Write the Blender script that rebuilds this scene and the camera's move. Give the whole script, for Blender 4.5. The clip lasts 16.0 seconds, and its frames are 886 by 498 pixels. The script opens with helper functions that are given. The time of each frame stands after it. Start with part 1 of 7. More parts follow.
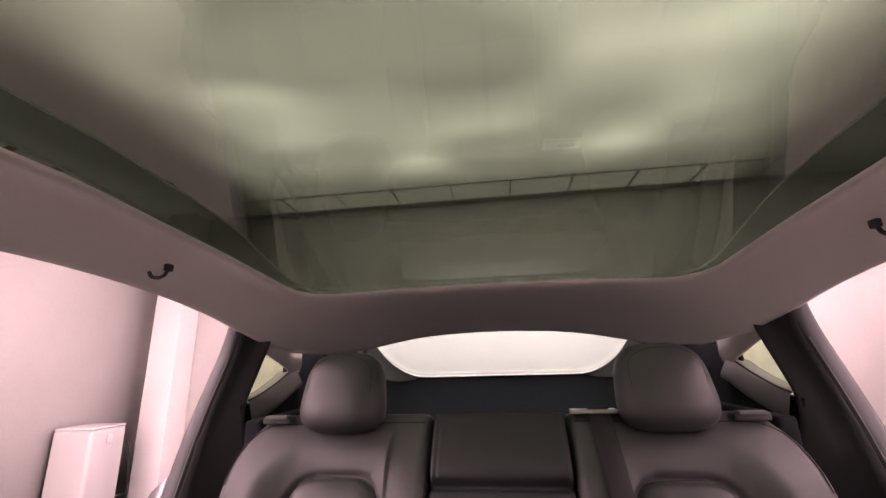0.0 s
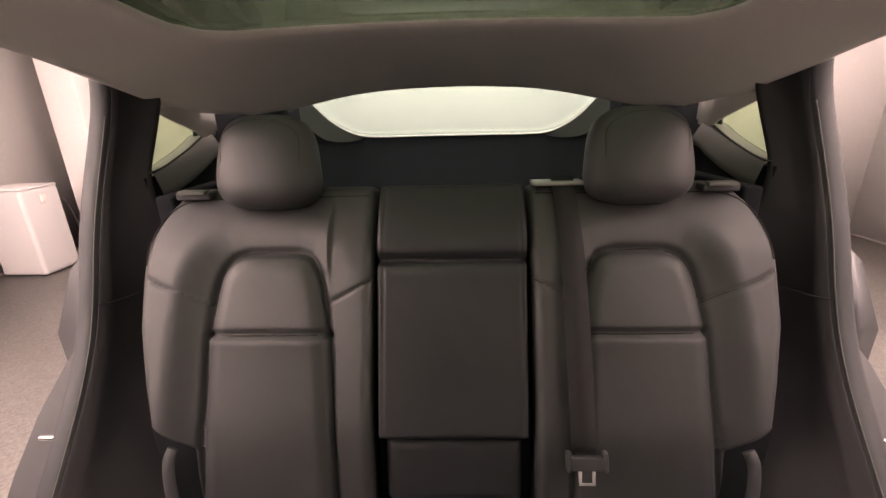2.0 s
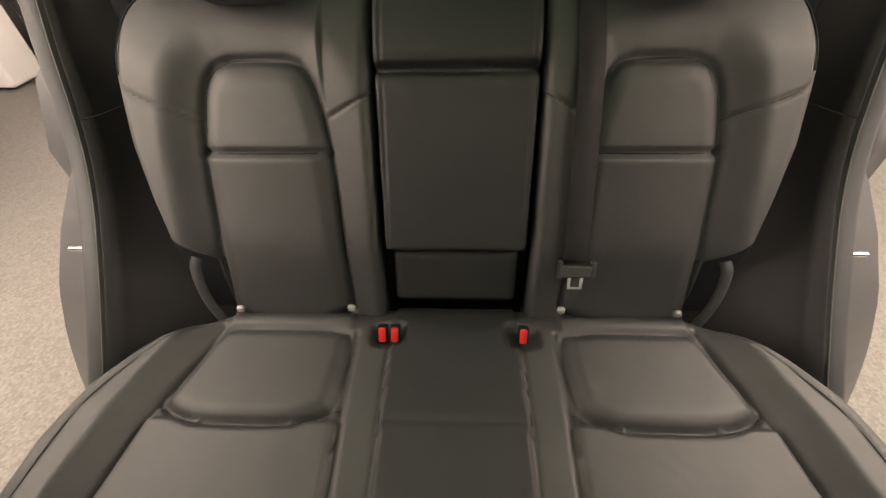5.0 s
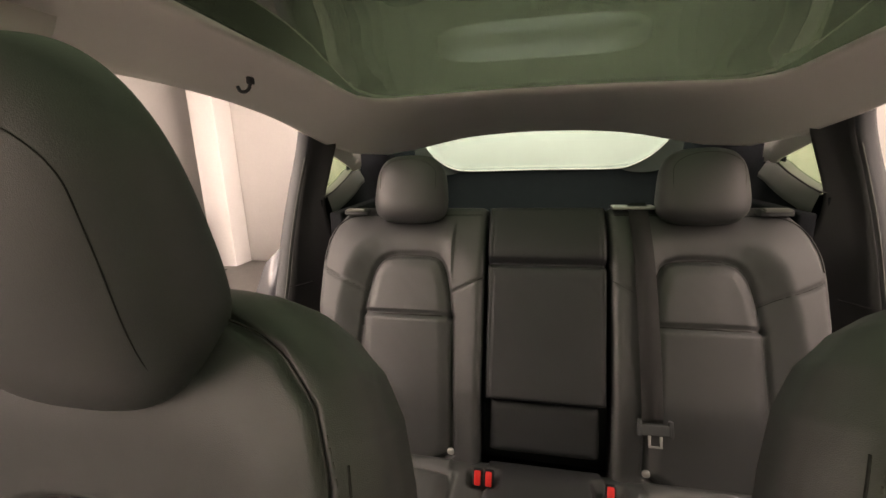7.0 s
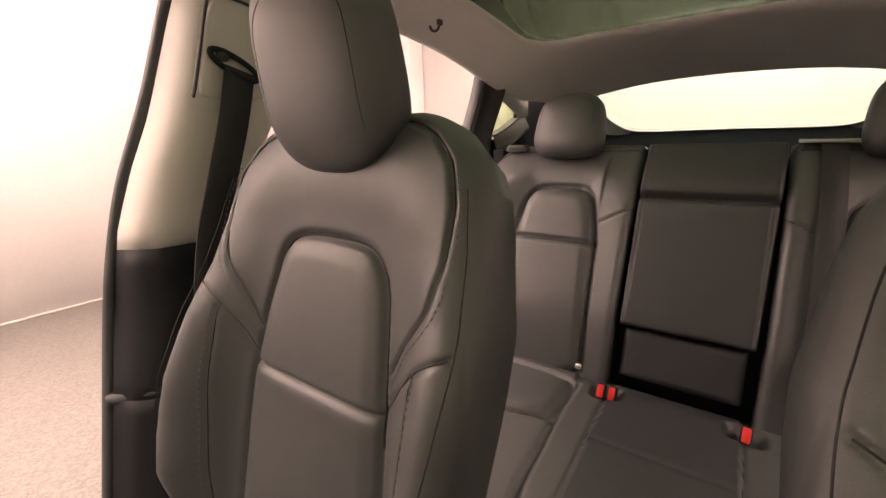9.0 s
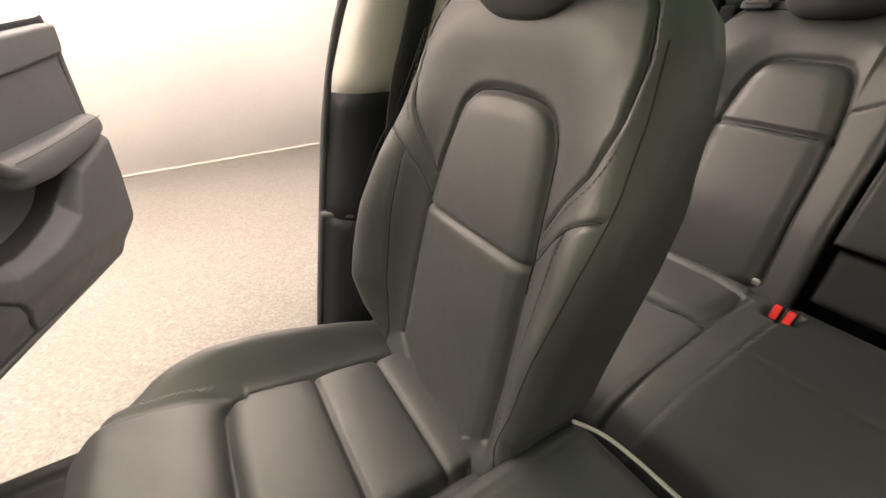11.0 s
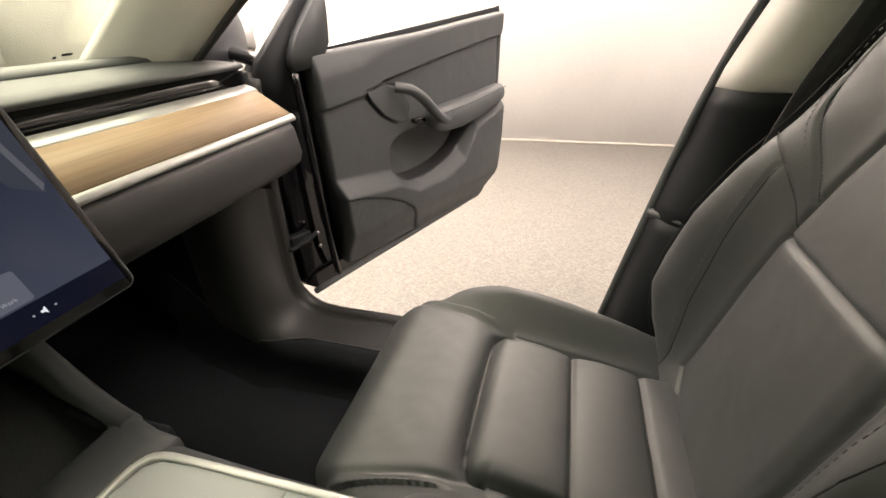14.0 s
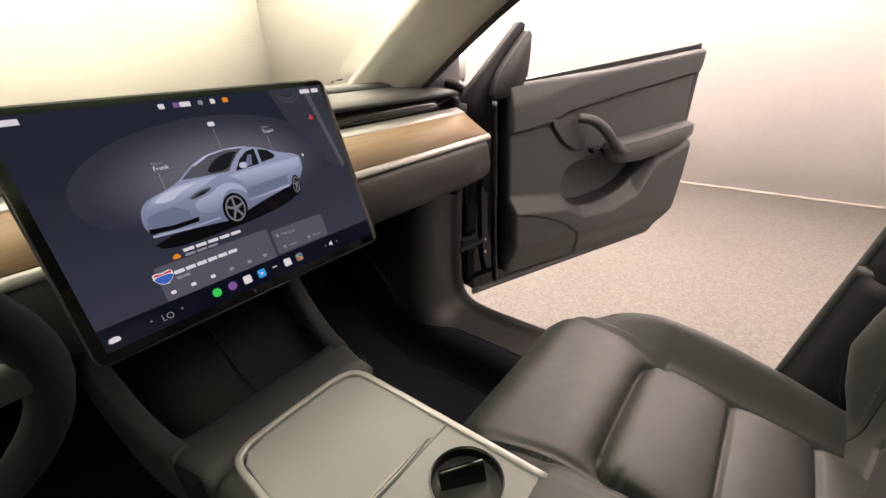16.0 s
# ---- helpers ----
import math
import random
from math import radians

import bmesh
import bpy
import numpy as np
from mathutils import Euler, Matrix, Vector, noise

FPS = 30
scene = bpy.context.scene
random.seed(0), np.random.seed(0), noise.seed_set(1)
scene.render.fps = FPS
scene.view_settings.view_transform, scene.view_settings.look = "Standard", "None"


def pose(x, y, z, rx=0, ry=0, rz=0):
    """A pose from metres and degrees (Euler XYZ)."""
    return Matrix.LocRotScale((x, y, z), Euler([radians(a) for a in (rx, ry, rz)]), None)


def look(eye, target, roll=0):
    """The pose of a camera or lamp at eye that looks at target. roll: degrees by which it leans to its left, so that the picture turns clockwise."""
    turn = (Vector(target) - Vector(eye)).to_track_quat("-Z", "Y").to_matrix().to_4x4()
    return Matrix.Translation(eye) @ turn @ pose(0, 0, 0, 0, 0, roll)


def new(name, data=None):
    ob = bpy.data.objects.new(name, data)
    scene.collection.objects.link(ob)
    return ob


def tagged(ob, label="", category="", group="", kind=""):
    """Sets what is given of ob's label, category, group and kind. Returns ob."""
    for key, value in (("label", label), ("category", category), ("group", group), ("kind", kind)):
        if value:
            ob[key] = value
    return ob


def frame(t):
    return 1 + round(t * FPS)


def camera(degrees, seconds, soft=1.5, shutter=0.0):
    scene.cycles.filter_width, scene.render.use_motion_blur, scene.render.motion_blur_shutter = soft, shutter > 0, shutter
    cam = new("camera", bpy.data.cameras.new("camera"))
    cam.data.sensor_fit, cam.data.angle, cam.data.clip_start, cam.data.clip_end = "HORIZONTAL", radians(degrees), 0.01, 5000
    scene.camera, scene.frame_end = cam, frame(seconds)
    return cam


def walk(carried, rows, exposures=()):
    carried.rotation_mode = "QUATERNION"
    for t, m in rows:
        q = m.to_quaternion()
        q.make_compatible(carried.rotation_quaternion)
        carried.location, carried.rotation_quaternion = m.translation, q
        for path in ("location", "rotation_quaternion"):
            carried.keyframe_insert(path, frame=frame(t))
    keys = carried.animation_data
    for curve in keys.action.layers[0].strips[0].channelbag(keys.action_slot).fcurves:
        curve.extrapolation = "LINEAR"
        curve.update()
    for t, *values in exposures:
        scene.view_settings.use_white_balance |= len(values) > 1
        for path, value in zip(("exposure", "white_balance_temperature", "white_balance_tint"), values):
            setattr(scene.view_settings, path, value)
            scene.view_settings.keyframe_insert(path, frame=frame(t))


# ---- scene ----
cam = camera(93.9, 16.0)
PATH = [
    (0, (0.024, -0.015, 1.354), (-0.237, 1.9, 1.869), -1.6),
    (0.5, (0.017, 0.058, 1.375), (-0.153, 2.036, 1.623), -1.5),
    (1, (0.016, 0.108, 1.377), (-0.111, 2.103, 1.333), -1.5),
    (1.5, (0.013, 0.143, 1.379), (-0.086, 2.112, 1.044), -1.5),
    (2, (0.012, 0.168, 1.375), (-0.06, 2.064, 0.744), -1.4),
    (2.5, (0.017, 0.184, 1.372), (-0.046, 1.981, 0.497), -1.5),
    (3, (0.02, 0.208, 1.368), (-0.035, 1.876, 0.266), -1.4),
    (3.5, (0.013, 0.223, 1.364), (-0.039, 1.753, 0.077), -1.3),
    (3.7, (0.014, 0.219, 1.352), (-0.044, 1.716, 0.027), -1.5),
    (4.7, (0.006, 0.2, 1.362), (-0.055, 1.66, -0.03), -1.4),
    (6, (-0.023, 0.053, 1.38), (-0.162, 1.766, 0.358), -1.5),
    (6.5, (-0.041, -0.036, 1.398), (-0.268, 1.817, 0.681), -1.7),
    (7, (-0.05, -0.114, 1.393), (-0.445, 1.789, 0.921), -1.7),
    (7.5, (-0.038, -0.163, 1.367), (-0.647, 1.709, 1.019), -1.7),
    (8, (-0.022, -0.193, 1.339), (-0.834, 1.605, 1.006), -1.6),
    (8.5, (0.015, -0.219, 1.288), (-0.966, 1.48, 0.897), -1.5),
    (9, (0.055, -0.256, 1.256), (-1.062, 1.323, 0.745), -1.5),
    (9.2, (0.069, -0.269, 1.246), (-1.094, 1.259, 0.687), -1.6),
    (11.5, (0.084, -0.284, 1.234), (-1.453, 0.371, 0.136), -2.0),
    (12, (0.096, -0.289, 1.222), (-1.517, 0.122, 0.113), -2.1),
    (12.5, (0.093, -0.284, 1.212), (-1.553, -0.119, 0.088), -2.5),
    (13, (0.099, -0.277, 1.21), (-1.572, -0.336, 0.113), -2.4),
    (13.5, (0.098, -0.274, 1.222), (-1.579, -0.551, 0.168), -2.4),
    (14, (0.111, -0.277, 1.231), (-1.546, -0.775, 0.227), -2.4),
    (14.5, (0.121, -0.28, 1.232), (-1.488, -0.982, 0.273), -2.2),
    (15, (0.144, -0.276, 1.231), (-1.393, -1.169, 0.314), -2.4),
    (15.5, (0.174, -0.272, 1.233), (-1.291, -1.308, 0.348), -2.3),
    (16, (0.24, -0.27, 1.238), (-1.169, -1.401, 0.38), -2.3),
]
EXPOSURES = [
    (0, 0.12, 6700, 57), (1, 0.2, 6780, 52), (2, 0.14, 6950, 35), (2.7, 0.0, 7100, 27), (3.6, 0.06, 7050, 20), (6.5, 0.22, 7020, 16),
    (7.5, -0.02, 6950, 30), (8, 0.04, 7100, 31), (9, 0.34, 7450, 36), (11.5, 0.42, 6600, 14), (12.5, 0.44, 6550, 13), (14.5, 0.25, 6550, 16), (16, -0.04, 6680, 22),
]
walk(cam, [(t, look(eye, target, roll)) for t, eye, target, roll in PATH], EXPOSURES)

# ---- world and light ----
world = bpy.data.worlds.new("world")
scene.world = world
world.use_nodes = True
world.node_tree.nodes["Background"].inputs[0].default_value = (0.8, 0.78, 0.72, 1)
world.node_tree.nodes["Background"].inputs[1].default_value = 0.05

WALL_X, REAR_Y, FRONT_Y, CEIL_Z = 4.28, 4.66, -7.75, 3.2
# how strongly the light ceiling glows between and under its lamps, and in the added fill
LAMP_LOW, LAMP_HIGH, FILL_FRONT = 1.7, 7.4, 4.6
LAMP_MIDDLE, FILL_BAND = 0.12, 8.5


# ---- materials ----
def mat(name, colour, rough=0.5, metal=0.0, spec=0.5, grain=0.0, grain_scale=300.0, bump=0.0, bump_scale=400.0,
        blotch=0.0, blotch_scale=3.0, coat=0.0, emit=None, emit_strength=0.0, voronoi=False):
    m = bpy.data.materials.new(name)
    m.use_nodes = True
    nt = m.node_tree
    b = nt.nodes["Principled BSDF"]
    b.inputs["Base Color"].default_value = (*colour, 1)
    b.inputs["Roughness"].default_value = rough
    b.inputs["Metallic"].default_value = metal
    b.inputs["Specular IOR Level"].default_value = spec
    b.inputs["Coat Weight"].default_value = coat
    co = nt.nodes.new("ShaderNodeTexCoord")
    if emit:
        b.inputs["Emission Color"].default_value = (*emit, 1)
        b.inputs["Emission Strength"].default_value = emit_strength
    if grain or blotch:
        last = None
        for amount, scale in ((grain, grain_scale), (blotch, blotch_scale)):
            if not amount:
                continue
            tex = nt.nodes.new("ShaderNodeTexNoise")
            tex.inputs["Scale"].default_value = scale
            tex.inputs["Detail"].default_value = 4
            nt.links.new(co.outputs["Object"], tex.inputs["Vector"])
            ramp = nt.nodes.new("ShaderNodeMapRange")
            ramp.inputs[1].default_value, ramp.inputs[2].default_value = 0.3, 0.7
            ramp.inputs[3].default_value, ramp.inputs[4].default_value = 1 - amount, 1 + amount
            nt.links.new(tex.outputs[0], ramp.inputs[0])
            mul = nt.nodes.new("ShaderNodeMix")
            mul.data_type, mul.blend_type = "RGBA", "MULTIPLY"
            mul.inputs[0].default_value = 1
            if last is None:
                mul.inputs[6].default_value = (*colour, 1)
            else:
                nt.links.new(last, mul.inputs[6])
            nt.links.new(ramp.outputs[0], mul.inputs[7])
            last = mul.outputs[2]
        nt.links.new(last, b.inputs["Base Color"])
    if bump:
        tex = nt.nodes.new("ShaderNodeTexVoronoi" if voronoi else "ShaderNodeTexNoise")
        tex.inputs["Scale"].default_value = bump_scale
        nt.links.new(co.outputs["Object"], tex.inputs["Vector"])
        bm_node = nt.nodes.new("ShaderNodeBump")
        bm_node.inputs["Strength"].default_value = bump
        bm_node.inputs["Distance"].default_value = 0.001
        nt.links.new(tex.outputs[0], bm_node.inputs["Height"])
        nt.links.new(bm_node.outputs[0], b.inputs["Normal"])
    return m


def glass(name, tint, ior=1.5):
    """Tinted glass: light goes straight through with the tint, and the surface mirrors by its angle."""
    m = bpy.data.materials.new(name)
    m.use_nodes = True
    nt = m.node_tree
    nt.nodes.remove(nt.nodes["Principled BSDF"])
    clear = nt.nodes.new("ShaderNodeBsdfTransparent")
    clear.inputs[0].default_value = (*tint, 1)
    gloss = nt.nodes.new("ShaderNodeBsdfGlossy")
    gloss.inputs["Roughness"].default_value = 0.01
    face = nt.nodes.new("ShaderNodeLayerWeight")
    face.inputs["Blend"].default_value = 0.5
    power = nt.nodes.new("ShaderNodeMath")
    power.operation = "POWER"
    power.inputs[1].default_value = 5
    nt.links.new(face.outputs["Facing"], power.inputs[0])
    fres = nt.nodes.new("ShaderNodeMapRange")
    base = ((ior - 1) / (ior + 1)) ** 2
    fres.inputs[3].default_value, fres.inputs[4].default_value = base, 1.0
    nt.links.new(power.outputs[0], fres.inputs[0])
    mix = nt.nodes.new("ShaderNodeMixShader")
    nt.links.new(fres.outputs[0], mix.inputs[0])
    nt.links.new(clear.outputs[0], mix.inputs[1])
    nt.links.new(gloss.outputs[0], mix.inputs[2])
    nt.links.new(mix.outputs[0], nt.nodes["Material Output"].inputs[0])
    return m


def floor_material():
    m = bpy.data.materials.new("speckled_floor")
    m.use_nodes = True
    nt = m.node_tree
    b = nt.nodes["Principled BSDF"]
    co = nt.nodes.new("ShaderNodeTexCoord")
    chips = nt.nodes.new("ShaderNodeTexVoronoi")
    chips.inputs["Scale"].default_value = 105
    nt.links.new(co.outputs["Object"], chips.inputs["Vector"])
    ramp = nt.nodes.new("ShaderNodeValToRGB")
    el = ramp.color_ramp.elements
    el[0].position, el[0].color = 0.0, (0.158, 0.151, 0.138, 1)
    el[1].position, el[1].color = 1.0, (0.315, 0.304, 0.283, 1)
    mid = el.new(0.45)
    mid.color = (0.226, 0.217, 0.200, 1)
    nt.links.new(chips.outputs["Color"], ramp.inputs[0])
    big = nt.nodes.new("ShaderNodeTexNoise")
    big.inputs["Scale"].default_value = 1.3
    nt.links.new(co.outputs["Object"], big.inputs["Vector"])
    rng = nt.nodes.new("ShaderNodeMapRange")
    rng.inputs[3].default_value, rng.inputs[4].default_value = 0.88, 1.1
    nt.links.new(big.outputs[0], rng.inputs[0])
    mul = nt.nodes.new("ShaderNodeMix")
    mul.data_type, mul.blend_type = "RGBA", "MULTIPLY"
    mul.inputs[0].default_value = 1
    nt.links.new(ramp.outputs[0], mul.inputs[6])
    nt.links.new(rng.outputs[0], mul.inputs[7])
    nt.links.new(mul.outputs[2], b.inputs["Base Color"])
    b.inputs["Roughness"].default_value = 0.38
    bump = nt.nodes.new("ShaderNodeBump")
    bump.inputs["Strength"].default_value = 0.08
    nt.links.new(chips.outputs["Distance"], bump.inputs["Height"])
    nt.links.new(bump.outputs[0], b.inputs["Normal"])
    return m


def wood_material():
    m = bpy.data.materials.new("open_pore_wood")
    m.use_nodes = True
    nt = m.node_tree
    b = nt.nodes["Principled BSDF"]
    co = nt.nodes.new("ShaderNodeTexCoord")
    mp = nt.nodes.new("ShaderNodeMapping")
    mp.inputs["Scale"].default_value = (3, 120, 120)
    nt.links.new(co.outputs["Object"], mp.inputs[0])
    tex = nt.nodes.new("ShaderNodeTexNoise")
    tex.inputs["Scale"].default_value = 1.6
    tex.inputs["Detail"].default_value = 6
    nt.links.new(mp.outputs[0], tex.inputs["Vector"])
    ramp = nt.nodes.new("ShaderNodeValToRGB")
    el = ramp.color_ramp.elements
    el[0].position, el[0].color = 0.25, (0.285, 0.195, 0.118, 1)
    el[1].position, el[1].color = 0.8, (0.385, 0.275, 0.172, 1)
    nt.links.new(tex.outputs[0], ramp.inputs[0])
    nt.links.new(ramp.outputs[0], b.inputs["Base Color"])
    b.inputs["Roughness"].default_value = 0.5
    b.inputs["Specular IOR Level"].default_value = 0.3
    bump = nt.nodes.new("ShaderNodeBump")
    bump.inputs["Strength"].default_value = 0.15
    bump.inputs["Distance"].default_value = 0.0005
    nt.links.new(tex.outputs[0], bump.inputs["Height"])
    nt.links.new(bump.outputs[0], b.inputs["Normal"])
    return m


def ceiling_material():
    """A stretched light ceiling: lamps behind a white membrane show as soft bright patches, fewer towards the rear
    wall. Unseen side bands and a front patch are added as fill light.
    """
    m = bpy.data.materials.new("light_ceiling")
    m.use_nodes = True
    nt = m.node_tree
    b = nt.nodes["Principled BSDF"]
    b.inputs["Base Color"].default_value = (0.8, 0.78, 0.72, 1)
    b.inputs["Roughness"].default_value = 0.8
    co = nt.nodes.new("ShaderNodeTexCoord")
    sep = nt.nodes.new("ShaderNodeSeparateXYZ")
    nt.links.new(co.outputs["Object"], sep.inputs[0])

    def node(op, a, b=None):
        n = nt.nodes.new("ShaderNodeMath")
        n.operation = op
        for k, v in ((0, a), (1, b)):
            if v is None:
                continue
            if isinstance(v, (int, float)):
                n.inputs[k].default_value = v
            else:
                nt.links.new(v, n.inputs[k])
        return n.outputs[0]

    def ease(v, lo, hi, a=0.0, b=1.0):
        n = nt.nodes.new("ShaderNodeMapRange")
        n.interpolation_type = "SMOOTHSTEP"
        for k, w in enumerate((lo, hi, a, b)):
            n.inputs[k + 1].default_value = w
        nt.links.new(v, n.inputs[0])
        return n.outputs[0]

    # rows of lamps 1.3 m apart over the car's rear, and unseen fill bands added along the side walls
    swing = node("COSINE", node("MULTIPLY", node("SUBTRACT", sep.outputs[1], 3.32), 2 * math.pi / 1.3))
    rows = ease(swing, -1.0, 1.0, 0.6, 1.0)
    side = node("MULTIPLY", ease(sep.outputs[0], 2.6, 1.4), ease(sep.outputs[0], -2.7, -1.5))
    field = node("MULTIPLY", side, node("MULTIPLY", ease(sep.outputs[1], 4.15, 3.5), ease(sep.outputs[1], -0.4, 1.2, LAMP_MIDDLE, 1.0)))
    band = node("MULTIPLY", ease(node("ABSOLUTE", sep.outputs[0]), 3.45, 3.85), ease(sep.outputs[1], 1.7, 0.5, 0.02, 1.0))
    band = node("MULTIPLY", band, node("MULTIPLY", ease(sep.outputs[1], -7.7, -6.2, 0.25, 1.0), ease(sep.outputs[0], -1.0, 1.0, 1.45, 0.0)))
    east = node("MULTIPLY", ease(sep.outputs[0], 3.45, 3.85), node("MULTIPLY", ease(sep.outputs[1], -0.6, 0.8), ease(sep.outputs[1], 4.0, 3.2)))
    band = node("ADD", band, node("MULTIPLY", east, 1.2))
    tex = nt.nodes.new("ShaderNodeTexNoise")
    tex.inputs["Scale"].default_value = 1.1
    tex.inputs["Detail"].default_value = 0.0
    nt.links.new(co.outputs["Object"], tex.inputs["Vector"])
    lamps = node("MULTIPLY", node("MULTIPLY", rows, field), ease(tex.outputs[0], 0.28, 0.72, 0.35, 1.25))
    corner = node("MULTIPLY", ease(node("ABSOLUTE", sep.outputs[0]), 2.2, 3.0), ease(sep.outputs[1], 0.9, 1.8))
    low = node("MULTIPLY", ease(corner, 0.0, 1.0, 1.0, 0.12), ease(sep.outputs[1], 4.2, 4.0, LAMP_LOW * 0.8, LAMP_LOW))
    glow = node("ADD", node("ADD", node("MULTIPLY", lamps, LAMP_HIGH), node("MULTIPLY", band, FILL_BAND)), low)
    # unseen glow ahead of the windshield, added to brighten front seats and headliner
    front = node("MULTIPLY", node("MULTIPLY", ease(sep.outputs[1], -0.8, -1.8), ease(sep.outputs[1], -6.2, -4.4)), ease(node("ABSOLUTE", sep.outputs[0]), 3.0, 1.8))
    glow = node("ADD", glow, node("MULTIPLY", front, FILL_FRONT))
    nt.links.new(glow, b.inputs["Emission Strength"])
    b.inputs["Emission Color"].default_value = (1.0, 0.885, 0.775, 1)
    return m


M_LEATHER = mat("black_leather", (0.038, 0.041, 0.043), 0.54, spec=0.9, grain=0.06, grain_scale=900, bump=0.16, bump_scale=1300, voronoi=True, blotch=0.05, blotch_scale=5)
# darker copy of black_leather, shade of centre pieces and seat backs in its colour
M_LEATHER_SHADED = mat("black_leather_shaded", (0.019, 0.021, 0.024), 0.56, spec=0.7, grain=0.06, grain_scale=900, bump=0.16, bump_scale=1300, voronoi=True)
M_STITCH = mat("stitch_thread", (0.012, 0.012, 0.012), 0.8)
M_THREAD = mat("grey_thread", (0.085, 0.085, 0.085), 0.8)
M_FABRIC = mat("grey_headliner_fabric", (0.84, 0.815, 0.78), 0.95, spec=0.1, grain=0.08, grain_scale=1500, bump=0.2, bump_scale=1800, blotch=0.03)
M_TRIM = mat("black_trim_plastic", (0.012, 0.0135, 0.016), 0.58, spec=0.24, grain=0.1, grain_scale=700, bump=0.12, bump_scale=1500, voronoi=True)
M_TRIM_SOFT = mat("charcoal_soft_trim", (0.056, 0.060, 0.064), 0.55, grain=0.08, grain_scale=800, bump=0.15, bump_scale=1500, voronoi=True, blotch=0.04)
M_PILLAR = mat("light_grey_pillar_trim", (0.66, 0.645, 0.60), 0.75, grain=0.03, grain_scale=900, bump=0.1, bump_scale=1500)
M_GLOSS = mat("gloss_black", (0.006, 0.006, 0.007), 0.08, coat=0.5)
M_RUBBER = mat("black_rubber", (0.02, 0.02, 0.02), 0.65, grain=0.05)
M_CARPET = mat("black_carpet", (0.020, 0.022, 0.025), 1.0, spec=0.05, grain=0.4, grain_scale=600, bump=0.8, bump_scale=700)
M_SILVER = mat("satin_silver", (0.50, 0.50, 0.495), 0.42, metal=0.6, grain=0.03, grain_scale=200)
M_CHROME = mat("chrome", (0.75, 0.75, 0.75), 0.12, metal=1.0)
M_PAINT = mat("metallic_grey_paint", (0.10, 0.105, 0.115), 0.32, metal=0.4, coat=0.8, grain=0.06, grain_scale=2500)
M_BELT = mat("belt_webbing", (0.02, 0.02, 0.021), 0.75, grain=0.15, grain_scale=1200, bump=0.4, bump_scale=1200)
M_RED = mat("red_plastic", (0.75, 0.03, 0.025), 0.4)
M_WHITE = mat("white_wall_paint", (0.76, 0.745, 0.725), 0.75, blotch=0.045, blotch_scale=1.1, grain=0.02, grain_scale=45, bump=0.05, bump_scale=40)
M_APPLIANCE = mat("white_appliance", (0.56, 0.55, 0.54), 0.45, grain=0.02)
M_GREYLID = mat("grey_console_lid", (0.33, 0.345, 0.35), 0.38, grain=0.04, grain_scale=900, bump=0.06, bump_scale=1500)
M_SUEDE = mat("charcoal_suede", (0.034, 0.036, 0.037), 0.95, spec=0.1, grain=0.2, grain_scale=500)
M_LEDGE = mat("grey_soft_trim", (0.12, 0.125, 0.114), 0.7, grain=0.06, grain_scale=900, bump=0.1, bump_scale=1500)
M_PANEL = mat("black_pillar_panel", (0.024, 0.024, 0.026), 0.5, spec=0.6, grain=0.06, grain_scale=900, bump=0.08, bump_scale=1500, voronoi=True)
M_FLOOR = floor_material()
M_WOOD = wood_material()
M_CEIL = ceiling_material()
M_ROOF_GLASS = glass("dark_green_glass", (0.213, 0.262, 0.212), 1.6)
M_REAR_GLASS = glass("green_tinted_glass", (0.76, 0.89, 0.84), 1.45)
M_SIDE_GLASS = glass("privacy_glass", (0.75, 0.85, 0.70), 1.45)
M_WIND_GLASS = glass("clear_windshield", (0.91, 0.955, 0.875), 1.4)


# ---- building helpers ----
def thing(name, label, category, at=(0, 0, 0), group="", kind=""):
    ob = new(name)
    ob.empty_display_size = 0.1
    ob.location = at
    return tagged(ob, label, category, group, kind)


def put(name, mesh, material, parent=None, label="", smooth=True):
    mesh.materials.append(material)
    if smooth:
        mesh.polygons.foreach_set("use_smooth", [True] * len(mesh.polygons))
    ob = new(name, mesh)
    if parent is not None:
        ob.parent = parent
        origin = parent.location.copy()
        up = parent.parent
        while up is not None:
            origin += up.location
            up = up.parent
        mesh.transform(Matrix.Translation(-origin))
    if label:
        ob["label"] = label
    return ob


def part(name, bm, material, parent, label="", smooth=True):
    mesh = bpy.data.meshes.new(name)
    bmesh.ops.recalc_face_normals(bm, faces=bm.faces)
    bm.to_mesh(mesh)
    bm.free()
    return put(name, mesh, material, parent, label, smooth)


def pydata(name, verts, faces, material, parent, label="", smooth=True):
    mesh = bpy.data.meshes.new(name)
    mesh.from_pydata([tuple(map(float, v)) for v in verts], [], faces)
    mesh.update()
    return put(name, mesh, material, parent, label, smooth)


def box_bm(x0, x1, y0, y1, z0, z1, bevel=0.0, segs=3):
    bm = bmesh.new()
    bmesh.ops.create_cube(bm, size=1)
    for v in bm.verts:
        v.co = Vector(((x0 + x1) / 2 + v.co.x * (x1 - x0), (y0 + y1) / 2 + v.co.y * (y1 - y0), (z0 + z1) / 2 + v.co.z * (z1 - z0)))
    if bevel:
        bmesh.ops.bevel(bm, geom=list(bm.edges), offset=bevel, segments=segs, affect="EDGES", profile=0.5)
    return bm


def box(name, x0, x1, y0, y1, z0, z1, material, parent, bevel=0.0, label="", m=None, segs=3):
    bm = box_bm(x0, x1, y0, y1, z0, z1, bevel, segs)
    if m is not None:
        bm.transform(m)
    return part(name, bm, material, parent, label)


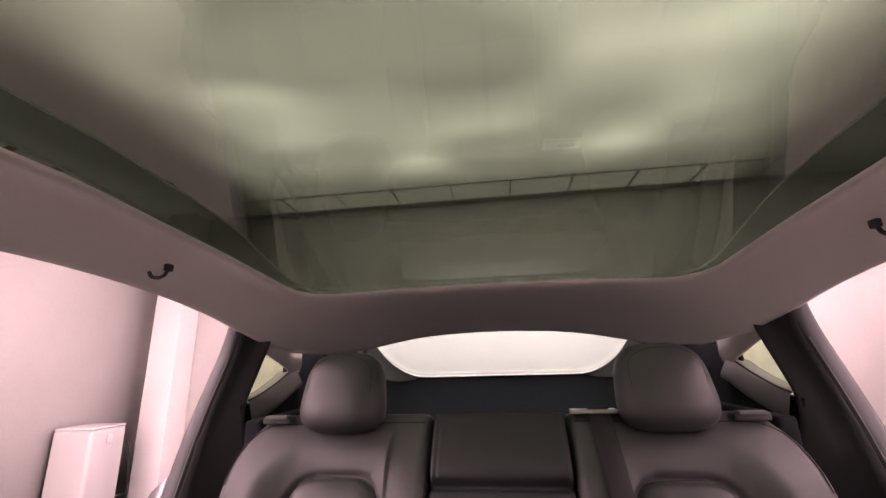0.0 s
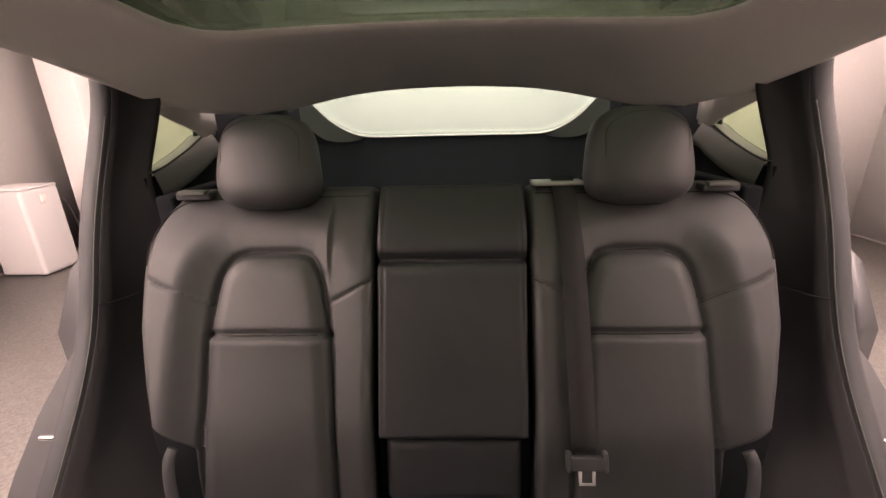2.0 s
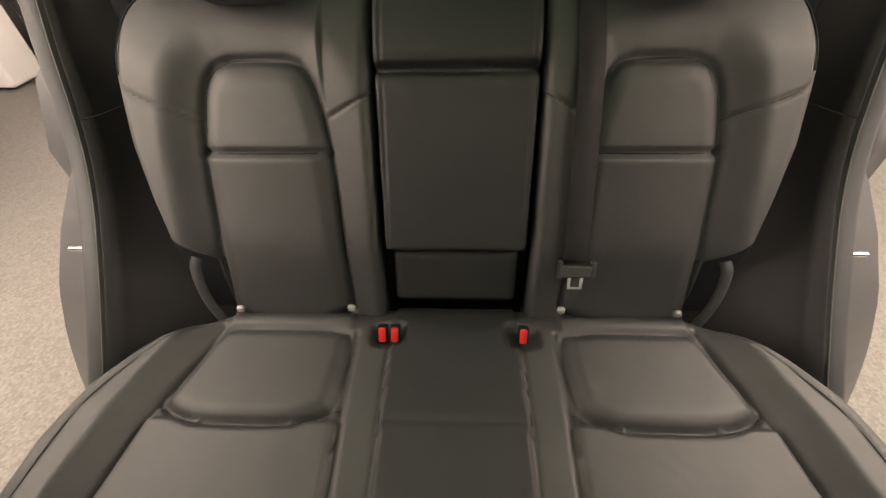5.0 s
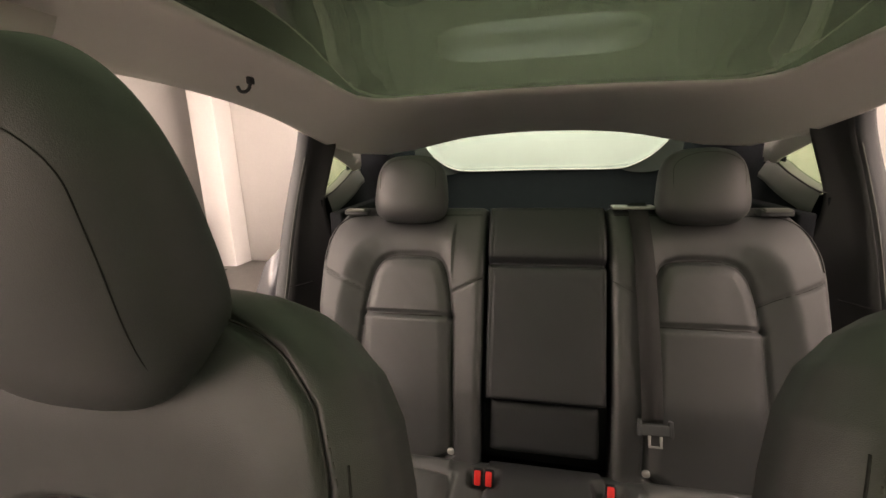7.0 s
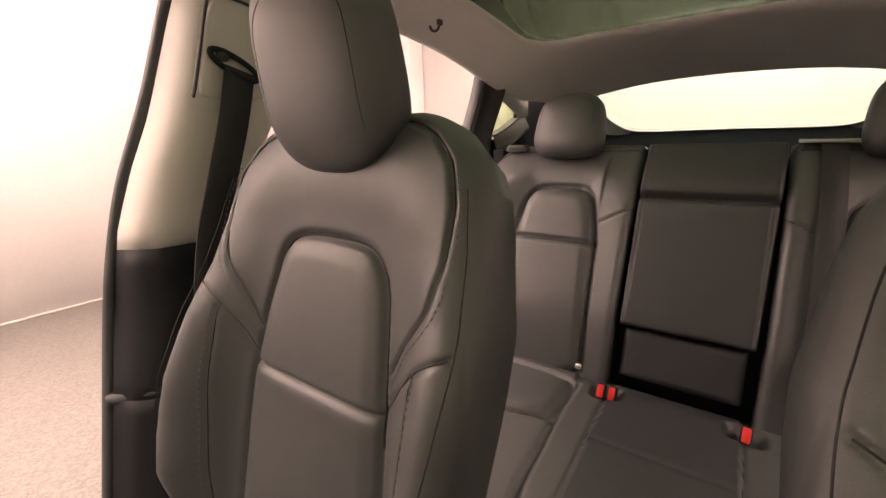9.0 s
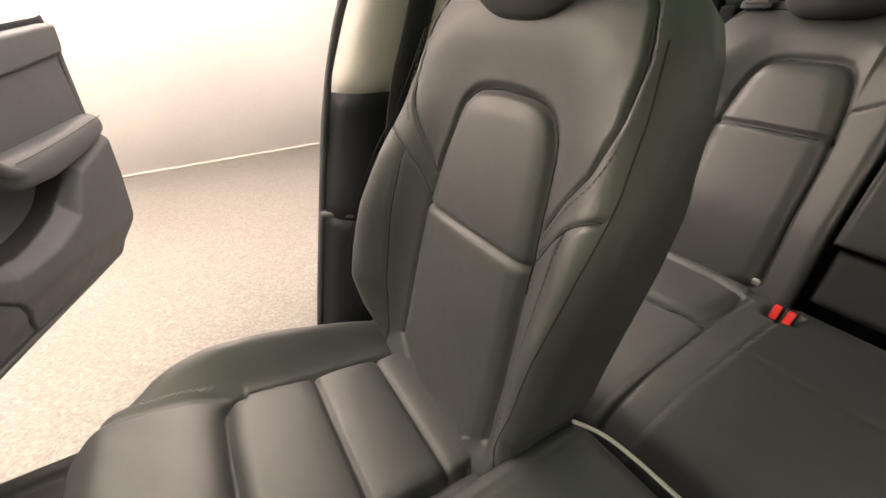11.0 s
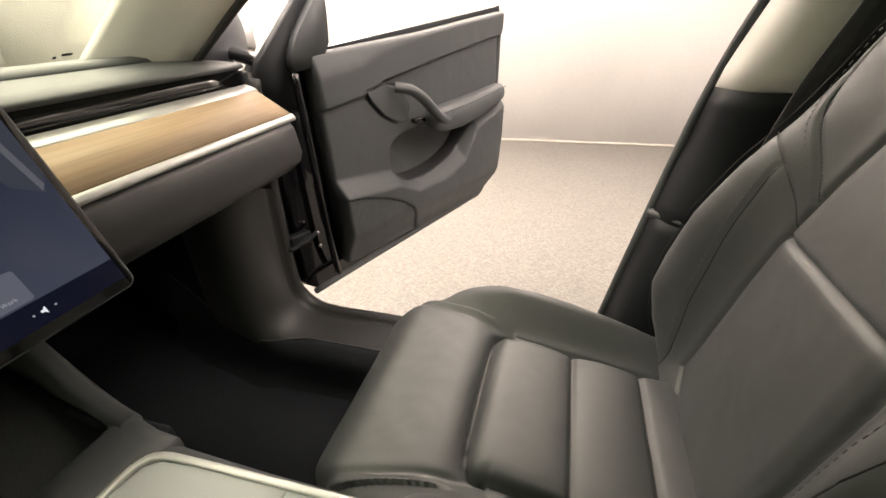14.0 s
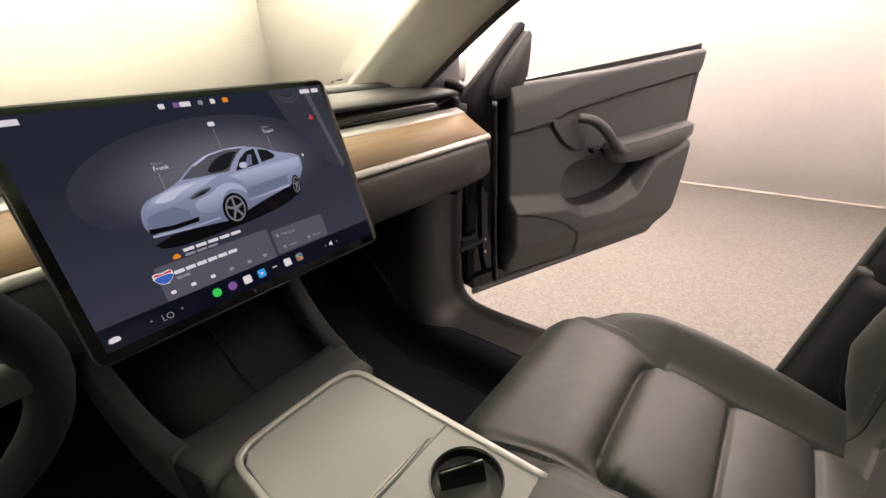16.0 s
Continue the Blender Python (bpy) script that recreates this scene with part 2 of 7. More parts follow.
def loft(name, rings, material, parent, label="", closed=True, caps=True, m=None, smooth=True):
    """A skin over rings of equally many points."""
    n = len(rings[0])
    verts = [Vector(p) for r in rings for p in r]
    if m is not None:
        verts = [m @ v for v in verts]
    faces = []
    for i in range(len(rings) - 1):
        for j in range(n if closed else n - 1):
            k = (j + 1) % n
            faces.append((i * n + j, i * n + k, (i + 1) * n + k, (i + 1) * n + j))
    if caps and closed:
        faces.append(tuple(range(n - 1, -1, -1)))
        faces.append(tuple(range((len(rings) - 1) * n, len(rings) * n)))
    bm = bmesh.new()
    vs = [bm.verts.new(v) for v in verts]
    for f in faces:
        try:
            bm.faces.new([vs[i] for i in f])
        except ValueError:
            pass
    return part(name, bm, material, parent, label, smooth)


def curve_points(points, steps=8):
    """A smooth line through points."""
    pts = [Vector(p) for p in points]
    out = []
    for i in range(len(pts) - 1):
        p0, p1, p2, p3 = pts[max(i - 1, 0)], pts[i], pts[i + 1], pts[min(i + 2, len(pts) - 1)]
        for s in range(steps):
            t = s / steps
            out.append(0.5 * ((2 * p1) + (p2 - p0) * t + (2 * p0 - 5 * p1 + 4 * p2 - p3) * t * t + (3 * p1 - p0 - 3 * p2 + p3) * t ** 3))
    out.append(pts[-1])
    return out


def sweep(name, points, profile, up, material, parent, label="", m=None, steps=8, smooth_path=True):
    """A closed profile (sideways, upward) carried along a line."""
    pts = curve_points(points, steps) if smooth_path else [Vector(p) for p in points]
    rings = []
    for i, p in enumerate(pts):
        d = (pts[min(i + 1, len(pts) - 1)] - pts[max(i - 1, 0)]).normalized()
        side = d.cross(Vector(up)).normalized()
        top = side.cross(d).normalized()
        rings.append([p + side * a + top * b for a, b in profile])
    return loft(name, rings, material, parent, label, m=m)


def disc(r, n=10, rx=1.0):
    return [(r * rx * math.cos(2 * math.pi * i / n), r * math.sin(2 * math.pi * i / n)) for i in range(n)]


def tube(name, points, r, material, parent, label="", m=None, steps=6, up=(0.13, 0.21, 1)):
    return sweep(name, points, disc(r), up, material, parent, label, m, steps)


def plate(name, outline, thick, material, parent, label="", m=None, bevel=0.0, smooth=True):
    """A flat plate: outline in x and y, its thickness in z, laid by m."""
    bm = bmesh.new()
    vs = [bm.verts.new((x, y, 0)) for x, y in outline]
    face = bm.faces.new(vs)
    if bevel:
        ext = bmesh.ops.extrude_face_region(bm, geom=[face])
        top = [v for v in ext["geom"] if isinstance(v, bmesh.types.BMVert)]
        bmesh.ops.translate(bm, vec=(0, 0, thick), verts=top)
        rim = [e for e in bm.edges if all(v in top for v in e.verts)]
        bmesh.ops.bevel(bm, geom=rim, offset=bevel, segments=3, affect="EDGES", profile=0.5)
    else:
        ext = bmesh.ops.extrude_face_region(bm, geom=[face])
        bmesh.ops.translate(bm, vec=(0, 0, thick), verts=[v for v in ext["geom"] if isinstance(v, bmesh.types.BMVert)])
    if m is not None:
        bm.transform(m)
    return part(name, bm, material, parent, label, smooth)


def round_rect(x0, x1, y0, y1, r, n=5):
    out = []
    for cx, cy, a0 in ((x1 - r, y1 - r, 0), (x0 + r, y1 - r, 90), (x0 + r, y0 + r, 180), (x1 - r, y0 + r, 270)):
        for i in range(n + 1):
            a = radians(a0 + 90 * i / n)
            out.append((cx + r * math.cos(a), cy + r * math.sin(a)))
    return out


def chaikin(poly, closed=True, times=2):
    for _ in range(times):
        out = []
        n = len(poly)
        for i in range(n if closed else n - 1):
            (ax, ay), (bx, by) = poly[i], poly[(i + 1) % n]
            out += [(0.75 * ax + 0.25 * bx, 0.75 * ay + 0.25 * by), (0.25 * ax + 0.75 * bx, 0.25 * ay + 0.75 * by)]
        if not closed:
            out = [poly[0]] + out + [poly[-1]]
        poly = out
    return poly


def line_distance(a, b, line, closed=False):
    """How far each place (a, b) lies from a line of points."""
    pts = list(line) + ([line[0]] if closed else [])
    best = np.full(a.shape, 9.0)
    for (x0, y0), (x1, y1) in zip(pts[:-1], pts[1:]):
        dx, dy = x1 - x0, y1 - y0
        t = np.clip(((a - x0) * dx + (b - y0) * dy) / max(dx * dx + dy * dy, 1e-12), 0, 1)
        best = np.minimum(best, np.hypot(a - x0 - t * dx, b - y0 - t * dy))
    return best


def inside(a, b, poly):
    hit = np.zeros(a.shape, bool)
    n = len(poly)
    for i in range(n):
        (x0, y0), (x1, y1) = poly[i], poly[(i + 1) % n]
        cross = (y0 > b) != (y1 > b)
        with np.errstate(divide="ignore", invalid="ignore"):
            xs = (x1 - x0) * (b - y0) / (y1 - y0 if y1 != y0 else 1e-9) + x0
        hit ^= cross & (a < xs)
    return hit


def step_up(x, lo, hi):
    t = np.clip((x - lo) / (hi - lo), 0, 1)
    return t * t * (3 - 2 * t)


def groove(dist, width, depth):
    return depth * np.exp(-(dist / width) ** 2)


def padded(name, parent, place, b0, b1, left, right, nu, nv, relief, roll, depth, material, panels=(), shell_label="", shell_mat=None, waviness=0.0004):
    """Upholstery: a skin over the region left(b)..right(b), b0..b1, raised by relief, rolled over at its edges, and closed behind.
    place(a, b) gives points and normals. panels: (name, test(a, b), material) pieces of the skin that are parts of their own."""
    s = np.linspace(-1, 1, nu)
    s = 0.5 * s + 0.5 * np.sin(s * math.pi / 2)
    t = np.linspace(-1, 1, nv)
    t = 0.6 * t + 0.4 * np.sin(t * math.pi / 2)
    bb = b0 + (b1 - b0) * (t + 1) / 2
    lo, hi = np.array([left(v) for v in bb]), np.array([right(v) for v in bb])
    a = lo[:, None] + (hi - lo)[:, None] * (s[None, :] + 1) / 2
    b = np.repeat(bb[:, None], nu, 1)
    ea = np.minimum(a - lo[:, None], hi[:, None] - a)
    eb = np.minimum(b - b0, b1 - b)

    def over(e):
        e = np.clip(roll - e, 0, roll)
        return roll - np.sqrt(np.maximum(roll * roll - e * e, 0))

    uneven = np.sin(37 * a + 2.5 * np.sin(19 * b)) * np.sin(31 * b + 2.1 * np.sin(23 * a)) + 0.5 * np.sin(83 * a + 3 * np.sin(41 * b + 1)) * np.sin(71 * b + 2 * np.sin(53 * a))
    d = relief(a, b) + waviness * uneven - np.minimum(over(ea) + over(eb), roll * 1.25)
    p, n = place(a, b)
    skin = p + n * d[..., None]
    front = skin.reshape(-1, 3)
    nrm = np.cross(np.gradient(skin, axis=1), np.gradient(skin, axis=0)).reshape(-1, 3)
    nrm /= np.maximum(np.linalg.norm(nrm, axis=1, keepdims=True), 1e-12)
    nrm *= np.sign(np.sum(nrm * n.reshape(-1, 3), axis=1, keepdims=True))
    quads = []
    for i in range(nv - 1):
        for j in range(nu - 1):
            quads.append((i * nu + j, i * nu + j + 1, (i + 1) * nu + j + 1, (i + 1) * nu + j))
    ac = (a[:-1, :-1] + a[1:, 1:]).ravel() / 2
    bc = (b[:-1, :-1] + b[1:, 1:]).ravel() / 2
    owner = np.zeros(len(quads), int)
    for k, (_, test, _) in enumerate(panels):
        owner[test(ac, bc)] = k + 1
    loop = [j for j in range(nu)] + [i * nu + nu - 1 for i in range(1, nv)] + [(nv - 1) * nu + j for j in range(nu - 2, -1, -1)] + [i * nu for i in range(nv - 2, 0, -1)]
    back = (p - n * depth).reshape(-1, 3)
    verts = list(front) + [back[i] for i in loop]
    faces = [quads[q] for q in np.nonzero(owner == 0)[0]]
    base = len(front)
    m = len(loop)
    for k in range(m):
        k2 = (k + 1) % m
        faces.append((loop[k2], loop[k], base + k, base + k2))
    faces.append(tuple(range(base + m - 1, base - 1, -1)))
    used = sorted({i for f in faces for i in f})
    index = {v: i for i, v in enumerate(used)}
    shell = pydata(name, [verts[i] for i in used], [tuple(index[i] for i in f) for f in faces], shell_mat or material, parent, shell_label)
    own = np.zeros((len(shell.data.vertices), 3), np.float32)
    shell.data.vertex_normals.foreach_get("vector", own.ravel())
    keep = [(i, v) for i, v in enumerate(used) if v < base]
    for i, v in keep:
        own[i] = nrm[v]
    shell.data.normals_split_custom_set_from_vertices(own.tolist())
    for k, (pname, _, pmat) in enumerate(panels):
        fs = [quads[q] for q in np.nonzero(owner == k + 1)[0]]
        if not fs:
            continue
        used = sorted({i for f in fs for i in f})
        index = {v: i for i, v in enumerate(used)}
        panel = pydata(pname, [front[i] for i in used], [tuple(index[i] for i in f) for f in fs], pmat, shell)
        panel.data.normals_split_custom_set_from_vertices(nrm[used].tolist())
    return shell


def profile_place(bs, ys, upward=True):
    """A surface that runs across x and follows y over z (a backrest), or z over y (a cushion)."""
    bs, ys = np.array(bs, float), np.array(ys, float)
    fine = np.linspace(bs[0], bs[-1], 200)
    val = np.interp(fine, bs, ys)
    for _ in range(30):
        val[1:-1] = (val[:-2] + 2 * val[1:-1] + val[2:]) / 4
    slope = np.gradient(val, fine)

    def place(a, b):
        y, k = np.interp(b, fine, val), np.interp(b, fine, slope)
        one = np.sqrt(1 + k * k)
        if upward:
            return np.stack([a, y, b], -1), np.stack([0 * a, -1 / one, k / one], -1)
        return np.stack([a, b, y], -1), np.stack([0 * a, -k / one, 1 / one], -1)

    return place


def cushion_block(name, centre, half, parent, material, e1=0.45, e2=0.5, taper=0.0, lean=0.0, label="", rings=28, segs=44, seam=None, wedge=0.0, pinch=0.0, deep=1.0):
    """A rounded block (superellipsoid): a headrest and the like."""
    verts, faces = [], []

    def sp(v, e):
        return math.copysign(abs(v) ** e, v)

    for i in range(rings + 1):
        ph = -math.pi / 2 + math.pi * i / rings
        for j in range(segs):
            th = 2 * math.pi * j / segs
            x, y, z = sp(math.cos(ph), e1) * sp(math.cos(th), e2), sp(math.cos(ph), e1) * sp(math.sin(th), e2), sp(math.sin(ph), e1)
            k = 1 + taper * z
            g = 0.0
            if seam is not None:
                g = 0.03 * math.exp(-((abs(x) - seam) / 0.03) ** 2) * (y < 0.2)
            if y > 0:
                x *= 1 - pinch * y
                y *= deep * (1 - wedge * (z + 1) / 2)
            verts.append((x * half[0] * k, y * half[1] * (k - g), z * half[2]))
    for i in range(rings):
        for j in range(segs):
            j2 = (j + 1) % segs
            faces.append((i * segs + j, i * segs + j2, (i + 1) * segs + j2, (i + 1) * segs + j))
    m = pose(*centre, lean)
    verts = [m @ Vector(v) for v in verts]
    bm = bmesh.new()
    vs = [bm.verts.new(v) for v in verts]
    for f in faces:
        bm.faces.new([vs[i] for i in f])
    bmesh.ops.remove_doubles(bm, verts=bm.verts, dist=1e-5)
    made = part(name, bm, material, parent, label)
    made["shape"] = [*half, *centre, lean]
    return made


def sewn_border(pad, across_at, up_at, e1, e2, foot=-0.9, spread=0.0):
    """A piped seam round the face of a headrest: an arch laid on the surface of the rounded block that was built last."""
    shape = pad["shape"]
    half, m = Vector(shape[0:3]), pose(shape[3], shape[4], shape[5], shape[6])
    line = []
    for k in range(41):
        u = -1 + 2 * k / 40
        if abs(u) > 0.5:
            x, z = math.copysign(across_at, u), up_at * 0.45 + (foot - up_at * 0.45) * (abs(u) - 0.5) / 0.5
        else:
            a = u * math.pi
            x, z = across_at * math.sin(a), up_at * (0.45 + 0.55 * math.cos(a))
        x *= 1 - 0.10 * max(0.0, -z) - spread * (z + 1) / 2
        ring = max(1e-6, 1 - abs(z) ** (2 / e1)) ** (e1 / 2)
        y = -ring * max(0.0, 1 - min(1.0, abs(x / ring)) ** (2 / e2)) ** (e2 / 2)
        line.append(m @ Vector((x * half.x, (y - 0.004) * half.y, z * half.z)))
    pts = [line[0]]
    for a, b, c in zip(line[:-2], line[1:-1], line[2:]):
        pts.append((a + b * 2 + c) / 4)
    return tube("sewn_border", pts, 0.0005, M_STITCH, pad, steps=2)


def seam(parent, place, relief, line, mirror=(1,), r=0.0009, steps=6, name="seam", sink=0.0):
    """A dark thread laid along a sewn line of an upholstered skin."""
    for side in mirror:
        pts = []
        for p in curve_points([(a, b, 0) for a, b in line], steps):
            a, b = np.array([side * p.x]), np.array([p.y])
            q, n = place(a, b)
            pts.append(tuple((q + n * (relief(a, b)[..., None] + 0.0002 - sink))[0]))
        tube(name, pts, r, M_STITCH, parent, steps=1)


def stitches(parent, place, relief, line, mirror=(1,), pitch=0.0055, name="stitching"):
    """A row of short raised threads along a line of an upholstered skin."""
    for side in mirror:
        path = curve_points([(a, b, 0) for a, b in line], 24)
        pts, walked = [path[0]], 0.0
        for p, q in zip(path[:-1], path[1:]):
            walked += (q - p).length
            if walked >= pitch * 0.5:
                pts.append(q)
                walked = 0.0
        verts, faces = [], []
        for p, q in zip(pts[:-1:2], pts[1::2]):
            ends = []
            for c in (p, q):
                a, b = np.array([side * c.x]), np.array([c.y])
                w, n = place(a, b)
                nv = Vector(n[0])
                ends.append((Vector((w + n * relief(a, b)[..., None])[0]), nv))
            d = (ends[1][0] - ends[0][0]).normalized()
            across_v = d.cross(ends[0][1]).normalized() * 0.0006
            k = len(verts)
            for c, nv in ends:
                verts += [c - across_v, c + nv * 0.0012, c + across_v]
            faces += [(k, k + 1, k + 4, k + 3), (k + 1, k + 2, k + 5, k + 4), (k, k + 2, k + 1), (k + 3, k + 4, k + 5)]
        pydata(name, verts, faces, M_THREAD, parent, "row of fine grey stitches")


# ---- the room ----
def slab(name, x0, x1, y0, y1, z0, z1, material, label, bevel=0.0):
    return tagged(box(name, x0, x1, y0, y1, z0, z1, material, None, bevel), label, "structure", kind="structure")


slab("floor", -WALL_X, WALL_X, FRONT_Y, REAR_Y, -0.2, 0.0, M_FLOOR, "speckled beige and grey epoxy floor of a photo booth")
slab("wall_west", -WALL_X - 0.2, -WALL_X, FRONT_Y - 0.2, REAR_Y + 0.2, -0.2, CEIL_Z + 0.2, M_WHITE, "plain white painted wall of the booth")
slab("wall_east", WALL_X, WALL_X + 0.2, FRONT_Y - 0.2, REAR_Y + 0.2, -0.2, CEIL_Z + 0.2, M_WHITE, "plain white painted wall of the booth")
slab("wall_north", -WALL_X, WALL_X, REAR_Y, REAR_Y + 0.2, -0.2, CEIL_Z + 0.2, M_WHITE, "plain white painted wall behind the car")
slab("wall_south", -WALL_X, WALL_X, FRONT_Y - 0.2, FRONT_Y, -0.2, CEIL_Z + 0.2, M_WHITE, "plain white painted wall ahead of the car")
slab("ceiling", -WALL_X, WALL_X, FRONT_Y, REAR_Y, CEIL_Z, CEIL_Z + 0.2, M_CEIL, "softly glowing white light ceiling")
M_BASE = mat("white_baseboard", (0.52, 0.49, 0.44), 0.7)
slab("baseboard", -WALL_X, -WALL_X + 0.004, FRONT_Y, REAR_Y, 0.0, 0.016, M_BASE, "thin white baseboard along the wall")
slab("baseboard", WALL_X - 0.004, WALL_X, FRONT_Y, REAR_Y, 0.0, 0.016, M_BASE, "thin white baseboard along the wall")
slab("trim", -WALL_X + 0.26, -WALL_X + 0.60, REAR_Y - 0.30, REAR_Y, 0.0, CEIL_Z, M_WHITE, "white boxed pillar standing in the corner", 0.006)
M_TRACK = mat("grey_ceiling_track", (0.34, 0.33, 0.30), 0.6)
M_SEAM = mat("pale_ceiling_seam", (0.6, 0.58, 0.52), 0.7)
for k, y in enumerate((REAR_Y - 0.03, REAR_Y - 0.50)):
    slab("trim", -3.4, 3.2, y - (0.014, 0.007)[k], y + (0.014, 0.007)[k], CEIL_Z - (0.045, 0.012)[k], CEIL_Z, (M_TRACK, M_SEAM)[k], "thin grey track across the light ceiling", 0.002)
for k in range(10):
    slab("trim", -3.1 + 0.66 * k, -3.085 + 0.66 * k, REAR_Y - 0.488, REAR_Y - 0.042, CEIL_Z - 0.012, CEIL_Z, M_SEAM, "short grey cross bar of the ceiling track")
slab("trim", 0.0145, 0.017, FRONT_Y + 0.5, REAR_Y - 0.52, CEIL_Z - 0.004, CEIL_Z, M_SEAM, "thin seam along the light ceiling")

unit = thing("floor_appliance", "white boxy appliance with a handle standing by the wall", "appliance", (-4.03, 3.83, 0))
box("cabinet", -4.25, -3.82, 3.64, 4.02, 0.0, 0.80, M_APPLIANCE, unit, 0.035, "plain white cabinet")
box("top_lid", -4.245, -3.825, 3.645, 4.015, 0.792, 0.815, M_APPLIANCE, unit, 0.01)
box("grip", -3.825, -3.808, 3.80, 3.86, 0.66, 0.74, M_PILLAR, unit, 0.005, "small grey grip")
for fx in (-4.2, -3.87):
    for fy in (3.69, 3.97):
        box("foot", fx - 0.02, fx + 0.02, fy - 0.02, fy + 0.02, 0.0, 0.02, M_TRIM, unit, 0.004)
cable = thing("power_cable", "thin dark cable hanging behind the white appliance", "cable", (-3.8, 4.05, 0))
tube("cord", [(-3.815, 4.03, 0.66), (-3.79, 4.06, 0.5), (-3.77, 4.07, 0.25), (-3.76, 4.08, 0.012), (-3.70, 4.20, 0.01)], 0.006, M_TRIM, cable)


# ---- car body ----
car = thing("car", "grey electric crossover with black cabin and dark glass roof", "car", (0, 0.3, 0))

ROOF_Y = [-0.95, -0.6, -0.2, 0.4, 0.7, 1.0, 1.2, 1.5]
ROOF_Z = [1.47, 1.556, 1.585, 1.586, 1.562, 1.530, 1.50, 1.455]


def roof_z(y):
    return float(np.interp(y, ROOF_Y, ROOF_Z))


def glass_lift(y):
    """How far the roof glass stands above the edge of the headliner."""
    return float(np.interp(y, [-0.66, -0.4, 0.60, 0.70, 0.80, 0.95, 1.05], [0.010, 0.036, 0.037, 0.034, 0.027, 0.013, 0.003]))


def glass_edge(n=96):
    """The opening of the roof glass, seen from above: half width 0.505, y from -0.62 to 1.045."""
    return [Vector((x, y, roof_z(y) + 0.012 * (1 - (x / 0.52) ** 2))) for x, y in resample(round_rect(-0.505, 0.505, -0.62, 1.045, 0.09, 8), n)]


def resample(poly, n):
    pts = [Vector((*p, 0)) for p in poly] + [Vector((*poly[0], 0))]
    acc = [0.0]
    for p, q in zip(pts[:-1], pts[1:]):
        acc.append(acc[-1] + (q - p).length)
    out = []
    for i in range(n):
        d = acc[-1] * i / n
        k = max(j for j in range(len(acc)) if acc[j] <= d)
        k = min(k, len(pts) - 2)
        t = (d - acc[k]) / max(acc[k + 1] - acc[k], 1e-9)
        p = pts[k].lerp(pts[k + 1], t)
        out.append((p.x, p.y))
    return out


RAIL_Y = [-0.95, -0.6, -0.2, 0.45, 0.57, 0.755, 0.97, 1.07, 1.144, 1.232, 1.35]
RAIL_Z = [1.37, 1.475, 1.515, 1.523, 1.518, 1.499, 1.459, 1.425, 1.393, 1.338, 1.33]


def outer_edge(p):
    """The lower outer border of the headliner that belongs to a place on the glass's edge."""
    x, y = p.x, p.y
    sx = math.copysign(1, x)
    if y > 0.955:
        # round the back: from the rail to the hatch
        u = min(max(abs(x) / 0.505, 0), 1)
        if u > 0.999 or y < 1.04 and abs(x) > 0.45:
            f = (y - 0.955) / 0.09
            yy = 0.98 + 0.25 * f
            return Vector((sx * (0.66 - 0.02 * f), yy, float(np.interp(yy, RAIL_Y, RAIL_Z))))
        ax = abs(x)
        xx = sx * float(np.interp(ax, [0, 0.3, 0.42, 0.46], [0, 0.33, 0.545, 0.62]))
        yy = float(np.interp(ax, [0, 0.3, 0.38, 0.42, 0.46], [1.49, 1.482, 1.45, 1.36, 1.25]))
        zz = float(np.interp(ax, [0, 0.2, 0.3, 0.38, 0.42, 0.46], [1.452, 1.444, 1.430, 1.40, 1.36, 1.336]))
        return Vector((xx, yy, zz))
    if y < -0.53:
        u = min(abs(x) / 0.505, 1)
        return Vector((sx * 0.66 * min(1, u * 1.05), -0.62 - 0.26 * (1 - 0.25 * u ** 4), 1.47 - 0.05 * u ** 3))
    yy = float(np.interp(y, [-0.53, 0.955], [-0.66, 0.98]))
    return Vector((sx * 0.66, yy, float(np.interp(yy, RAIL_Y, RAIL_Z))))


inner = glass_edge()
outer = [outer_edge(p) for p in inner]
for _ in range(2):
    outer = [(outer[i - 1] + outer[i] * 2 + outer[(i + 1) % len(outer)]) / 4 for i in range(len(outer))]
rings = []
lip = []
for p, q in zip(inner, outer):
    away = Vector((q.x - p.x, q.y - p.y, 0)).normalized() * 0.09
    lip.append(p + away + Vector((0, 0, glass_lift(p.y) + 0.002 - 0.010 * min(abs(away.x) / 0.09, 1))))
rings.append(lip)
rings.append([p + Vector((0, 0, 0.004)) for p in inner])
for f in (0.0, 0.04, 0.15, 0.3, 0.45, 0.6, 0.75, 0.87, 0.95, 1.0):
    ring = []
    for p, q in zip(inner, outer):
        r = p.lerp(q, f)
        r.z += 0.030 * math.sin(math.pi * f) * (0.6 if p.y > 0.95 else 1.0) - 0.006 * (f > 0.01)
        ring.append(r)
    rings.append(ring)
rings.append([q + (q - p).normalized() * 0.018 + Vector((0, 0, 0.006)) for p, q in zip(inner, outer)])
rings.append([q + (q - p).normalized() * 0.022 + Vector((0, 0, 0.05)) for p, q in zip(inner, outer)])
loft("roof_seal", rings[:2], M_RUBBER, car, "black seal between roof glass and headliner", caps=False)
loft("headliner", rings[1:], M_FABRIC, car, "light grey woven headliner round the glass roof", caps=False)

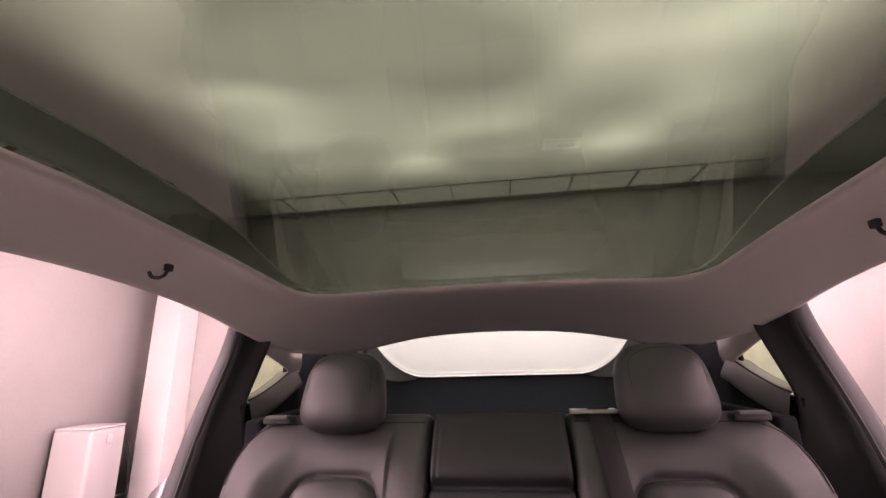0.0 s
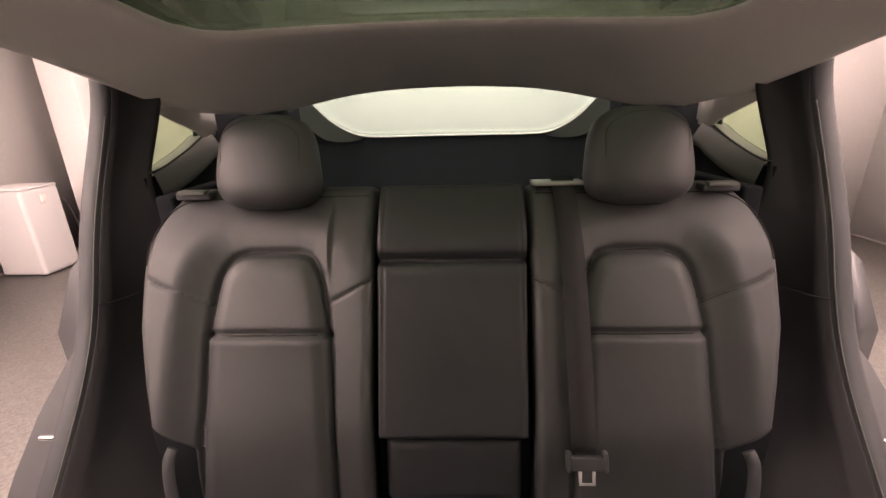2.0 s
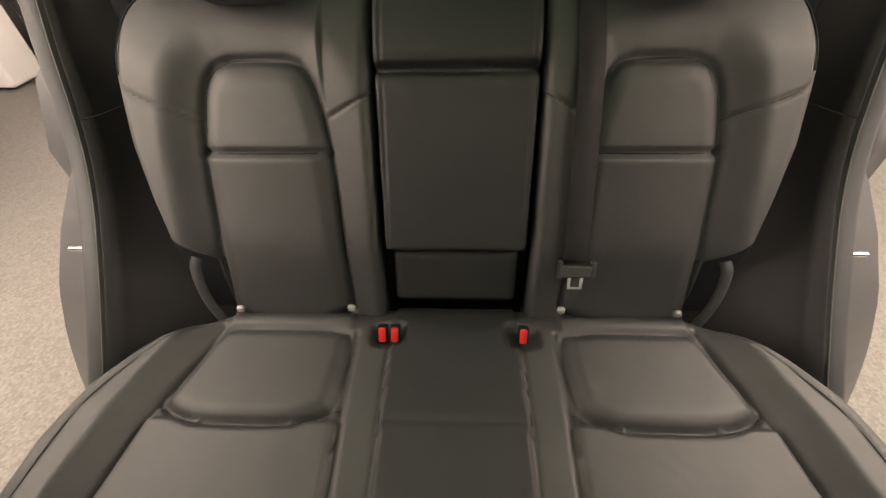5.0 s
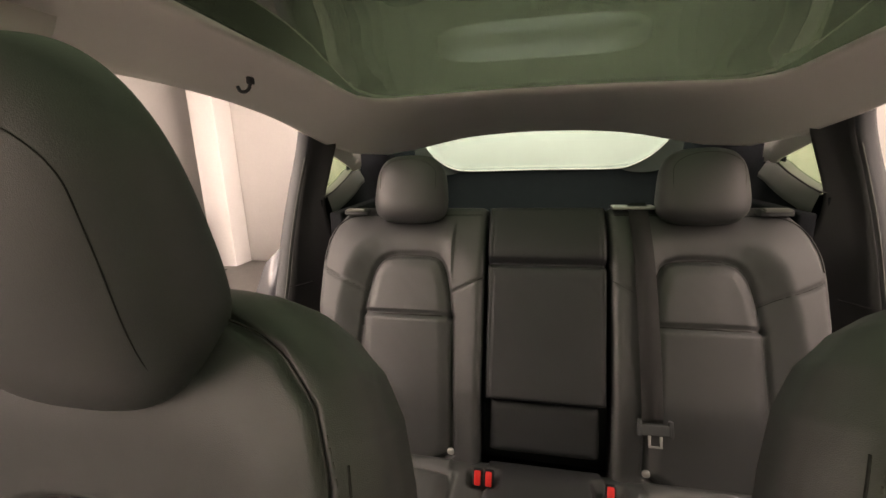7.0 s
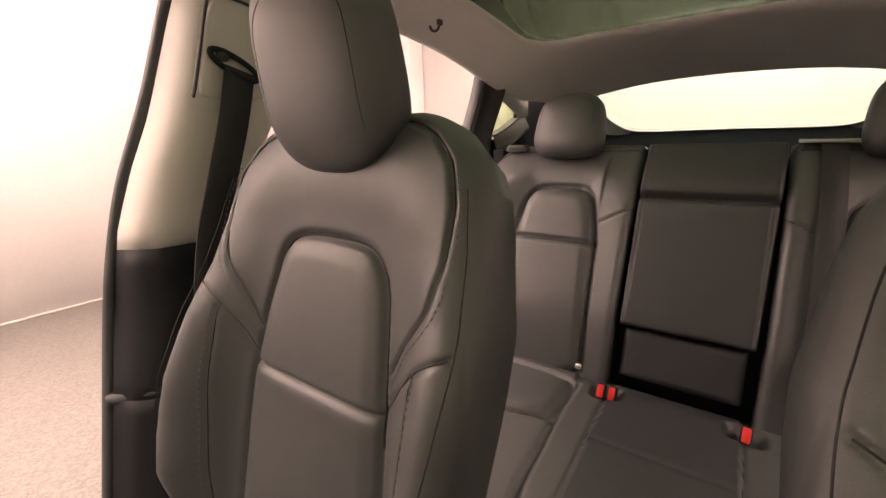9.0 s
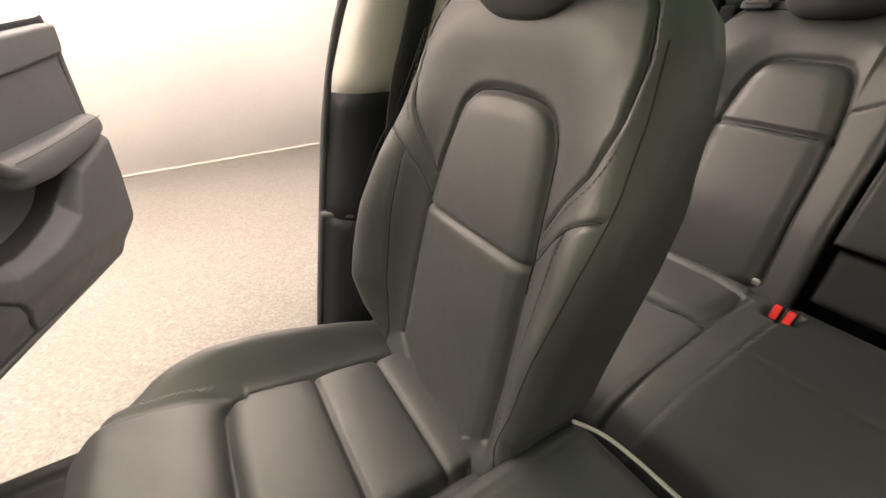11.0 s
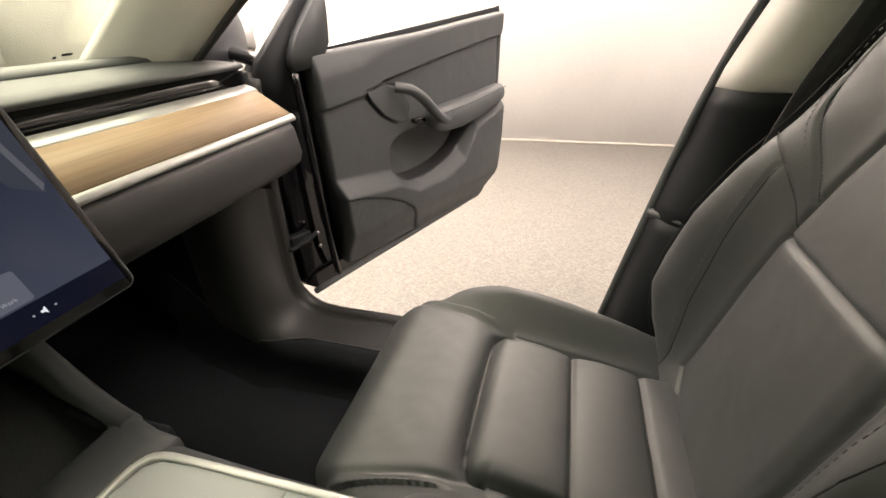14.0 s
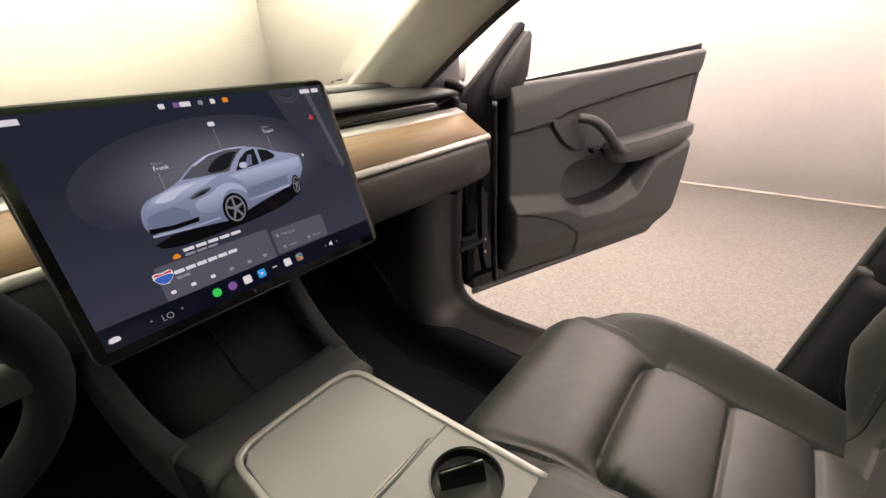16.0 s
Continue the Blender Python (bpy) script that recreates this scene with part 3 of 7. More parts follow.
# outer roof rails in body colour close the shell above the headliner
shell = []
for f in (0.0, 0.5, 1.0):
    shell.append([(r + Vector((0, 0, 0.012))).lerp(q + (q - p).normalized() * 0.03 + Vector((0, 0, 0.052)), f) + Vector((0, 0, 0.035 * math.sin(math.pi * f))) for p, q, r in zip(inner, outer, lip)])
loft("roof_frame", shell, M_PAINT, car, "grey painted roof frame", caps=False)

# roof glass: a gently domed pane with thickness
verts, faces = [], []
GX, GY = 20, 32
for side, lift in ((0, 0.0), (1, 0.006)):
    for j in range(GY + 1):
        y = -0.68 + 1.775 * j / GY
        for i in range(GX + 1):
            x = -0.60 + 1.20 * i / GX
            verts.append((x, y, roof_z(y) + glass_lift(y) + lift + 0.012 * (1 - (x / 0.52) ** 2)))
N1 = (GX + 1) * (GY + 1)
for side in (0, 1):
    for j in range(GY):
        for i in range(GX):
            k = side * N1 + j * (GX + 1) + i
            q = (k, k + 1, k + GX + 2, k + GX + 1)
            faces.append(q if side else q[::-1])
rim = [i for i in range(GX)] + [j * (GX + 1) + GX for j in range(GY)] + [GY * (GX + 1) + GX - i for i in range(GX)] + [(GY - j) * (GX + 1) for j in range(GY)]
for k in range(len(rim)):
    a, b = rim[k], rim[(k + 1) % len(rim)]
    faces.append((a, b, b + N1, a + N1))
pydata("roof_glass", verts, faces, M_ROOF_GLASS, car, "dark green tinted panoramic roof glass")

# coat hooks on the roof rails
for sx in (-1, 1):
    hook = box("coat_hook", sx * 0.586 - 0.005, sx * 0.586 + 0.005, 0.653, 0.669, 1.526, 1.540, M_TRIM_SOFT, car, 0.003, "small grey fold-down coat hook")
    tube("hook_arm", [(sx * 0.586, 0.660, 1.530), (sx * 0.586, 0.654, 1.518), (sx * 0.585, 0.640, 1.510), (sx * 0.584, 0.624, 1.509), (sx * 0.583, 0.616, 1.516)], 0.0032, M_TRIM_SOFT, hook)


# rear pillars, side by side
def rear_pillar(sx):
    """The trim between the rear door's opening and the boot, from the sill to the roof."""
    zs = [0.30, 0.45, 0.55, 0.64, 0.75, 0.89, 0.99, 1.08, 1.18, 1.28, 1.36, 1.42, 1.49]
    yo = [0.40, 0.48, 0.57, 0.645, 0.735, 0.845, 0.895, 0.92, 0.950, 0.988, 1.014, 1.022, 1.0]
    xo = [0.755, 0.760, 0.760, 0.758, 0.757, 0.758, 0.755, 0.749, 0.743, 0.735, 0.722, 0.705, 0.68]
    zz = np.linspace(0.30, 1.49, 44)
    yy, xx = np.interp(zz, zs, yo), np.interp(zz, zs, xo)
    for _ in range(4):
        yy[1:-1] = (yy[:-2] + 2 * yy[1:-1] + yy[2:]) / 4
        xx[1:-1] = (xx[:-2] + 2 * xx[1:-1] + xx[2:]) / 4
    # the leather-like strip that borders the opening, sewn to the panel along its inner edge
    rings = []
    for x, y, z in zip(xx, yy, zz):
        rings.append([(sx * a, b, z) for a, b in ((x + 0.004, y + 0.016), (x + 0.005, y + 0.004), (x + 0.001, y - 0.004), (x - 0.008, y - 0.009), (x - 0.022, y - 0.010), (x - 0.033, y - 0.007), (x - 0.036, y - 0.003), (x - 0.038, y + 0.004))])
    loft("pillar_strip", rings, M_TRIM_SOFT, car, "charcoal strip with a stitched seam along the door opening", closed=False, caps=False)
    # the dark panel behind it, towards the seat
    rings = []
    wide = np.interp(zz, [0.3, 0.7, 0.82, 0.9, 1.0, 1.1, 1.17, 1.215, 1.258, 1.387, 1.41, 1.49], [0.25, 0.23, 0.19, 0.165, 0.150, 0.125, 0.100, 0.085, 0.079, 0.080, 0.080, 0.06])
    deep = np.interp(zz, [0.3, 0.7, 0.9, 1.0, 1.1, 1.17, 1.215, 1.258, 1.387, 1.49], [0.30, 0.26, 0.22, 0.17, 0.12, 0.092, 0.078, 0.066, 0.072, 0.08])
    for x, y, z, w, d in zip(xx, yy, zz, wide, deep):
        ring = [(sx * (x - 0.036), y + 0.002, z)]
        for u in np.linspace(0, 1, 9):
            ring.append((sx * (x - 0.040 - (w - 0.040) * u ** 1.3), y + 0.001 + 0.011 * min(1, u * 3) + d * u ** 0.85, z))
        ring.append((sx * (x - w + 0.012), y + d + 0.03, z))
        rings.append(ring)
    loft("pillar_panel", rings, M_PANEL, car, "smooth black pillar panel beside the rear seat", closed=False, caps=False)
    # seam thread, and the joint between the panel's upper and lower piece
    tube("seam", [(sx * (x - 0.034), y - 0.0075, z) for x, y, z in list(zip(xx, yy, zz))[6:-2:3]], 0.0013, M_LEDGE, car)
    k = int(np.argmin(abs(zz - 1.02)))
    tube("panel_joint", [(sx * (xx[k] - 0.036), yy[k] + 0.000, zz[k]), (sx * (xx[k] - 0.060), yy[k] + 0.020, zz[k] + 0.001), (sx * (xx[k] - 0.085), yy[k] + 0.060, zz[k] + 0.002)], 0.0012, M_STITCH, car)
    # painted flange and the outer wheel-arch panel
    rings = []
    for x, y, z in zip(xx, yy, zz):
        bulge = float(np.interp(z, [0.3, 0.44, 0.5, 0.56, 0.62, 0.7, 0.8, 0.88, 0.94, 1.0, 1.3], [-0.03, -0.02, 0.03, 0.07, 0.098, 0.115, 0.10, 0.065, 0.02, -0.02, -0.03]))
        rings.append([(sx * (x + 0.002), y + 0.014, z), (sx * (x + 0.010), y + 0.03, z), (sx * (x + 0.016), y + 0.05, z), (sx * (x + 0.02 + max(bulge, -0.02) * 0.8), y + 0.07, z), (sx * (x + 0.02 + bulge), y + 0.12, z), (sx * (x + 0.02 + bulge * 0.95), y + 0.4, z)])
    rings = rings[:1 + int(np.argmax(zz > 1.12))]
    loft("quarter_panel", rings, M_PAINT, car, "grey painted rear quarter with the door's edge", closed=False, caps=False)
    st = box("door_striker", sx * 0.775 - 0.016, sx * 0.775 + 0.016, 0.775, 0.785, 0.797, 0.806, M_CHROME, car, 0.003, "bright metal door striker")
    return xx, yy, zz


for sx in (-1, 1):
    rear_pillar(sx)
    # quarter window, the lining above it and the ledge beneath it
    upright = lambda x: Matrix(((0, 0, sx, sx * x), (1, 0, 0, 0), (0, 1, 0, 0), (0, 0, 0, 1)))
    plate("quarter_glass", [(1.075, 1.47), (1.33, 1.42), (1.33, 1.27), (1.10, 1.25), (1.075, 1.25)], 0.004, M_SIDE_GLASS, car, "green tinted quarter window", m=upright(0.682), smooth=False)
    plate("window_header", [(1.090, 1.48), (1.088, 1.3917), (1.100, 1.3875), (1.20, 1.3530), (1.236, 1.3400), (1.248, 1.3340), (1.256, 1.3260), (1.43, 1.332), (1.43, 1.47)], 0.010, M_FABRIC, car, "light grey lining above the quarter window", m=upright(0.641), bevel=0.002)
    box("corner_trim", -0.200, 0.200, -0.004, 0.004, 1.18, 1.46, M_CARPET, car, 0.003, m=pose(sx * 0.596, 1.465, 0, 0, 0, sx * -70.6))
    box("corner_lining", sx * 0.668 - 0.005, sx * 0.668 + 0.005, 1.262, 1.50, 1.20, 1.47, M_CARPET, car, 0.002)
    box("ledge_filler", sx * 0.675 - 0.012, sx * 0.675 + 0.012, 1.045, 1.13, 0.95, 1.252, M_CARPET, car, 0.002)
    rings, lining = [], []
    for y in np.linspace(1.052, 1.295, 16):
        edge = float(np.interp(y, [0.97, 1.02, 1.10, 1.18, 1.235, 1.255, 1.295], [1.25, 1.256, 1.273, 1.297, 1.317, 1.328, 1.338]))
        k = float(np.interp(y, [1.02, 1.16, 1.28], [0.35, 1.0, 1.0]))
        x1 = 0.648
        rings.append([(sx * (x1 + 0.040), y, edge - 0.003), (sx * x1, y, edge), (sx * (x1 - 0.006 * k), y, edge - 0.004), (sx * (x1 - 0.016 * k), y, edge - 0.022), (sx * (x1 - 0.026 * k), y, edge - 0.040), (sx * (x1 - 0.028 * k), y, edge - 0.052), (sx * (x1 - 0.018 * k), y, edge - 0.060)])
        lining.append([(sx * (x1 - 0.016 * k), y, edge - 0.057), (sx * (x1 + 0.004), y, edge - 0.075), (sx * (x1 + 0.004), y, 1.16), (sx * (x1 - 0.06), y, 1.14), (sx * (x1 - 0.06), y, 0.7)])
    loft("window_ledge", rings, M_LEDGE, car, "grey curved ledge under the quarter window", closed=False, caps=False)
    tube("ledge_seal", [r[1] for r in rings[::3]], 0.0026, M_RUBBER, car, steps=3)
    for y in np.linspace(1.31, 1.56, 6):
        x1 = float(np.interp(y, [1.3, 1.92], [0.645, 0.50]))
        lining.append([(sx * x1, y, 1.34), (sx * (x1 - 0.004), y, 1.30), (sx * (x1 - 0.01), y, 1.18), (sx * (x1 - 0.055), y, 1.14), (sx * (x1 - 0.055), y, 0.7)])
    loft("boot_lining", lining, M_CARPET, car, "black felt lining of the boot's side", closed=False, caps=False)

# hatch glass and the dark boot behind the seat
verts, faces = [], []
for side, lift in ((0, 0.0), (1, 0.005)):
    for j in range(13):
        y = 1.40 + 0.86 * j / 12
        for i in range(21):
            x = (-0.66 + 1.32 * i / 20) * (1 - 0.12 * j / 12)
            verts.append((x, y, 1.512 - 0.235 * (0.86 / 0.70 * j / 12) ** 1.15 + lift + 0.02 * (1 - (x / 0.66) ** 2)))
for side in (0, 1):
    for j in range(12):
        for i in range(20):
            k = side * 273 + j * 21 + i
            q = (k, k + 1, k + 22, k + 21)
            faces.append(q if side else q[::-1])
pydata("hatch_glass", verts, faces, M_REAR_GLASS, car, "green tinted rear hatch window")


def hatch_z(x, y):
    return 1.512 - 0.235 * max(0.0, (y - 1.40) / 0.70) ** 1.15 + 0.02 * (1 - (x / 0.66) ** 2)


HATCH = [(0.0, 2.14), (0.20, 2.138), (0.36, 2.125), (0.43, 2.09), (0.478, 2.00), (0.503, 1.89), (0.510, 1.76), (0.512, 1.62), (0.508, 1.50), (0.50, 1.41)]
edge = [(p.x, p.y) for p in curve_points([(-x, y, 0) for x, y in HATCH[::-1]] + [(x, y, 0) for x, y in HATCH[1:]], 4)]
rings = [[] for _ in range(6)]
for k, (x, y) in enumerate(edge):
    a, b = Vector(edge[max(k - 1, 0)]), Vector(edge[min(k + 1, len(edge) - 1)])
    d = (b - a).normalized()
    nx, ny = -d.y, d.x
    z = hatch_z(x, y) - 0.006
    far_x, far_y = x + nx * 0.14, y + ny * 0.07
    rings[0].append((far_x, far_y, hatch_z(far_x, far_y) - 0.008))
    rings[1].append((x, y, z))
    rings[2].append((x + nx * 0.004, y + ny * 0.002, z - 0.008))
    rings[3].append((x + nx * 0.022, y + ny * 0.008, z - 0.035))
    rings[4].append((x + nx * 0.060, y + ny * 0.010, z - 0.12))
    rings[5].append((x + nx * 0.085, y - 0.02 * abs(ny), z - 0.60))
loft("hatch_trim", rings, M_CARPET, car, "black lining round the hatch window", closed=False, caps=False)
for sx in (-1, 1):
    rings = [[], [], [], []]
    for k, (x, y) in enumerate(edge):
        if x * sx < 0.40:
            continue
        a, b = Vector(edge[max(k - 1, 0)]), Vector(edge[min(k + 1, len(edge) - 1)])
        d = (b - a).normalized()
        nx, ny = -d.y, d.x
        f = min(max((x * sx - 0.40) / 0.10, 0.0), 1.0)
        z = hatch_z(x, y) - 0.012
        for ring, out, fall in zip(rings, (-0.003, 0.014, 0.030, 0.036), (0.0, 0.022, 0.055, 0.066)):
            ring.append((x + nx * (out * f - 0.004), y + ny * out * 0.4 - 0.004, z - fall * f - 0.002))
    loft("hatch_pillar", rings, M_LEDGE, car, "grey trim beside the hatch window", closed=False, caps=False)
tube("hatch_seal", [(x, y - 0.002, hatch_z(x, y) - 0.010) for x, y in edge[8:-8:2]], 0.004, M_PILLAR, car, "thin pale seal along the hatch window", steps=2)
box("boot_floor", -0.62, 0.62, 0.96, 2.0, 0.60, 0.66, M_CARPET, car, 0.005, "black carpeted boot floor")
for sx in (-1, 1):
    box("boot_side", sx * 0.60 - 0.02, sx * 0.60 + 0.02, 1.0, 2.03, 0.55, 1.22, M_CARPET, car, 0.008)
# outer hatch skin and rear quarter close the shell
box("tailgate_skin", -0.80, 0.80, 2.24, 2.30, 0.35, 1.22, M_PAINT, car, 0.025, "grey painted tailgate")

# floor, sills, tunnel
M_SILL = mat("black_sill_plastic", (0.026, 0.026, 0.026), 0.5, spec=0.45, grain=0.08, grain_scale=700, bump=0.1, bump_scale=1500, voronoi=True)
box("floor_pan", -0.70, 0.70, -1.45, 0.98, 0.17, 0.285, M_CARPET, car, 0.01, "black carpet over the floor pan")
box("seat_riser", -0.66, 0.66, 0.20, 0.98, 0.28, 0.50, M_CARPET, car, 0.02, "carpeted riser under the rear seat")
SILL_PROFILE = [(0.598, -0.14), (0.600, -0.06), (0.612, -0.028), (0.64, -0.010), (0.68, -0.001), (0.72, 0.0), (0.755, -0.003), (0.768, -0.008), (0.774, 0.004), (0.786, 0.013), (0.800, 0.012), (0.808, 0.0), (0.812, -0.025), (0.86, -0.05), (0.885, -0.10), (0.88, -0.22), (0.64, -0.22)]
SILL_PATH = [(0.50, 0.415), (0.10, 0.415), (-0.40, 0.415), (-0.80, 0.415), (-0.92, 0.418), (-0.985, 0.432), (-1.02, 0.465), (-1.035, 0.52), (-1.036, 0.62), (-1.030, 0.78), (-1.018, 0.95), (-1.005, 1.10)]
for sx in (-1, 1):
    rings = []
    pts = curve_points([(y, z, 0) for y, z in SILL_PATH], 5)
    for i, p in enumerate(pts):
        d = (pts[min(i + 1, len(pts) - 1)] - pts[max(i - 1, 0)]).normalized()
        nrm = Vector((d.y, -d.x, 0))
        rings.append([(sx * a, p.x + nrm.x * b, p.y + nrm.y * b) for a, b in SILL_PROFILE])
    loft("door_sill", rings, M_SILL, car, "black moulded sill that curves up into the front pillar", closed=True)
    # carpet that climbs over the sill's shoulder and, ahead, up the side of the footwell
    over = [(0.48, 0.287), (0.56, 0.298), (0.588, 0.33), (0.596, 0.372), (0.607, 0.398), (0.632, 0.4135), (0.652, 0.4195), (0.655, 0.412)]
    rings, brim = [], []
    for y in np.concatenate([np.linspace(0.2, -0.85, 8), np.linspace(-0.90, -1.30, 14)]):
        top = float(np.interp(y, [-1.30, -1.18, -1.06, -0.90], [0.625, 0.51, 0.428, 0.42]))
        low = float(np.interp(y, [-1.48, -1.22, -1.08], [0.56, 0.32, 0.287]))
        f = float(step_up(np.array(-y), 0.92, 1.05))
        kick = [(0.48, low), (0.55, low + 0.02)] + [(x, low + (top - low) * g) for x, g in ((0.58, 0.35), (0.59, 0.6), (0.596, 0.8), (0.602, 0.93), (0.606, 1.0), (0.609, 0.97))]
        ring = [(sx * (a + (c - a) * f), y, b + (d - b) * f) for (a, b), (c, d) in zip(over, kick)]
        rings.append(ring)
        brim.append(ring[-2])
    loft("carpet_side", rings, M_CARPET, car, "black carpet climbing the sill", closed=False, caps=False)
    tube("carpet_edge", brim[4:], 0.0022, M_TRIM_SOFT, car, steps=2)
    box("footwell_side", sx * 0.625 - 0.015, sx * 0.625 + 0.015, -1.5, -1.10, 0.28, 1.0, M_CARPET, car, 0.005)
box("firewall", -0.72, 0.72, -1.55, -1.48, 0.2, 1.12, M_CARPET, car, 0.01, "black carpeted bulkhead")
loft("toe_board", [[(x, -1.08, 0.286), (x, -1.22, 0.32), (x, -1.48, 0.56), (x, -1.5, 0.54), (x, -1.2, 0.28), (x, -1.08, 0.27)] for x in (-0.64, -0.2, 0.2, 0.64)], M_CARPET, car, "carpeted toe board")


# B pillars
def centre_pillar(sx):
    zs = np.linspace(0.40, 1.56, 36)
    front = np.interp(zs, [0.40, 0.65, 1.02, 1.13, 1.225, 1.31, 1.434, 1.51, 1.56], [-0.16, -0.115, -0.044, -0.030, -0.006, 0.022, 0.060, 0.086, 0.104])
    outer_x = np.interp(zs, [0.40, 1.0, 1.15, 1.30, 1.45, 1.56], [0.80, 0.795, 0.75, 0.69, 0.665, 0.65])
    width = np.interp(zs, [0.40, 0.6, 0.9, 1.1, 1.3, 1.56], [0.30, 0.26, 0.20, 0.18, 0.21, 0.26])
    inner_x = np.interp(zs, [0.40, 0.6, 1.0, 1.085, 1.15, 1.28, 1.36, 1.56], [0.71, 0.712, 0.722, 0.70, 0.672, 0.622, 0.612, 0.602])

    def ring(k, grow=0.0):
        x, y, w, xi, z = outer_x[k], front[k], width[k], inner_x[k] - grow, zs[k]
        dx = x - xi
        f1, f2 = (float(np.interp(z, [1.12, 1.28], [0.62, 0.86])), float(np.interp(z, [1.12, 1.28], [0.90, 0.99])))
        return [(sx * x, y + 0.016, z), (sx * (x - 0.010), y + 0.006, z), (sx * (x - dx * f1), y + w * 0.14, z), (sx * (x - dx * f2), y + w * 0.26, z), (sx * xi, y + w * 0.42, z), (sx * xi, y + w * 0.70, z), (sx * (x - dx * 0.9), y + w * 0.88, z), (sx * (x - 0.012), y + w - 0.006, z), (sx * x, y + w - 0.014, z), (sx * (x + 0.03), y + w * 0.9, z), (sx * (x + 0.06), y + w * 0.5, z), (sx * (x + 0.03), y + w * 0.1, z)]

    split = int(np.argmin(abs(zs - 1.085)))
    ledge = int(np.argmin(abs(zs - 0.82)))
    loft("upper_trim", [ring(k) for k in range(split, 36)], M_PILLAR, car, "pale grey upper pillar trim")
    loft("lower_trim", [ring(k, 0.004) for k in range(ledge, split + 1)], M_TRIM, car, "black lower pillar trim")
    loft("base_trim", [ring(k, -0.004 if k < ledge else 0.004) for k in range(0, ledge + 1)], M_TRIM, car)
    # the ledge between them catches the light
    sweep("trim_ledge", [(sx * 0.797, front[ledge] + 0.004, zs[ledge]), (sx * 0.77, front[ledge] + 0.03, zs[ledge] + 0.004), (sx * 0.735, front[ledge] + 0.06, zs[ledge] + 0.01), (sx * 0.72, front[ledge] + 0.12, zs[ledge] + 0.01)], disc(0.012, 8), (0, 0, 1), M_TRIM_SOFT, car, "soft-edged ledge of the pillar")
    # rubber seal along the front edge, up to the roof rail
    sweep("door_seal", [(sx * (outer_x[k] + 0.004), front[k] + 0.004, zs[k]) for k in list(range(0, 36, 4)) + [35]], disc(0.010, 8), (1, 0, 0), M_TRIM_SOFT, car, "grey rubber door seal")
    knob = cushion_block("trim_knob", (sx * 0.735, 0.035, 0.945), (0.008, 0.014, 0.017), car, M_TRIM_SOFT, 0.8, 0.8, rings=8, segs=12, label="small grey knob")

    # raised cover of the belt guide, its front edge parallel to the pillar's, with a shadow gap round it
    def face(z):
        return float(np.interp(z, [1.28, 1.36, 1.56], [0.622, 0.612, 0.602]))

    cover = resample([(p.x, p.y) for p in curve_points([(a, b, 0) for a, b in chaikin([(0.069, 1.330), (0.105, 1.462), (0.135, 1.466), (0.215, 1.452), (0.205, 1.335), (0.10, 1.325)], times=1)], 3)], 60)
    loft("guide_cover", [[(sx * (face(z) - lift), y + (0.14 - y) * g, z + (1.39 - z) * g) for y, z in cover] for lift, g in ((-0.02, 0.0), (0.0035, 0.0), (0.0055, 0.03), (0.006, 0.3))], M_PILLAR, car, "pale raised cover of the belt guide")
    tube("cover_gap", [(sx * (face(z) - 0.0012), y, z) for y, z in ((0.064, 1.325), (0.072, 1.352), (0.100, 1.454), (0.112, 1.468), (0.150, 1.470), (0.215, 1.458))], 0.0024, M_TRIM_SOFT, car)


for sx in (-1, 1):
    centre_pillar(sx)
    # belt guide: a dark loop with the webbing running down behind the seat
    belt = thing("seat_belt", "black webbing belt hanging from a dark guide loop", "seat belt", (sx * 0.60, 0.10, 1.36), group="front belts")
    ring = [(sx * (0.599 - 0.003 * math.cos(a)), 0.127 + 0.034 * math.cos(a), 1.374 + 0.013 * math.sin(a) - 0.45 * 0.034 * math.cos(a)) for a in np.linspace(0, 2 * math.pi, 17)]
    sweep("guide_loop", ring, disc(0.0046, 8), (1, 0, 0), M_TRIM, belt, "dark plastic guide loop", steps=3)
    cushion_block("guide_bolt", (sx * 0.604, 0.112, 1.388), (0.008, 0.010, 0.010), belt, M_TRIM_SOFT, 0.8, 0.8, rings=8, segs=12)
    web = [(sx * 0.597, 0.133, 1.368), (sx * 0.600, 0.112, 1.29), (sx * 0.612, 0.086, 1.20), (sx * 0.636, 0.064, 1.10), (sx * 0.662, 0.050, 0.95), (sx * 0.682, 0.045, 0.70), (sx * 0.69, 0.05, 0.50)]
    sweep("webbing", web, [(-0.0015, -0.0235), (0.0015, -0.0235), (0.0015, 0.0235), (-0.0015, 0.0235)], (0, 1, 0), M_BELT, belt)

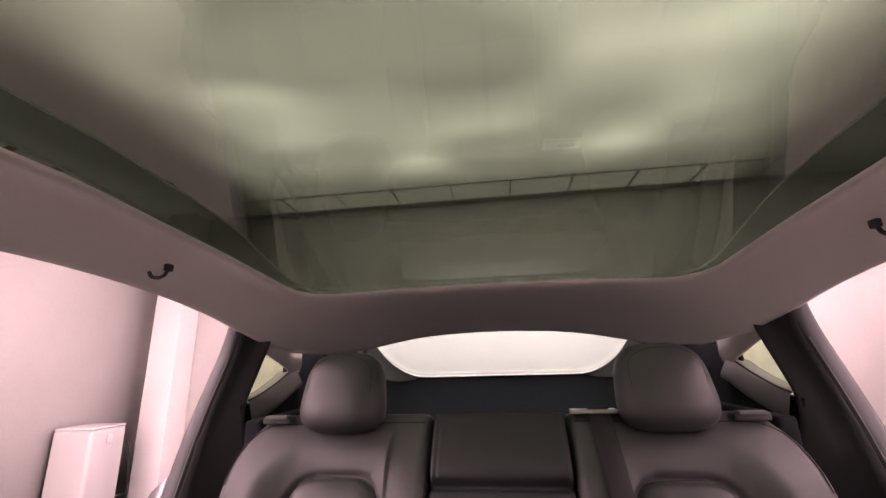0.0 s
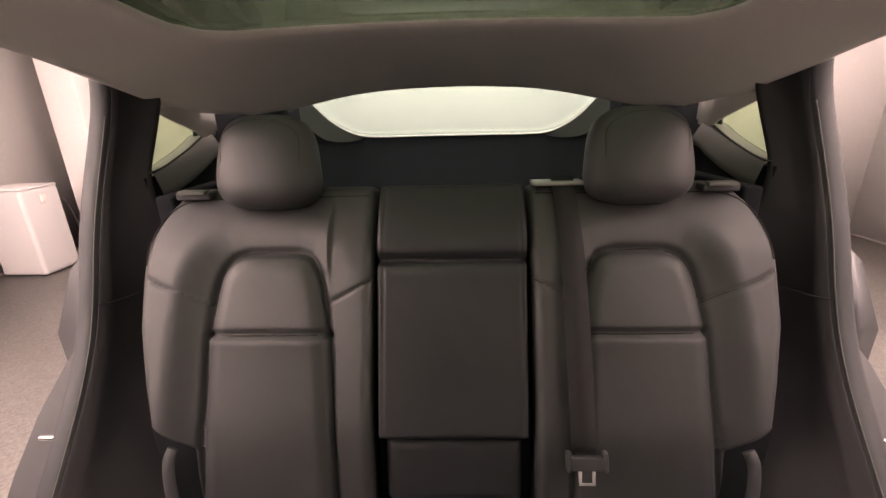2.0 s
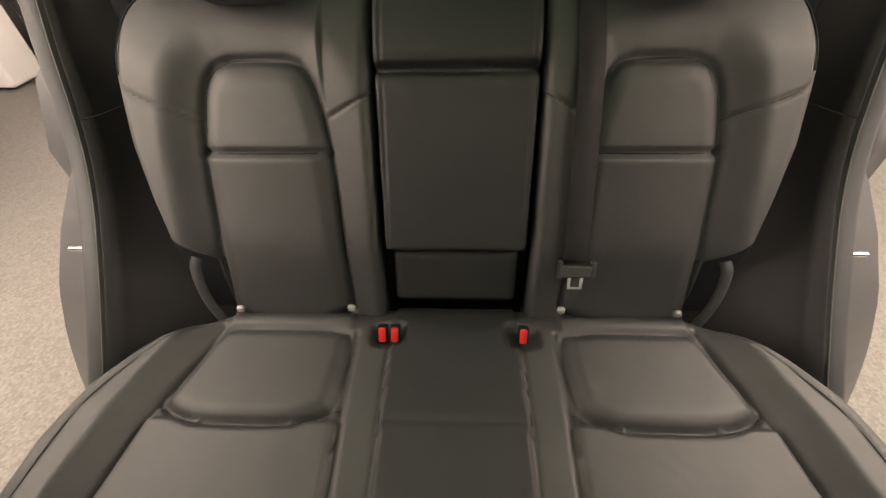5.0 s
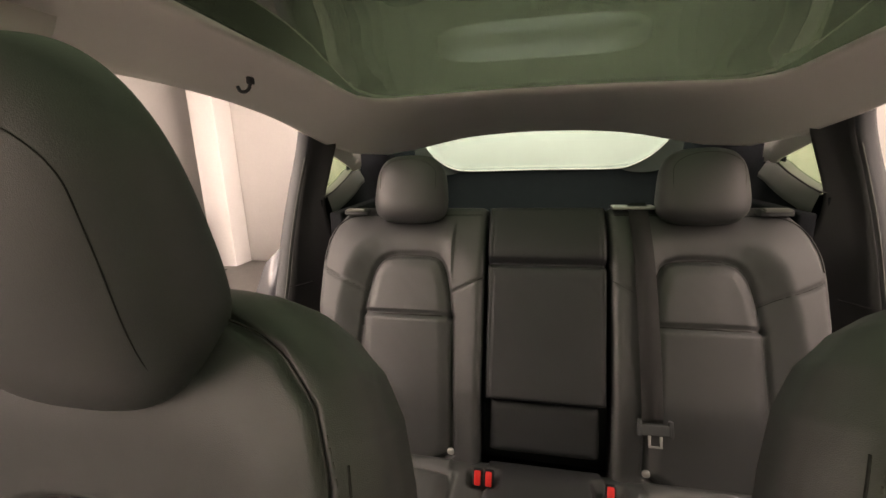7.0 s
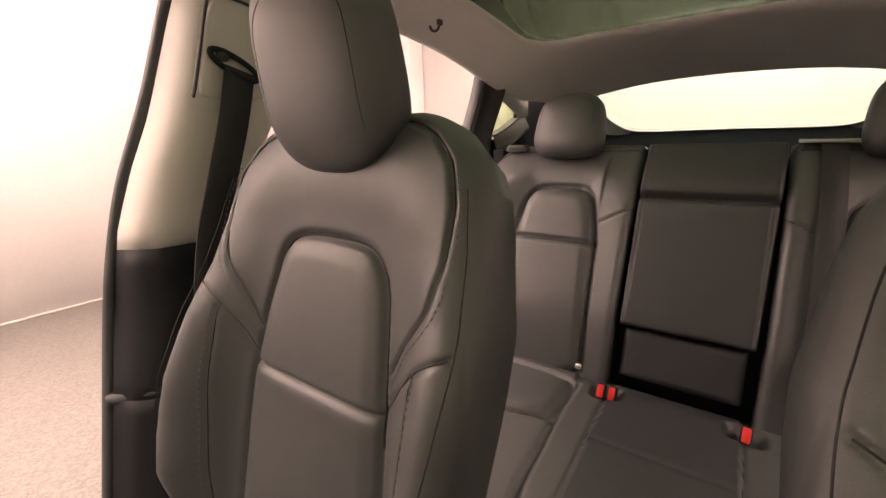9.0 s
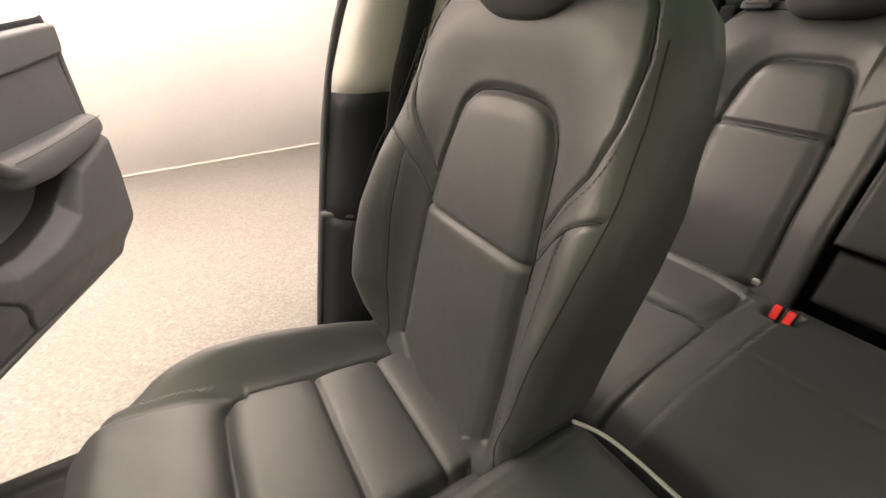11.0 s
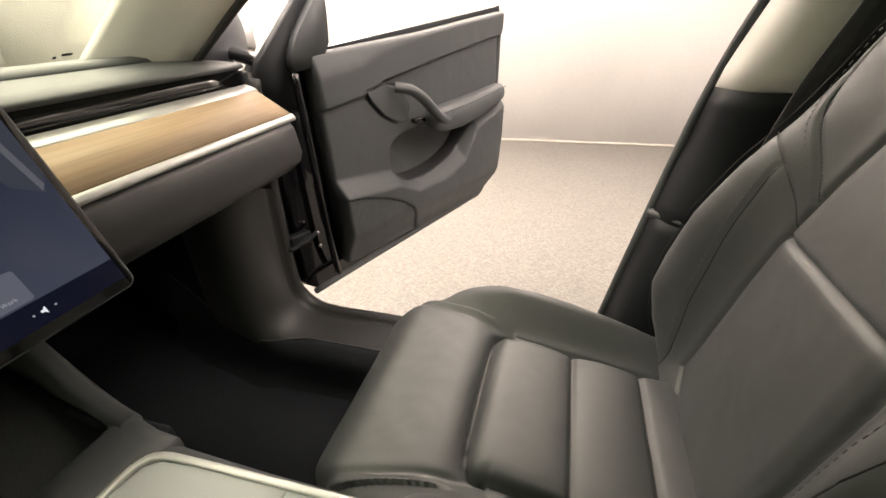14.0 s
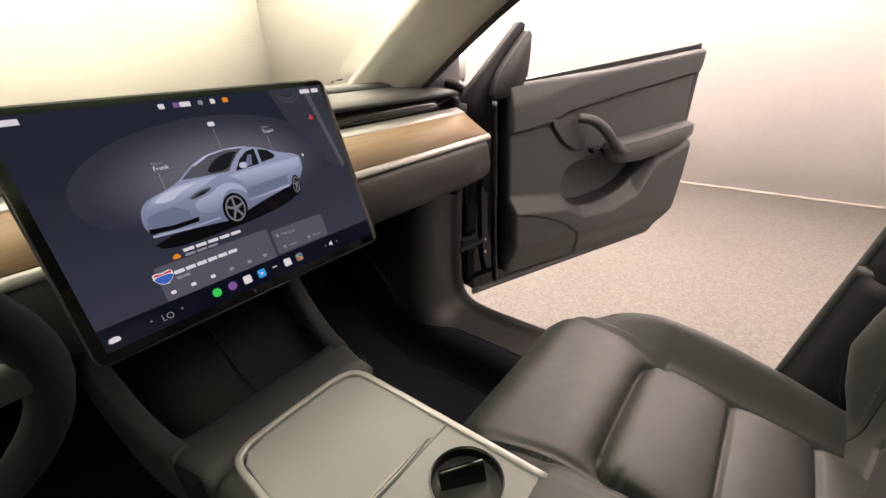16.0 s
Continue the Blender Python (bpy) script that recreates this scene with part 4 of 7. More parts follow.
# A pillars and windshield
for sx in (-1, 1):
    path = [(sx * 0.735, -1.33, 1.12), (sx * 0.722, -1.16, 1.225), (sx * 0.705, -0.98, 1.335), (sx * 0.685, -0.80, 1.43), (sx * 0.66, -0.62, 1.50)]
    rings = []
    pts = curve_points(path, 6)
    for i, p in enumerate(pts):
        f = i / (len(pts) - 1)
        w = 0.105 - 0.03 * f
        d = (pts[min(i + 1, len(pts) - 1)] - pts[max(i - 1, 0)]).normalized()
        up = Vector((0, -d.z, d.y)).normalized()
        if up.z < 0:
            up = -up
        inw = Vector((-sx, 0, 0))
        rings.append([p + up * 0.030 + inw * 0.100, p + up * 0.012 + inw * 0.098, p - up * 0.022 + inw * 0.066, p - up * (w - 0.030) + inw * 0.024, p - up * w - inw * 0.004, p - up * (w - 0.01) - inw * 0.05, p + up * 0.03 - inw * 0.06])
    loft("front_pillar", rings, M_PILLAR, car, "pale grey windshield pillar trim")
    sweep("pillar_seal", [pts[k] - Vector((0, 0, 0)) + Vector((sx * 0.012, 0.055, -0.088)) * (1 - 0.25 * k / len(pts)) for k in range(0, len(pts), 4)], disc(0.010, 8), (1, 0, 0), M_RUBBER, car, "dark rubber seal under the windshield pillar")
verts, faces = [], []
for side, lift in ((0, 0.0), (1, 0.005)):
    for j in range(13):
        f = j / 12
        for i in range(25):
            x = (-0.74 + 1.48 * i / 24) * (1 - 0.13 * f)
            verts.append((x, -1.40 + 0.66 * f - 0.10 * (1 - (x / 0.74) ** 2) * (1 - f), 1.115 + 0.40 * f ** 0.95 + lift))
for side in (0, 1):
    for j in range(12):
        for i in range(24):
            k = side * 325 + j * 25 + i
            q = (k, k + 1, k + 26, k + 25)
            faces.append(q if side else q[::-1])
for bx, by, bz, bw in ((-0.600, -1.339, 1.176, 0.006), (-0.655, -1.335, 1.172, 0.006), (-0.628, -1.338, 1.180, 0.022), (-0.628, -1.346, 1.166, 0.022), (-0.695, -1.326, 1.173, 0.014)):
    box("windshield_mark", -bw / 2, bw / 2, -0.004, 0.004, -0.0006, 0.0006, M_TRIM, car, 0, m=pose(bx, by, bz - 0.006, 31, 0, 0))
pydata("windshield", verts, faces, M_WIND_GLASS, car, "clear windshield with a faint green cast")
# bonnet and front wings ahead, below the windshield
rings = []
for y, z, w, low in ((-1.46, 1.075, 0.80, 0.98), (-1.60, 1.06, 0.84, 0.95), (-1.90, 0.995, 0.84, 0.90), (-2.15, 0.90, 0.82, 0.80), (-2.33, 0.78, 0.76, 0.68), (-2.40, 0.70, 0.70, 0.64)):
    rings.append([(x * w, y + 0.10 * x * x, z - 0.045 * x * x * x * x - (0.0 if k else 0.0)) for k, x in enumerate(np.linspace(-1, 1, 13))] + [(x * w * 0.98, y + 0.10 * x * x, low - 0.05) for x in np.linspace(1, -1, 13)])
loft("bonnet", rings, M_PAINT, car, "grey painted bonnet")
for name, y0, depth, z0, z1 in (("front_bumper", -2.36, -0.16, 0.24, 0.70), ("rear_bumper", 2.20, 0.16, 0.30, 0.78)):
    rings = []
    for x in np.linspace(-1, 1, 15):
        off = y0 + depth * (1 - abs(x) ** 3)
        rings.append([(x * 0.90, off, z0), (x * 0.90, off + depth * 0.25, (z0 + z1) / 2 - 0.05), (x * 0.90, off + depth * 0.15, z1 - 0.06), (x * 0.90, off - depth * 0.2, z1), (x * 0.90, y0 - depth * 0.9, z1 - 0.03), (x * 0.90, y0 - depth * 0.9, z0)])
    loft(name, rings, M_PAINT, car, "grey painted bumper")
box("underbody", -0.72, 0.72, -2.2, 2.2, 0.15, 0.19, M_TRIM, car, 0.01, "black underbody")
for sx in (-1, 1):
    rings = []
    for y in np.linspace(-2.34, -1.12, 25):
        arch = math.sqrt(max(0.0, 0.385 ** 2 - (y + 1.72) ** 2))
        low = max(0.28, 0.345 + arch) if abs(y + 1.72) < 0.385 else 0.28
        top = float(np.interp(y, [-2.34, -2.15, -1.9, -1.6, -1.12], [0.72, 0.86, 0.955, 1.02, 1.06]))
        out = float(np.interp(y, [-2.34, -2.1, -1.72, -1.12], [0.80, 0.90, 0.935, 0.93]))
        rings.append([(sx * (out - 0.10), y, top + 0.004), (sx * (out - 0.03), y, top - 0.02), (sx * out, y, top - 0.10), (sx * out, y, (low + top) / 2), (sx * (out - 0.01), y, low), (sx * (out - 0.06), y, low), (sx * (out - 0.10), y, top - 0.10)])
    loft("front_wing", rings, M_PAINT, car, "grey painted front wing")
    rings = []
    for y in np.linspace(1.0, 2.24, 25):
        arch = math.sqrt(max(0.0, 0.385 ** 2 - (y - 1.36) ** 2))
        low = max(0.28, 0.345 + arch) if abs(y - 1.36) < 0.385 else 0.30
        out = float(np.interp(y, [1.0, 1.36, 1.8, 2.24], [0.93, 0.94, 0.92, 0.84]))
        rings.append([(sx * (out - 0.16), y, 1.13), (sx * (out - 0.08), y, 1.06), (sx * out, y, 0.90), (sx * out, y, max(low, 0.75)), (sx * (out - 0.01), y, low), (sx * (out - 0.05), y, low), (sx * (out - 0.09), y, 0.9)])
    loft("rear_wing", rings, M_PAINT, car, "grey painted rear wing")
    box("door_jamb", sx * 0.80 - 0.05, sx * 0.80 + 0.05, -1.20, -1.07, 0.36, 1.06, M_GLOSS, car, 0.015, "dark painted door jamb")


# road wheels under the wings
def road_wheel(x, y):
    side = 1 if x > 0 else -1
    m = pose(x, y, 0.345, 0, 90, 0)
    tyre = []
    for r, w in ((0.235, -0.10), (0.30, -0.115), (0.335, -0.10), (0.345, -0.07), (0.345, 0.07), (0.335, 0.10), (0.30, 0.115), (0.235, 0.10)):
        tyre.append([(r * math.cos(2 * math.pi * i / 48), r * math.sin(2 * math.pi * i / 48), w) for i in range(48)])
    wheel_part = loft("wheel", tyre, M_RUBBER, car, "black tyre on a dark rim", caps=False, m=m)
    rim = [[(r * math.cos(2 * math.pi * i / 40), r * math.sin(2 * math.pi * i / 40), w * side) for i in range(40)] for r, w in ((0.236, 0.10), (0.225, 0.085), (0.21, 0.03), (0.08, 0.04), (0.05, 0.06), (0.005, 0.062))]
    loft("rim", rim, M_SILL, wheel_part, "dark grey rim", caps=False, m=m)


for wx in (-0.80, 0.80):
    road_wheel(wx, -1.72)
    road_wheel(wx, 1.36)


# ---- rear seat ----
rear = thing("rear_seat", "black leather rear bench seat with two large headrests", "car seat", (0, 0.6, 0.5))
REAR_BACK = profile_place([0.56, 0.66, 0.80, 0.97, 1.10, 1.18, 1.235], [0.735, 0.762, 0.797, 0.872, 0.932, 0.985, 1.035])
INSET = chaikin([(0.478, 0.966), (0.468, 1.04), (0.455, 1.085), (0.425, 1.112), (0.355, 1.114), (0.288, 1.112), (0.262, 1.085), (0.248, 1.03), (0.238, 0.968), (0.228, 0.80), (0.221, 0.60), (0.50, 0.60), (0.482, 0.766)], times=1)
SEAM_OUT = [(0.588, 1.069), (0.56, 1.055), (0.503, 1.034), (0.475, 1.02)]
SEAM_IN = [(0.24, 1.024), (0.20, 1.042), (0.15, 1.066)]
CREASE = [(0.236, 0.968), (0.478, 0.968)]


def rear_side_relief(a, b):
    x = np.abs(a)
    d_in = line_distance(x, b, INSET, True)
    within = inside(x, b, INSET)
    out = ~within
    rise = 0.028 * step_up(np.where(out, d_in, 0), 0, 0.075) * step_up(1.19 - b, -0.02, 0.09)
    rise *= np.where(x < 0.24, 0.45, 1.0)
    lower = within & (b < 0.968)
    puff = 0.010 * step_up(d_in, 0, 0.035) * within + 0.009 * lower * np.exp(-np.abs(0.968 - b) / 0.05)
    d = rise + puff
    d -= groove(d_in, 0.006, 0.012) * (b > 0.62)
    d -= groove(line_distance(x, b, CREASE), 0.005, 0.016)
    d -= groove(line_distance(x, b, SEAM_OUT), 0.0035, 0.0045)
    d -= groove(line_distance(x, b, SEAM_IN), 0.0035, 0.0045)
    return d + 0.004


def rear_outer(b):
    return float(np.interp(b, [0.56, 0.66, 0.768, 0.79, 0.815, 0.887, 0.985, 1.06, 1.15, 1.17, 1.19, 1.21, 1.225, 1.235], [0.500, 0.500, 0.503, 0.535, 0.570, 0.586, 0.602, 0.603, 0.602, 0.599, 0.59, 0.575, 0.555, 0.53]))


def inset_top(a, b):
    return inside(np.abs(a), b, INSET) & (b >= 0.968)


def inset_low(a, b):
    return inside(np.abs(a), b, INSET) & (b < 0.968)


def shoulder(a, b):
    return ~inside(np.abs(a), b, INSET) & (b > np.interp(np.abs(a), [0.15, 0.24, 0.475, 0.612], [1.066, 1.024, 1.02, 1.082]))


for sx in (-1, 1):
    rb_side = padded("backrest", rear, REAR_BACK, 0.56, 1.235, (lambda b: -rear_outer(b)) if sx < 0 else (lambda b: 0.155), (lambda b: -0.155) if sx < 0 else (lambda b: rear_outer(b)),
           130, 150, rear_side_relief, 0.022, 0.07, M_LEATHER, (("insert", inset_top, M_LEATHER), ("lower_insert", inset_low, M_LEATHER), ("shoulder_panel", shoulder, M_LEATHER)), "black leather backrest with a sewn insert", M_LEATHER)

    seam(rb_side, REAR_BACK, rear_side_relief, SEAM_OUT, (sx,))
    seam(rb_side, REAR_BACK, rear_side_relief, SEAM_IN, (sx,))
    seam(rb_side, REAR_BACK, rear_side_relief, INSET[:INSET.index(min(INSET, key=lambda p: p[1] if p[0] < 0.4 else 9)) - 1:2], (sx,), 0.0014)
    seam(rb_side, REAR_BACK, rear_side_relief, CREASE, (sx,), 0.0016)
    seam(rb_side, REAR_BACK, rear_side_relief, [(0.590, 1.09), (0.588, 1.15), (0.578, 1.182), (0.556, 1.200), (0.52, 1.207), (0.44, 1.208), (0.30, 1.209), (0.17, 1.210)], (sx,), 0.0012)


def centre_relief(a, b):
    d = 0.004 - groove(np.abs(b - 1.098), 0.006, 0.022)
    d += 0.006 * step_up(np.abs(b - 1.098), 0, 0.03) + 0.010 * np.exp(-((b - 1.13) / 0.05) ** 2)
    edge = 0.146 - np.abs(a)
    d -= groove(edge - 0.012, 0.003, 0.002)
    return d


# centre pieces wear the darker leather copy, their shade put in as colour
padded("centre_backrest", rear, REAR_BACK, 0.79, 1.228, lambda b: -float(np.interp(b, [0.79, 1.23], [0.142, 0.149])), lambda b: float(np.interp(b, [0.79, 1.23], [0.140, 0.149])), 70, 110, centre_relief, 0.010, 0.06, M_LEATHER_SHADED,
       (("centre_headrest", lambda a, b: b > 1.098, M_LEATHER_SHADED),), "flat black leather centre backrest with folding armrest", M_LEATHER_SHADED)
padded("centre_lower_pad", rear, REAR_BACK, 0.66, 0.784, lambda b: -0.132, lambda b: 0.130, 40, 30, lambda a, b: -0.006 + 0 * a, 0.02, 0.05, M_LEATHER_SHADED)
loft("backrest_core", [[(x, y + 0.02, z) for y, z in ((0.80, 0.60), (0.86, 0.80), (0.94, 1.0), (1.05, 1.18), (1.12, 1.16), (1.0, 0.9), (0.95, 0.60))] for x in (-0.50, 0.50)], M_TRIM, rear, "black folded-steel core of the backrest")


def rear_headrest(x):
    s = 1 if x > 0 else -1
    h = cushion_block("headrest", (x * 1.012, 1.016, 1.281), (0.101, 0.067, 0.094), rear, M_LEATHER, 0.60, 0.74, taper=-0.09, lean=-16, label="rounded black leather headrest", wedge=0.66, pinch=0.12, deep=1.25, rings=40, segs=60)
    sewn_border(h, 0.76, 0.80, 0.60, 0.74)
    for dx in (-0.05, 0.05):
        tube("headrest_post", [(x + dx, 1.045, 1.25), (x + dx, 1.02, 1.17)], 0.006, M_TRIM, h)


rear_headrest(-0.362)
rear_headrest(0.362)
for sx in (-1, 1):
    lat = box("release_latch", sx * 0.53 - 0.036, sx * 0.53 + 0.036, 0.99, 1.02, 1.213, 1.229, M_TRIM_SOFT, rear, 0.004, "dark grey backrest release latch")
    box("latch_button", sx * 0.528 - 0.028, sx * 0.528 + 0.028, 0.982, 1.004, 1.225, 1.233, M_LEDGE, lat, 0.002)
    # black filler added behind the recliner arm, keeps that gap dark
    box("gap_filler", sx * 0.55 - 0.05, sx * 0.55 + 0.05, 0.815, 0.83, 0.58, 0.80, M_CARPET, rear, 0.004)
    sweep("hinge_arm", [(sx * 0.527, 0.772, 0.785), (sx * 0.533, 0.760, 0.765), (sx * 0.533, 0.748, 0.72), (sx * 0.527, 0.740, 0.67), (sx * 0.515, 0.735, 0.63)], disc(0.012, 8, 0.6), (1, 0, 0), M_TRIM_SOFT, rear, "dark grey recliner arm")
sweep("belt_slot", [(0.165, 1.02, 1.232), (0.265, 1.02, 1.232)], round_rect(-0.02, 0.02, -0.004, 0.004, 0.003, 2), (0, 0, 1), M_SILVER, rear, "thin bright edge of the belt outlet")

CUSHION = profile_place([0.18, 0.24, 0.34, 0.50, 0.62, 0.70, 0.745, 0.80], [0.545, 0.605, 0.64, 0.652, 0.650, 0.652, 0.640, 0.600], upward=False)
PAD = chaikin([(0.225, 0.70), (0.46, 0.70), (0.482, 0.695), (0.50, 0.66), (0.535, 0.535), (0.515, 0.515), (0.455, 0.494), (0.29, 0.494), (0.235, 0.515), (0.218, 0.53), (0.212, 0.66)], times=1)
LIP = [(0.54, 0.530), (0.515, 0.512), (0.455, 0.492), (0.29, 0.492), (0.235, 0.513), (0.205, 0.526)]
BOLSTER = [(0.495, 0.705), (0.55, 0.50), (0.575, 0.36), (0.585, 0.2)]
BOLSTER_STITCH = [(0.53, 0.70), (0.60, 0.60), (0.645, 0.50), (0.665, 0.36), (0.67, 0.2)]
STRIP_IN = [(0.135, 0.70), (0.136, 0.6), (0.134, 0.5), (0.130, 0.2)]
STRIP_OUT = [(0.205, 0.69), (0.208, 0.6), (0.204, 0.5), (0.198, 0.2)]


def cushion_relief(a, b):
    x = np.abs(a)
    dpad = line_distance(x, b, PAD, True)
    pad = inside(x, b, PAD)
    front_pad = (x > 0.205) & (x < np.interp(b, [0.2, 0.36, 0.5], [0.585, 0.575, 0.545])) & (b < 0.50) & ~pad
    d = 0.012 * pad * step_up(dpad, 0, 0.03) + 0.008 * front_pad
    d += 0.010 * np.exp(-((b - 0.725) / 0.02) ** 2) * (x > 0.22) * (x < 0.48)
    bol = x - np.interp(b, [0.2, 0.36, 0.5, 0.705], [0.585, 0.575, 0.55, 0.50])
    d += 0.042 * step_up(bol, 0, 0.055) * step_up(0.74 - b, 0, 0.10)
    d -= groove(dpad, 0.006, 0.010)
    for line, w, k in ((LIP, 0.004, 0.008), (BOLSTER, 0.007, 0.012), (BOLSTER_STITCH, 0.0025, 0.003), (STRIP_IN, 0.003, 0.004), (STRIP_OUT, 0.006, 0.010), ([(0.0, 0.505), (0.134, 0.505)], 0.003, 0.004)):
        d -= groove(line_distance(x, b, line), w, k)
    pit = ((x - 0.138) / 0.034) ** 4 + ((b - 0.688) / 0.030) ** 4
    d -= 0.022 * np.exp(-pit ** 2)
    d += 0.006 * (x < 0.13)
    return d


def rear_cushion_edge(b):
    return float(np.interp(b, [0.18, 0.3, 0.45, 0.545, 0.62, 0.69, 0.71, 0.745, 0.80], [0.70, 0.70, 0.692, 0.668, 0.622, 0.56, 0.54, 0.50, 0.49]))


# the centre strip is darkened by colour for the shade it lies in
rear_pad = padded("seat_cushion", rear, CUSHION, 0.18, 0.80, lambda b: -rear_cushion_edge(b), rear_cushion_edge, 330, 150, cushion_relief, 0.028, 0.10, M_LEATHER,
       (("seat_pad", lambda a, b: inside(np.abs(a), b, PAD) & (a < 0), M_LEATHER), ("seat_pad", lambda a, b: inside(np.abs(a), b, PAD) & (a > 0), M_LEATHER), ("centre_pad", lambda a, b: np.abs(a) < 0.133, M_LEATHER_SHADED)), "black leather rear seat cushion with sewn pads", M_LEATHER)
seam(rear_pad, CUSHION, cushion_relief, LIP, (-1, 1), 0.0014)
seam(rear_pad, CUSHION, cushion_relief, BOLSTER_STITCH[1:-1], (-1, 1))
stitches(rear_pad, CUSHION, cushion_relief, [(a + 0.006, b) for a, b in BOLSTER_STITCH[1:-1]], (-1, 1))
seam(rear_pad, CUSHION, cushion_relief, STRIP_IN[1:-1], (-1, 1))
seam(rear_pad, CUSHION, cushion_relief, [(-0.13, 0.505), (0.0, 0.505), (0.13, 0.505)])
for x, y in ((-0.463, 0.742), (-0.223, 0.748), (0.223, 0.748), (0.463, 0.742)):
    cushion_block("anchor_button", (x, y - 0.006, 0.668), (0.009, 0.006, 0.008), rear, M_SILVER, 0.7, 0.8, rings=8, segs=12, label="small bright child-seat anchor button")


def buckle(x, tilt=0):
    b = thing("belt_buckle", "black seat belt buckle with a red release button", "belt buckle", (x, 0.690, 0.64), group="rear buckles")
    m = pose(x, 0.690, 0.650, 62, 0, tilt)
    box("buckle_body", -0.011, 0.011, -0.018, 0.018, -0.012, 0.006, M_TRIM, b, 0.004, m=m)
    box("release_button", -0.0076, 0.0076, -0.016, 0.016, 0.003, 0.011, M_RED, b, 0.004, "bright red release button", m=m)


buckle(-0.151)
buckle(-0.125)
buckle(0.140, -4)

rb = thing("seat_belt", "black centre seat belt lying down the backrest with a metal tongue", "seat belt", (0.23, 0.95, 1.2))
pts = []
for z in np.linspace(1.232, 0.774, 20):
    p, n = REAR_BACK(np.array([0.0]), np.array([z]))
    bulge = 0.014 + 0.012 * math.sin(math.pi * (1.232 - z) / 0.48)
    x = 0.225 + 0.012 * (1.232 - z) / 0.48
    pts.append((x, p[0][1] + n[0][1] * bulge, p[0][2] + n[0][2] * bulge))
sweep("webbing", pts, [(-0.0225, -0.001), (0.0225, -0.001), (0.0225, 0.001), (-0.0225, 0.001)], (0, -1, 0.5), M_BELT, rb, steps=2)
m = pose(0.236, 0.758, 0.773, 68)
plate("tongue_cover", round_rect(-0.034, 0.034, -0.012, 0.012, 0.004), 0.012, M_TRIM_SOFT, rb, "grey plastic tongue holder", m=m, bevel=0.003)
for dx in (-0.032, 0.032):
    box("tongue_ear", dx - 0.005, dx + 0.005, -0.014, 0.022, 0.0, 0.013, M_TRIM_SOFT, rb, 0.003, m=m)
sweep("tongue", [(-0.012, -0.010, 0.006), (-0.012, -0.036, 0.006), (0.012, -0.036, 0.006), (0.012, -0.010, 0.006)], round_rect(-0.0035, 0.0035, -0.0012, 0.0012, 0.001, 1), (0, 0, 1), M_SILVER, rb, "bright metal tongue with a slot", m=m, smooth_path=False)


# ---- front seats ----
F_INSET = chaikin([(0.150, 0.58), (0.142, 0.80), (0.129, 0.944), (0.116, 1.02), (0.107, 1.07), (0.096, 1.112), (0.074, 1.133), (0.042, 1.140), (0.0, 1.141), (-0.042, 1.140), (-0.074, 1.133), (-0.096, 1.112), (-0.107, 1.07), (-0.116, 1.02), (-0.129, 0.944), (-0.142, 0.80), (-0.150, 0.58)], times=1)
YOKE = [(0.127, 0.998), (0.150, 1.040), (0.182, 1.085), (0.194, 1.13), (0.193, 1.185), (0.178, 1.225), (0.148, 1.252), (0.100, 1.268), (0.0, 1.274)]
WING = [(0.130, 0.955), (0.158, 0.998), (0.192, 1.033), (0.224, 1.052)]
BOLSTER_LINE = [(0.182, 1.022), (0.188, 0.91), (0.190, 0.75), (0.185, 0.58)]


def headrest(x, y_off, seat):
    """Tall headrest, deep at its foot and thin at its top, with a sewn border round the face."""
    h = cushion_block("headrest", (x, 0.094 + y_off, 1.341), (0.106, 0.042, 0.122), seat, M_LEATHER, 0.70, 0.68, lean=6, label="tall rounded black leather headrest", rings=48, segs=72, wedge=0.84, pinch=0.02, deep=1.95)
    sewn_border(h, 0.84, 0.70, 0.70, 0.68, spread=0.22)
    return h


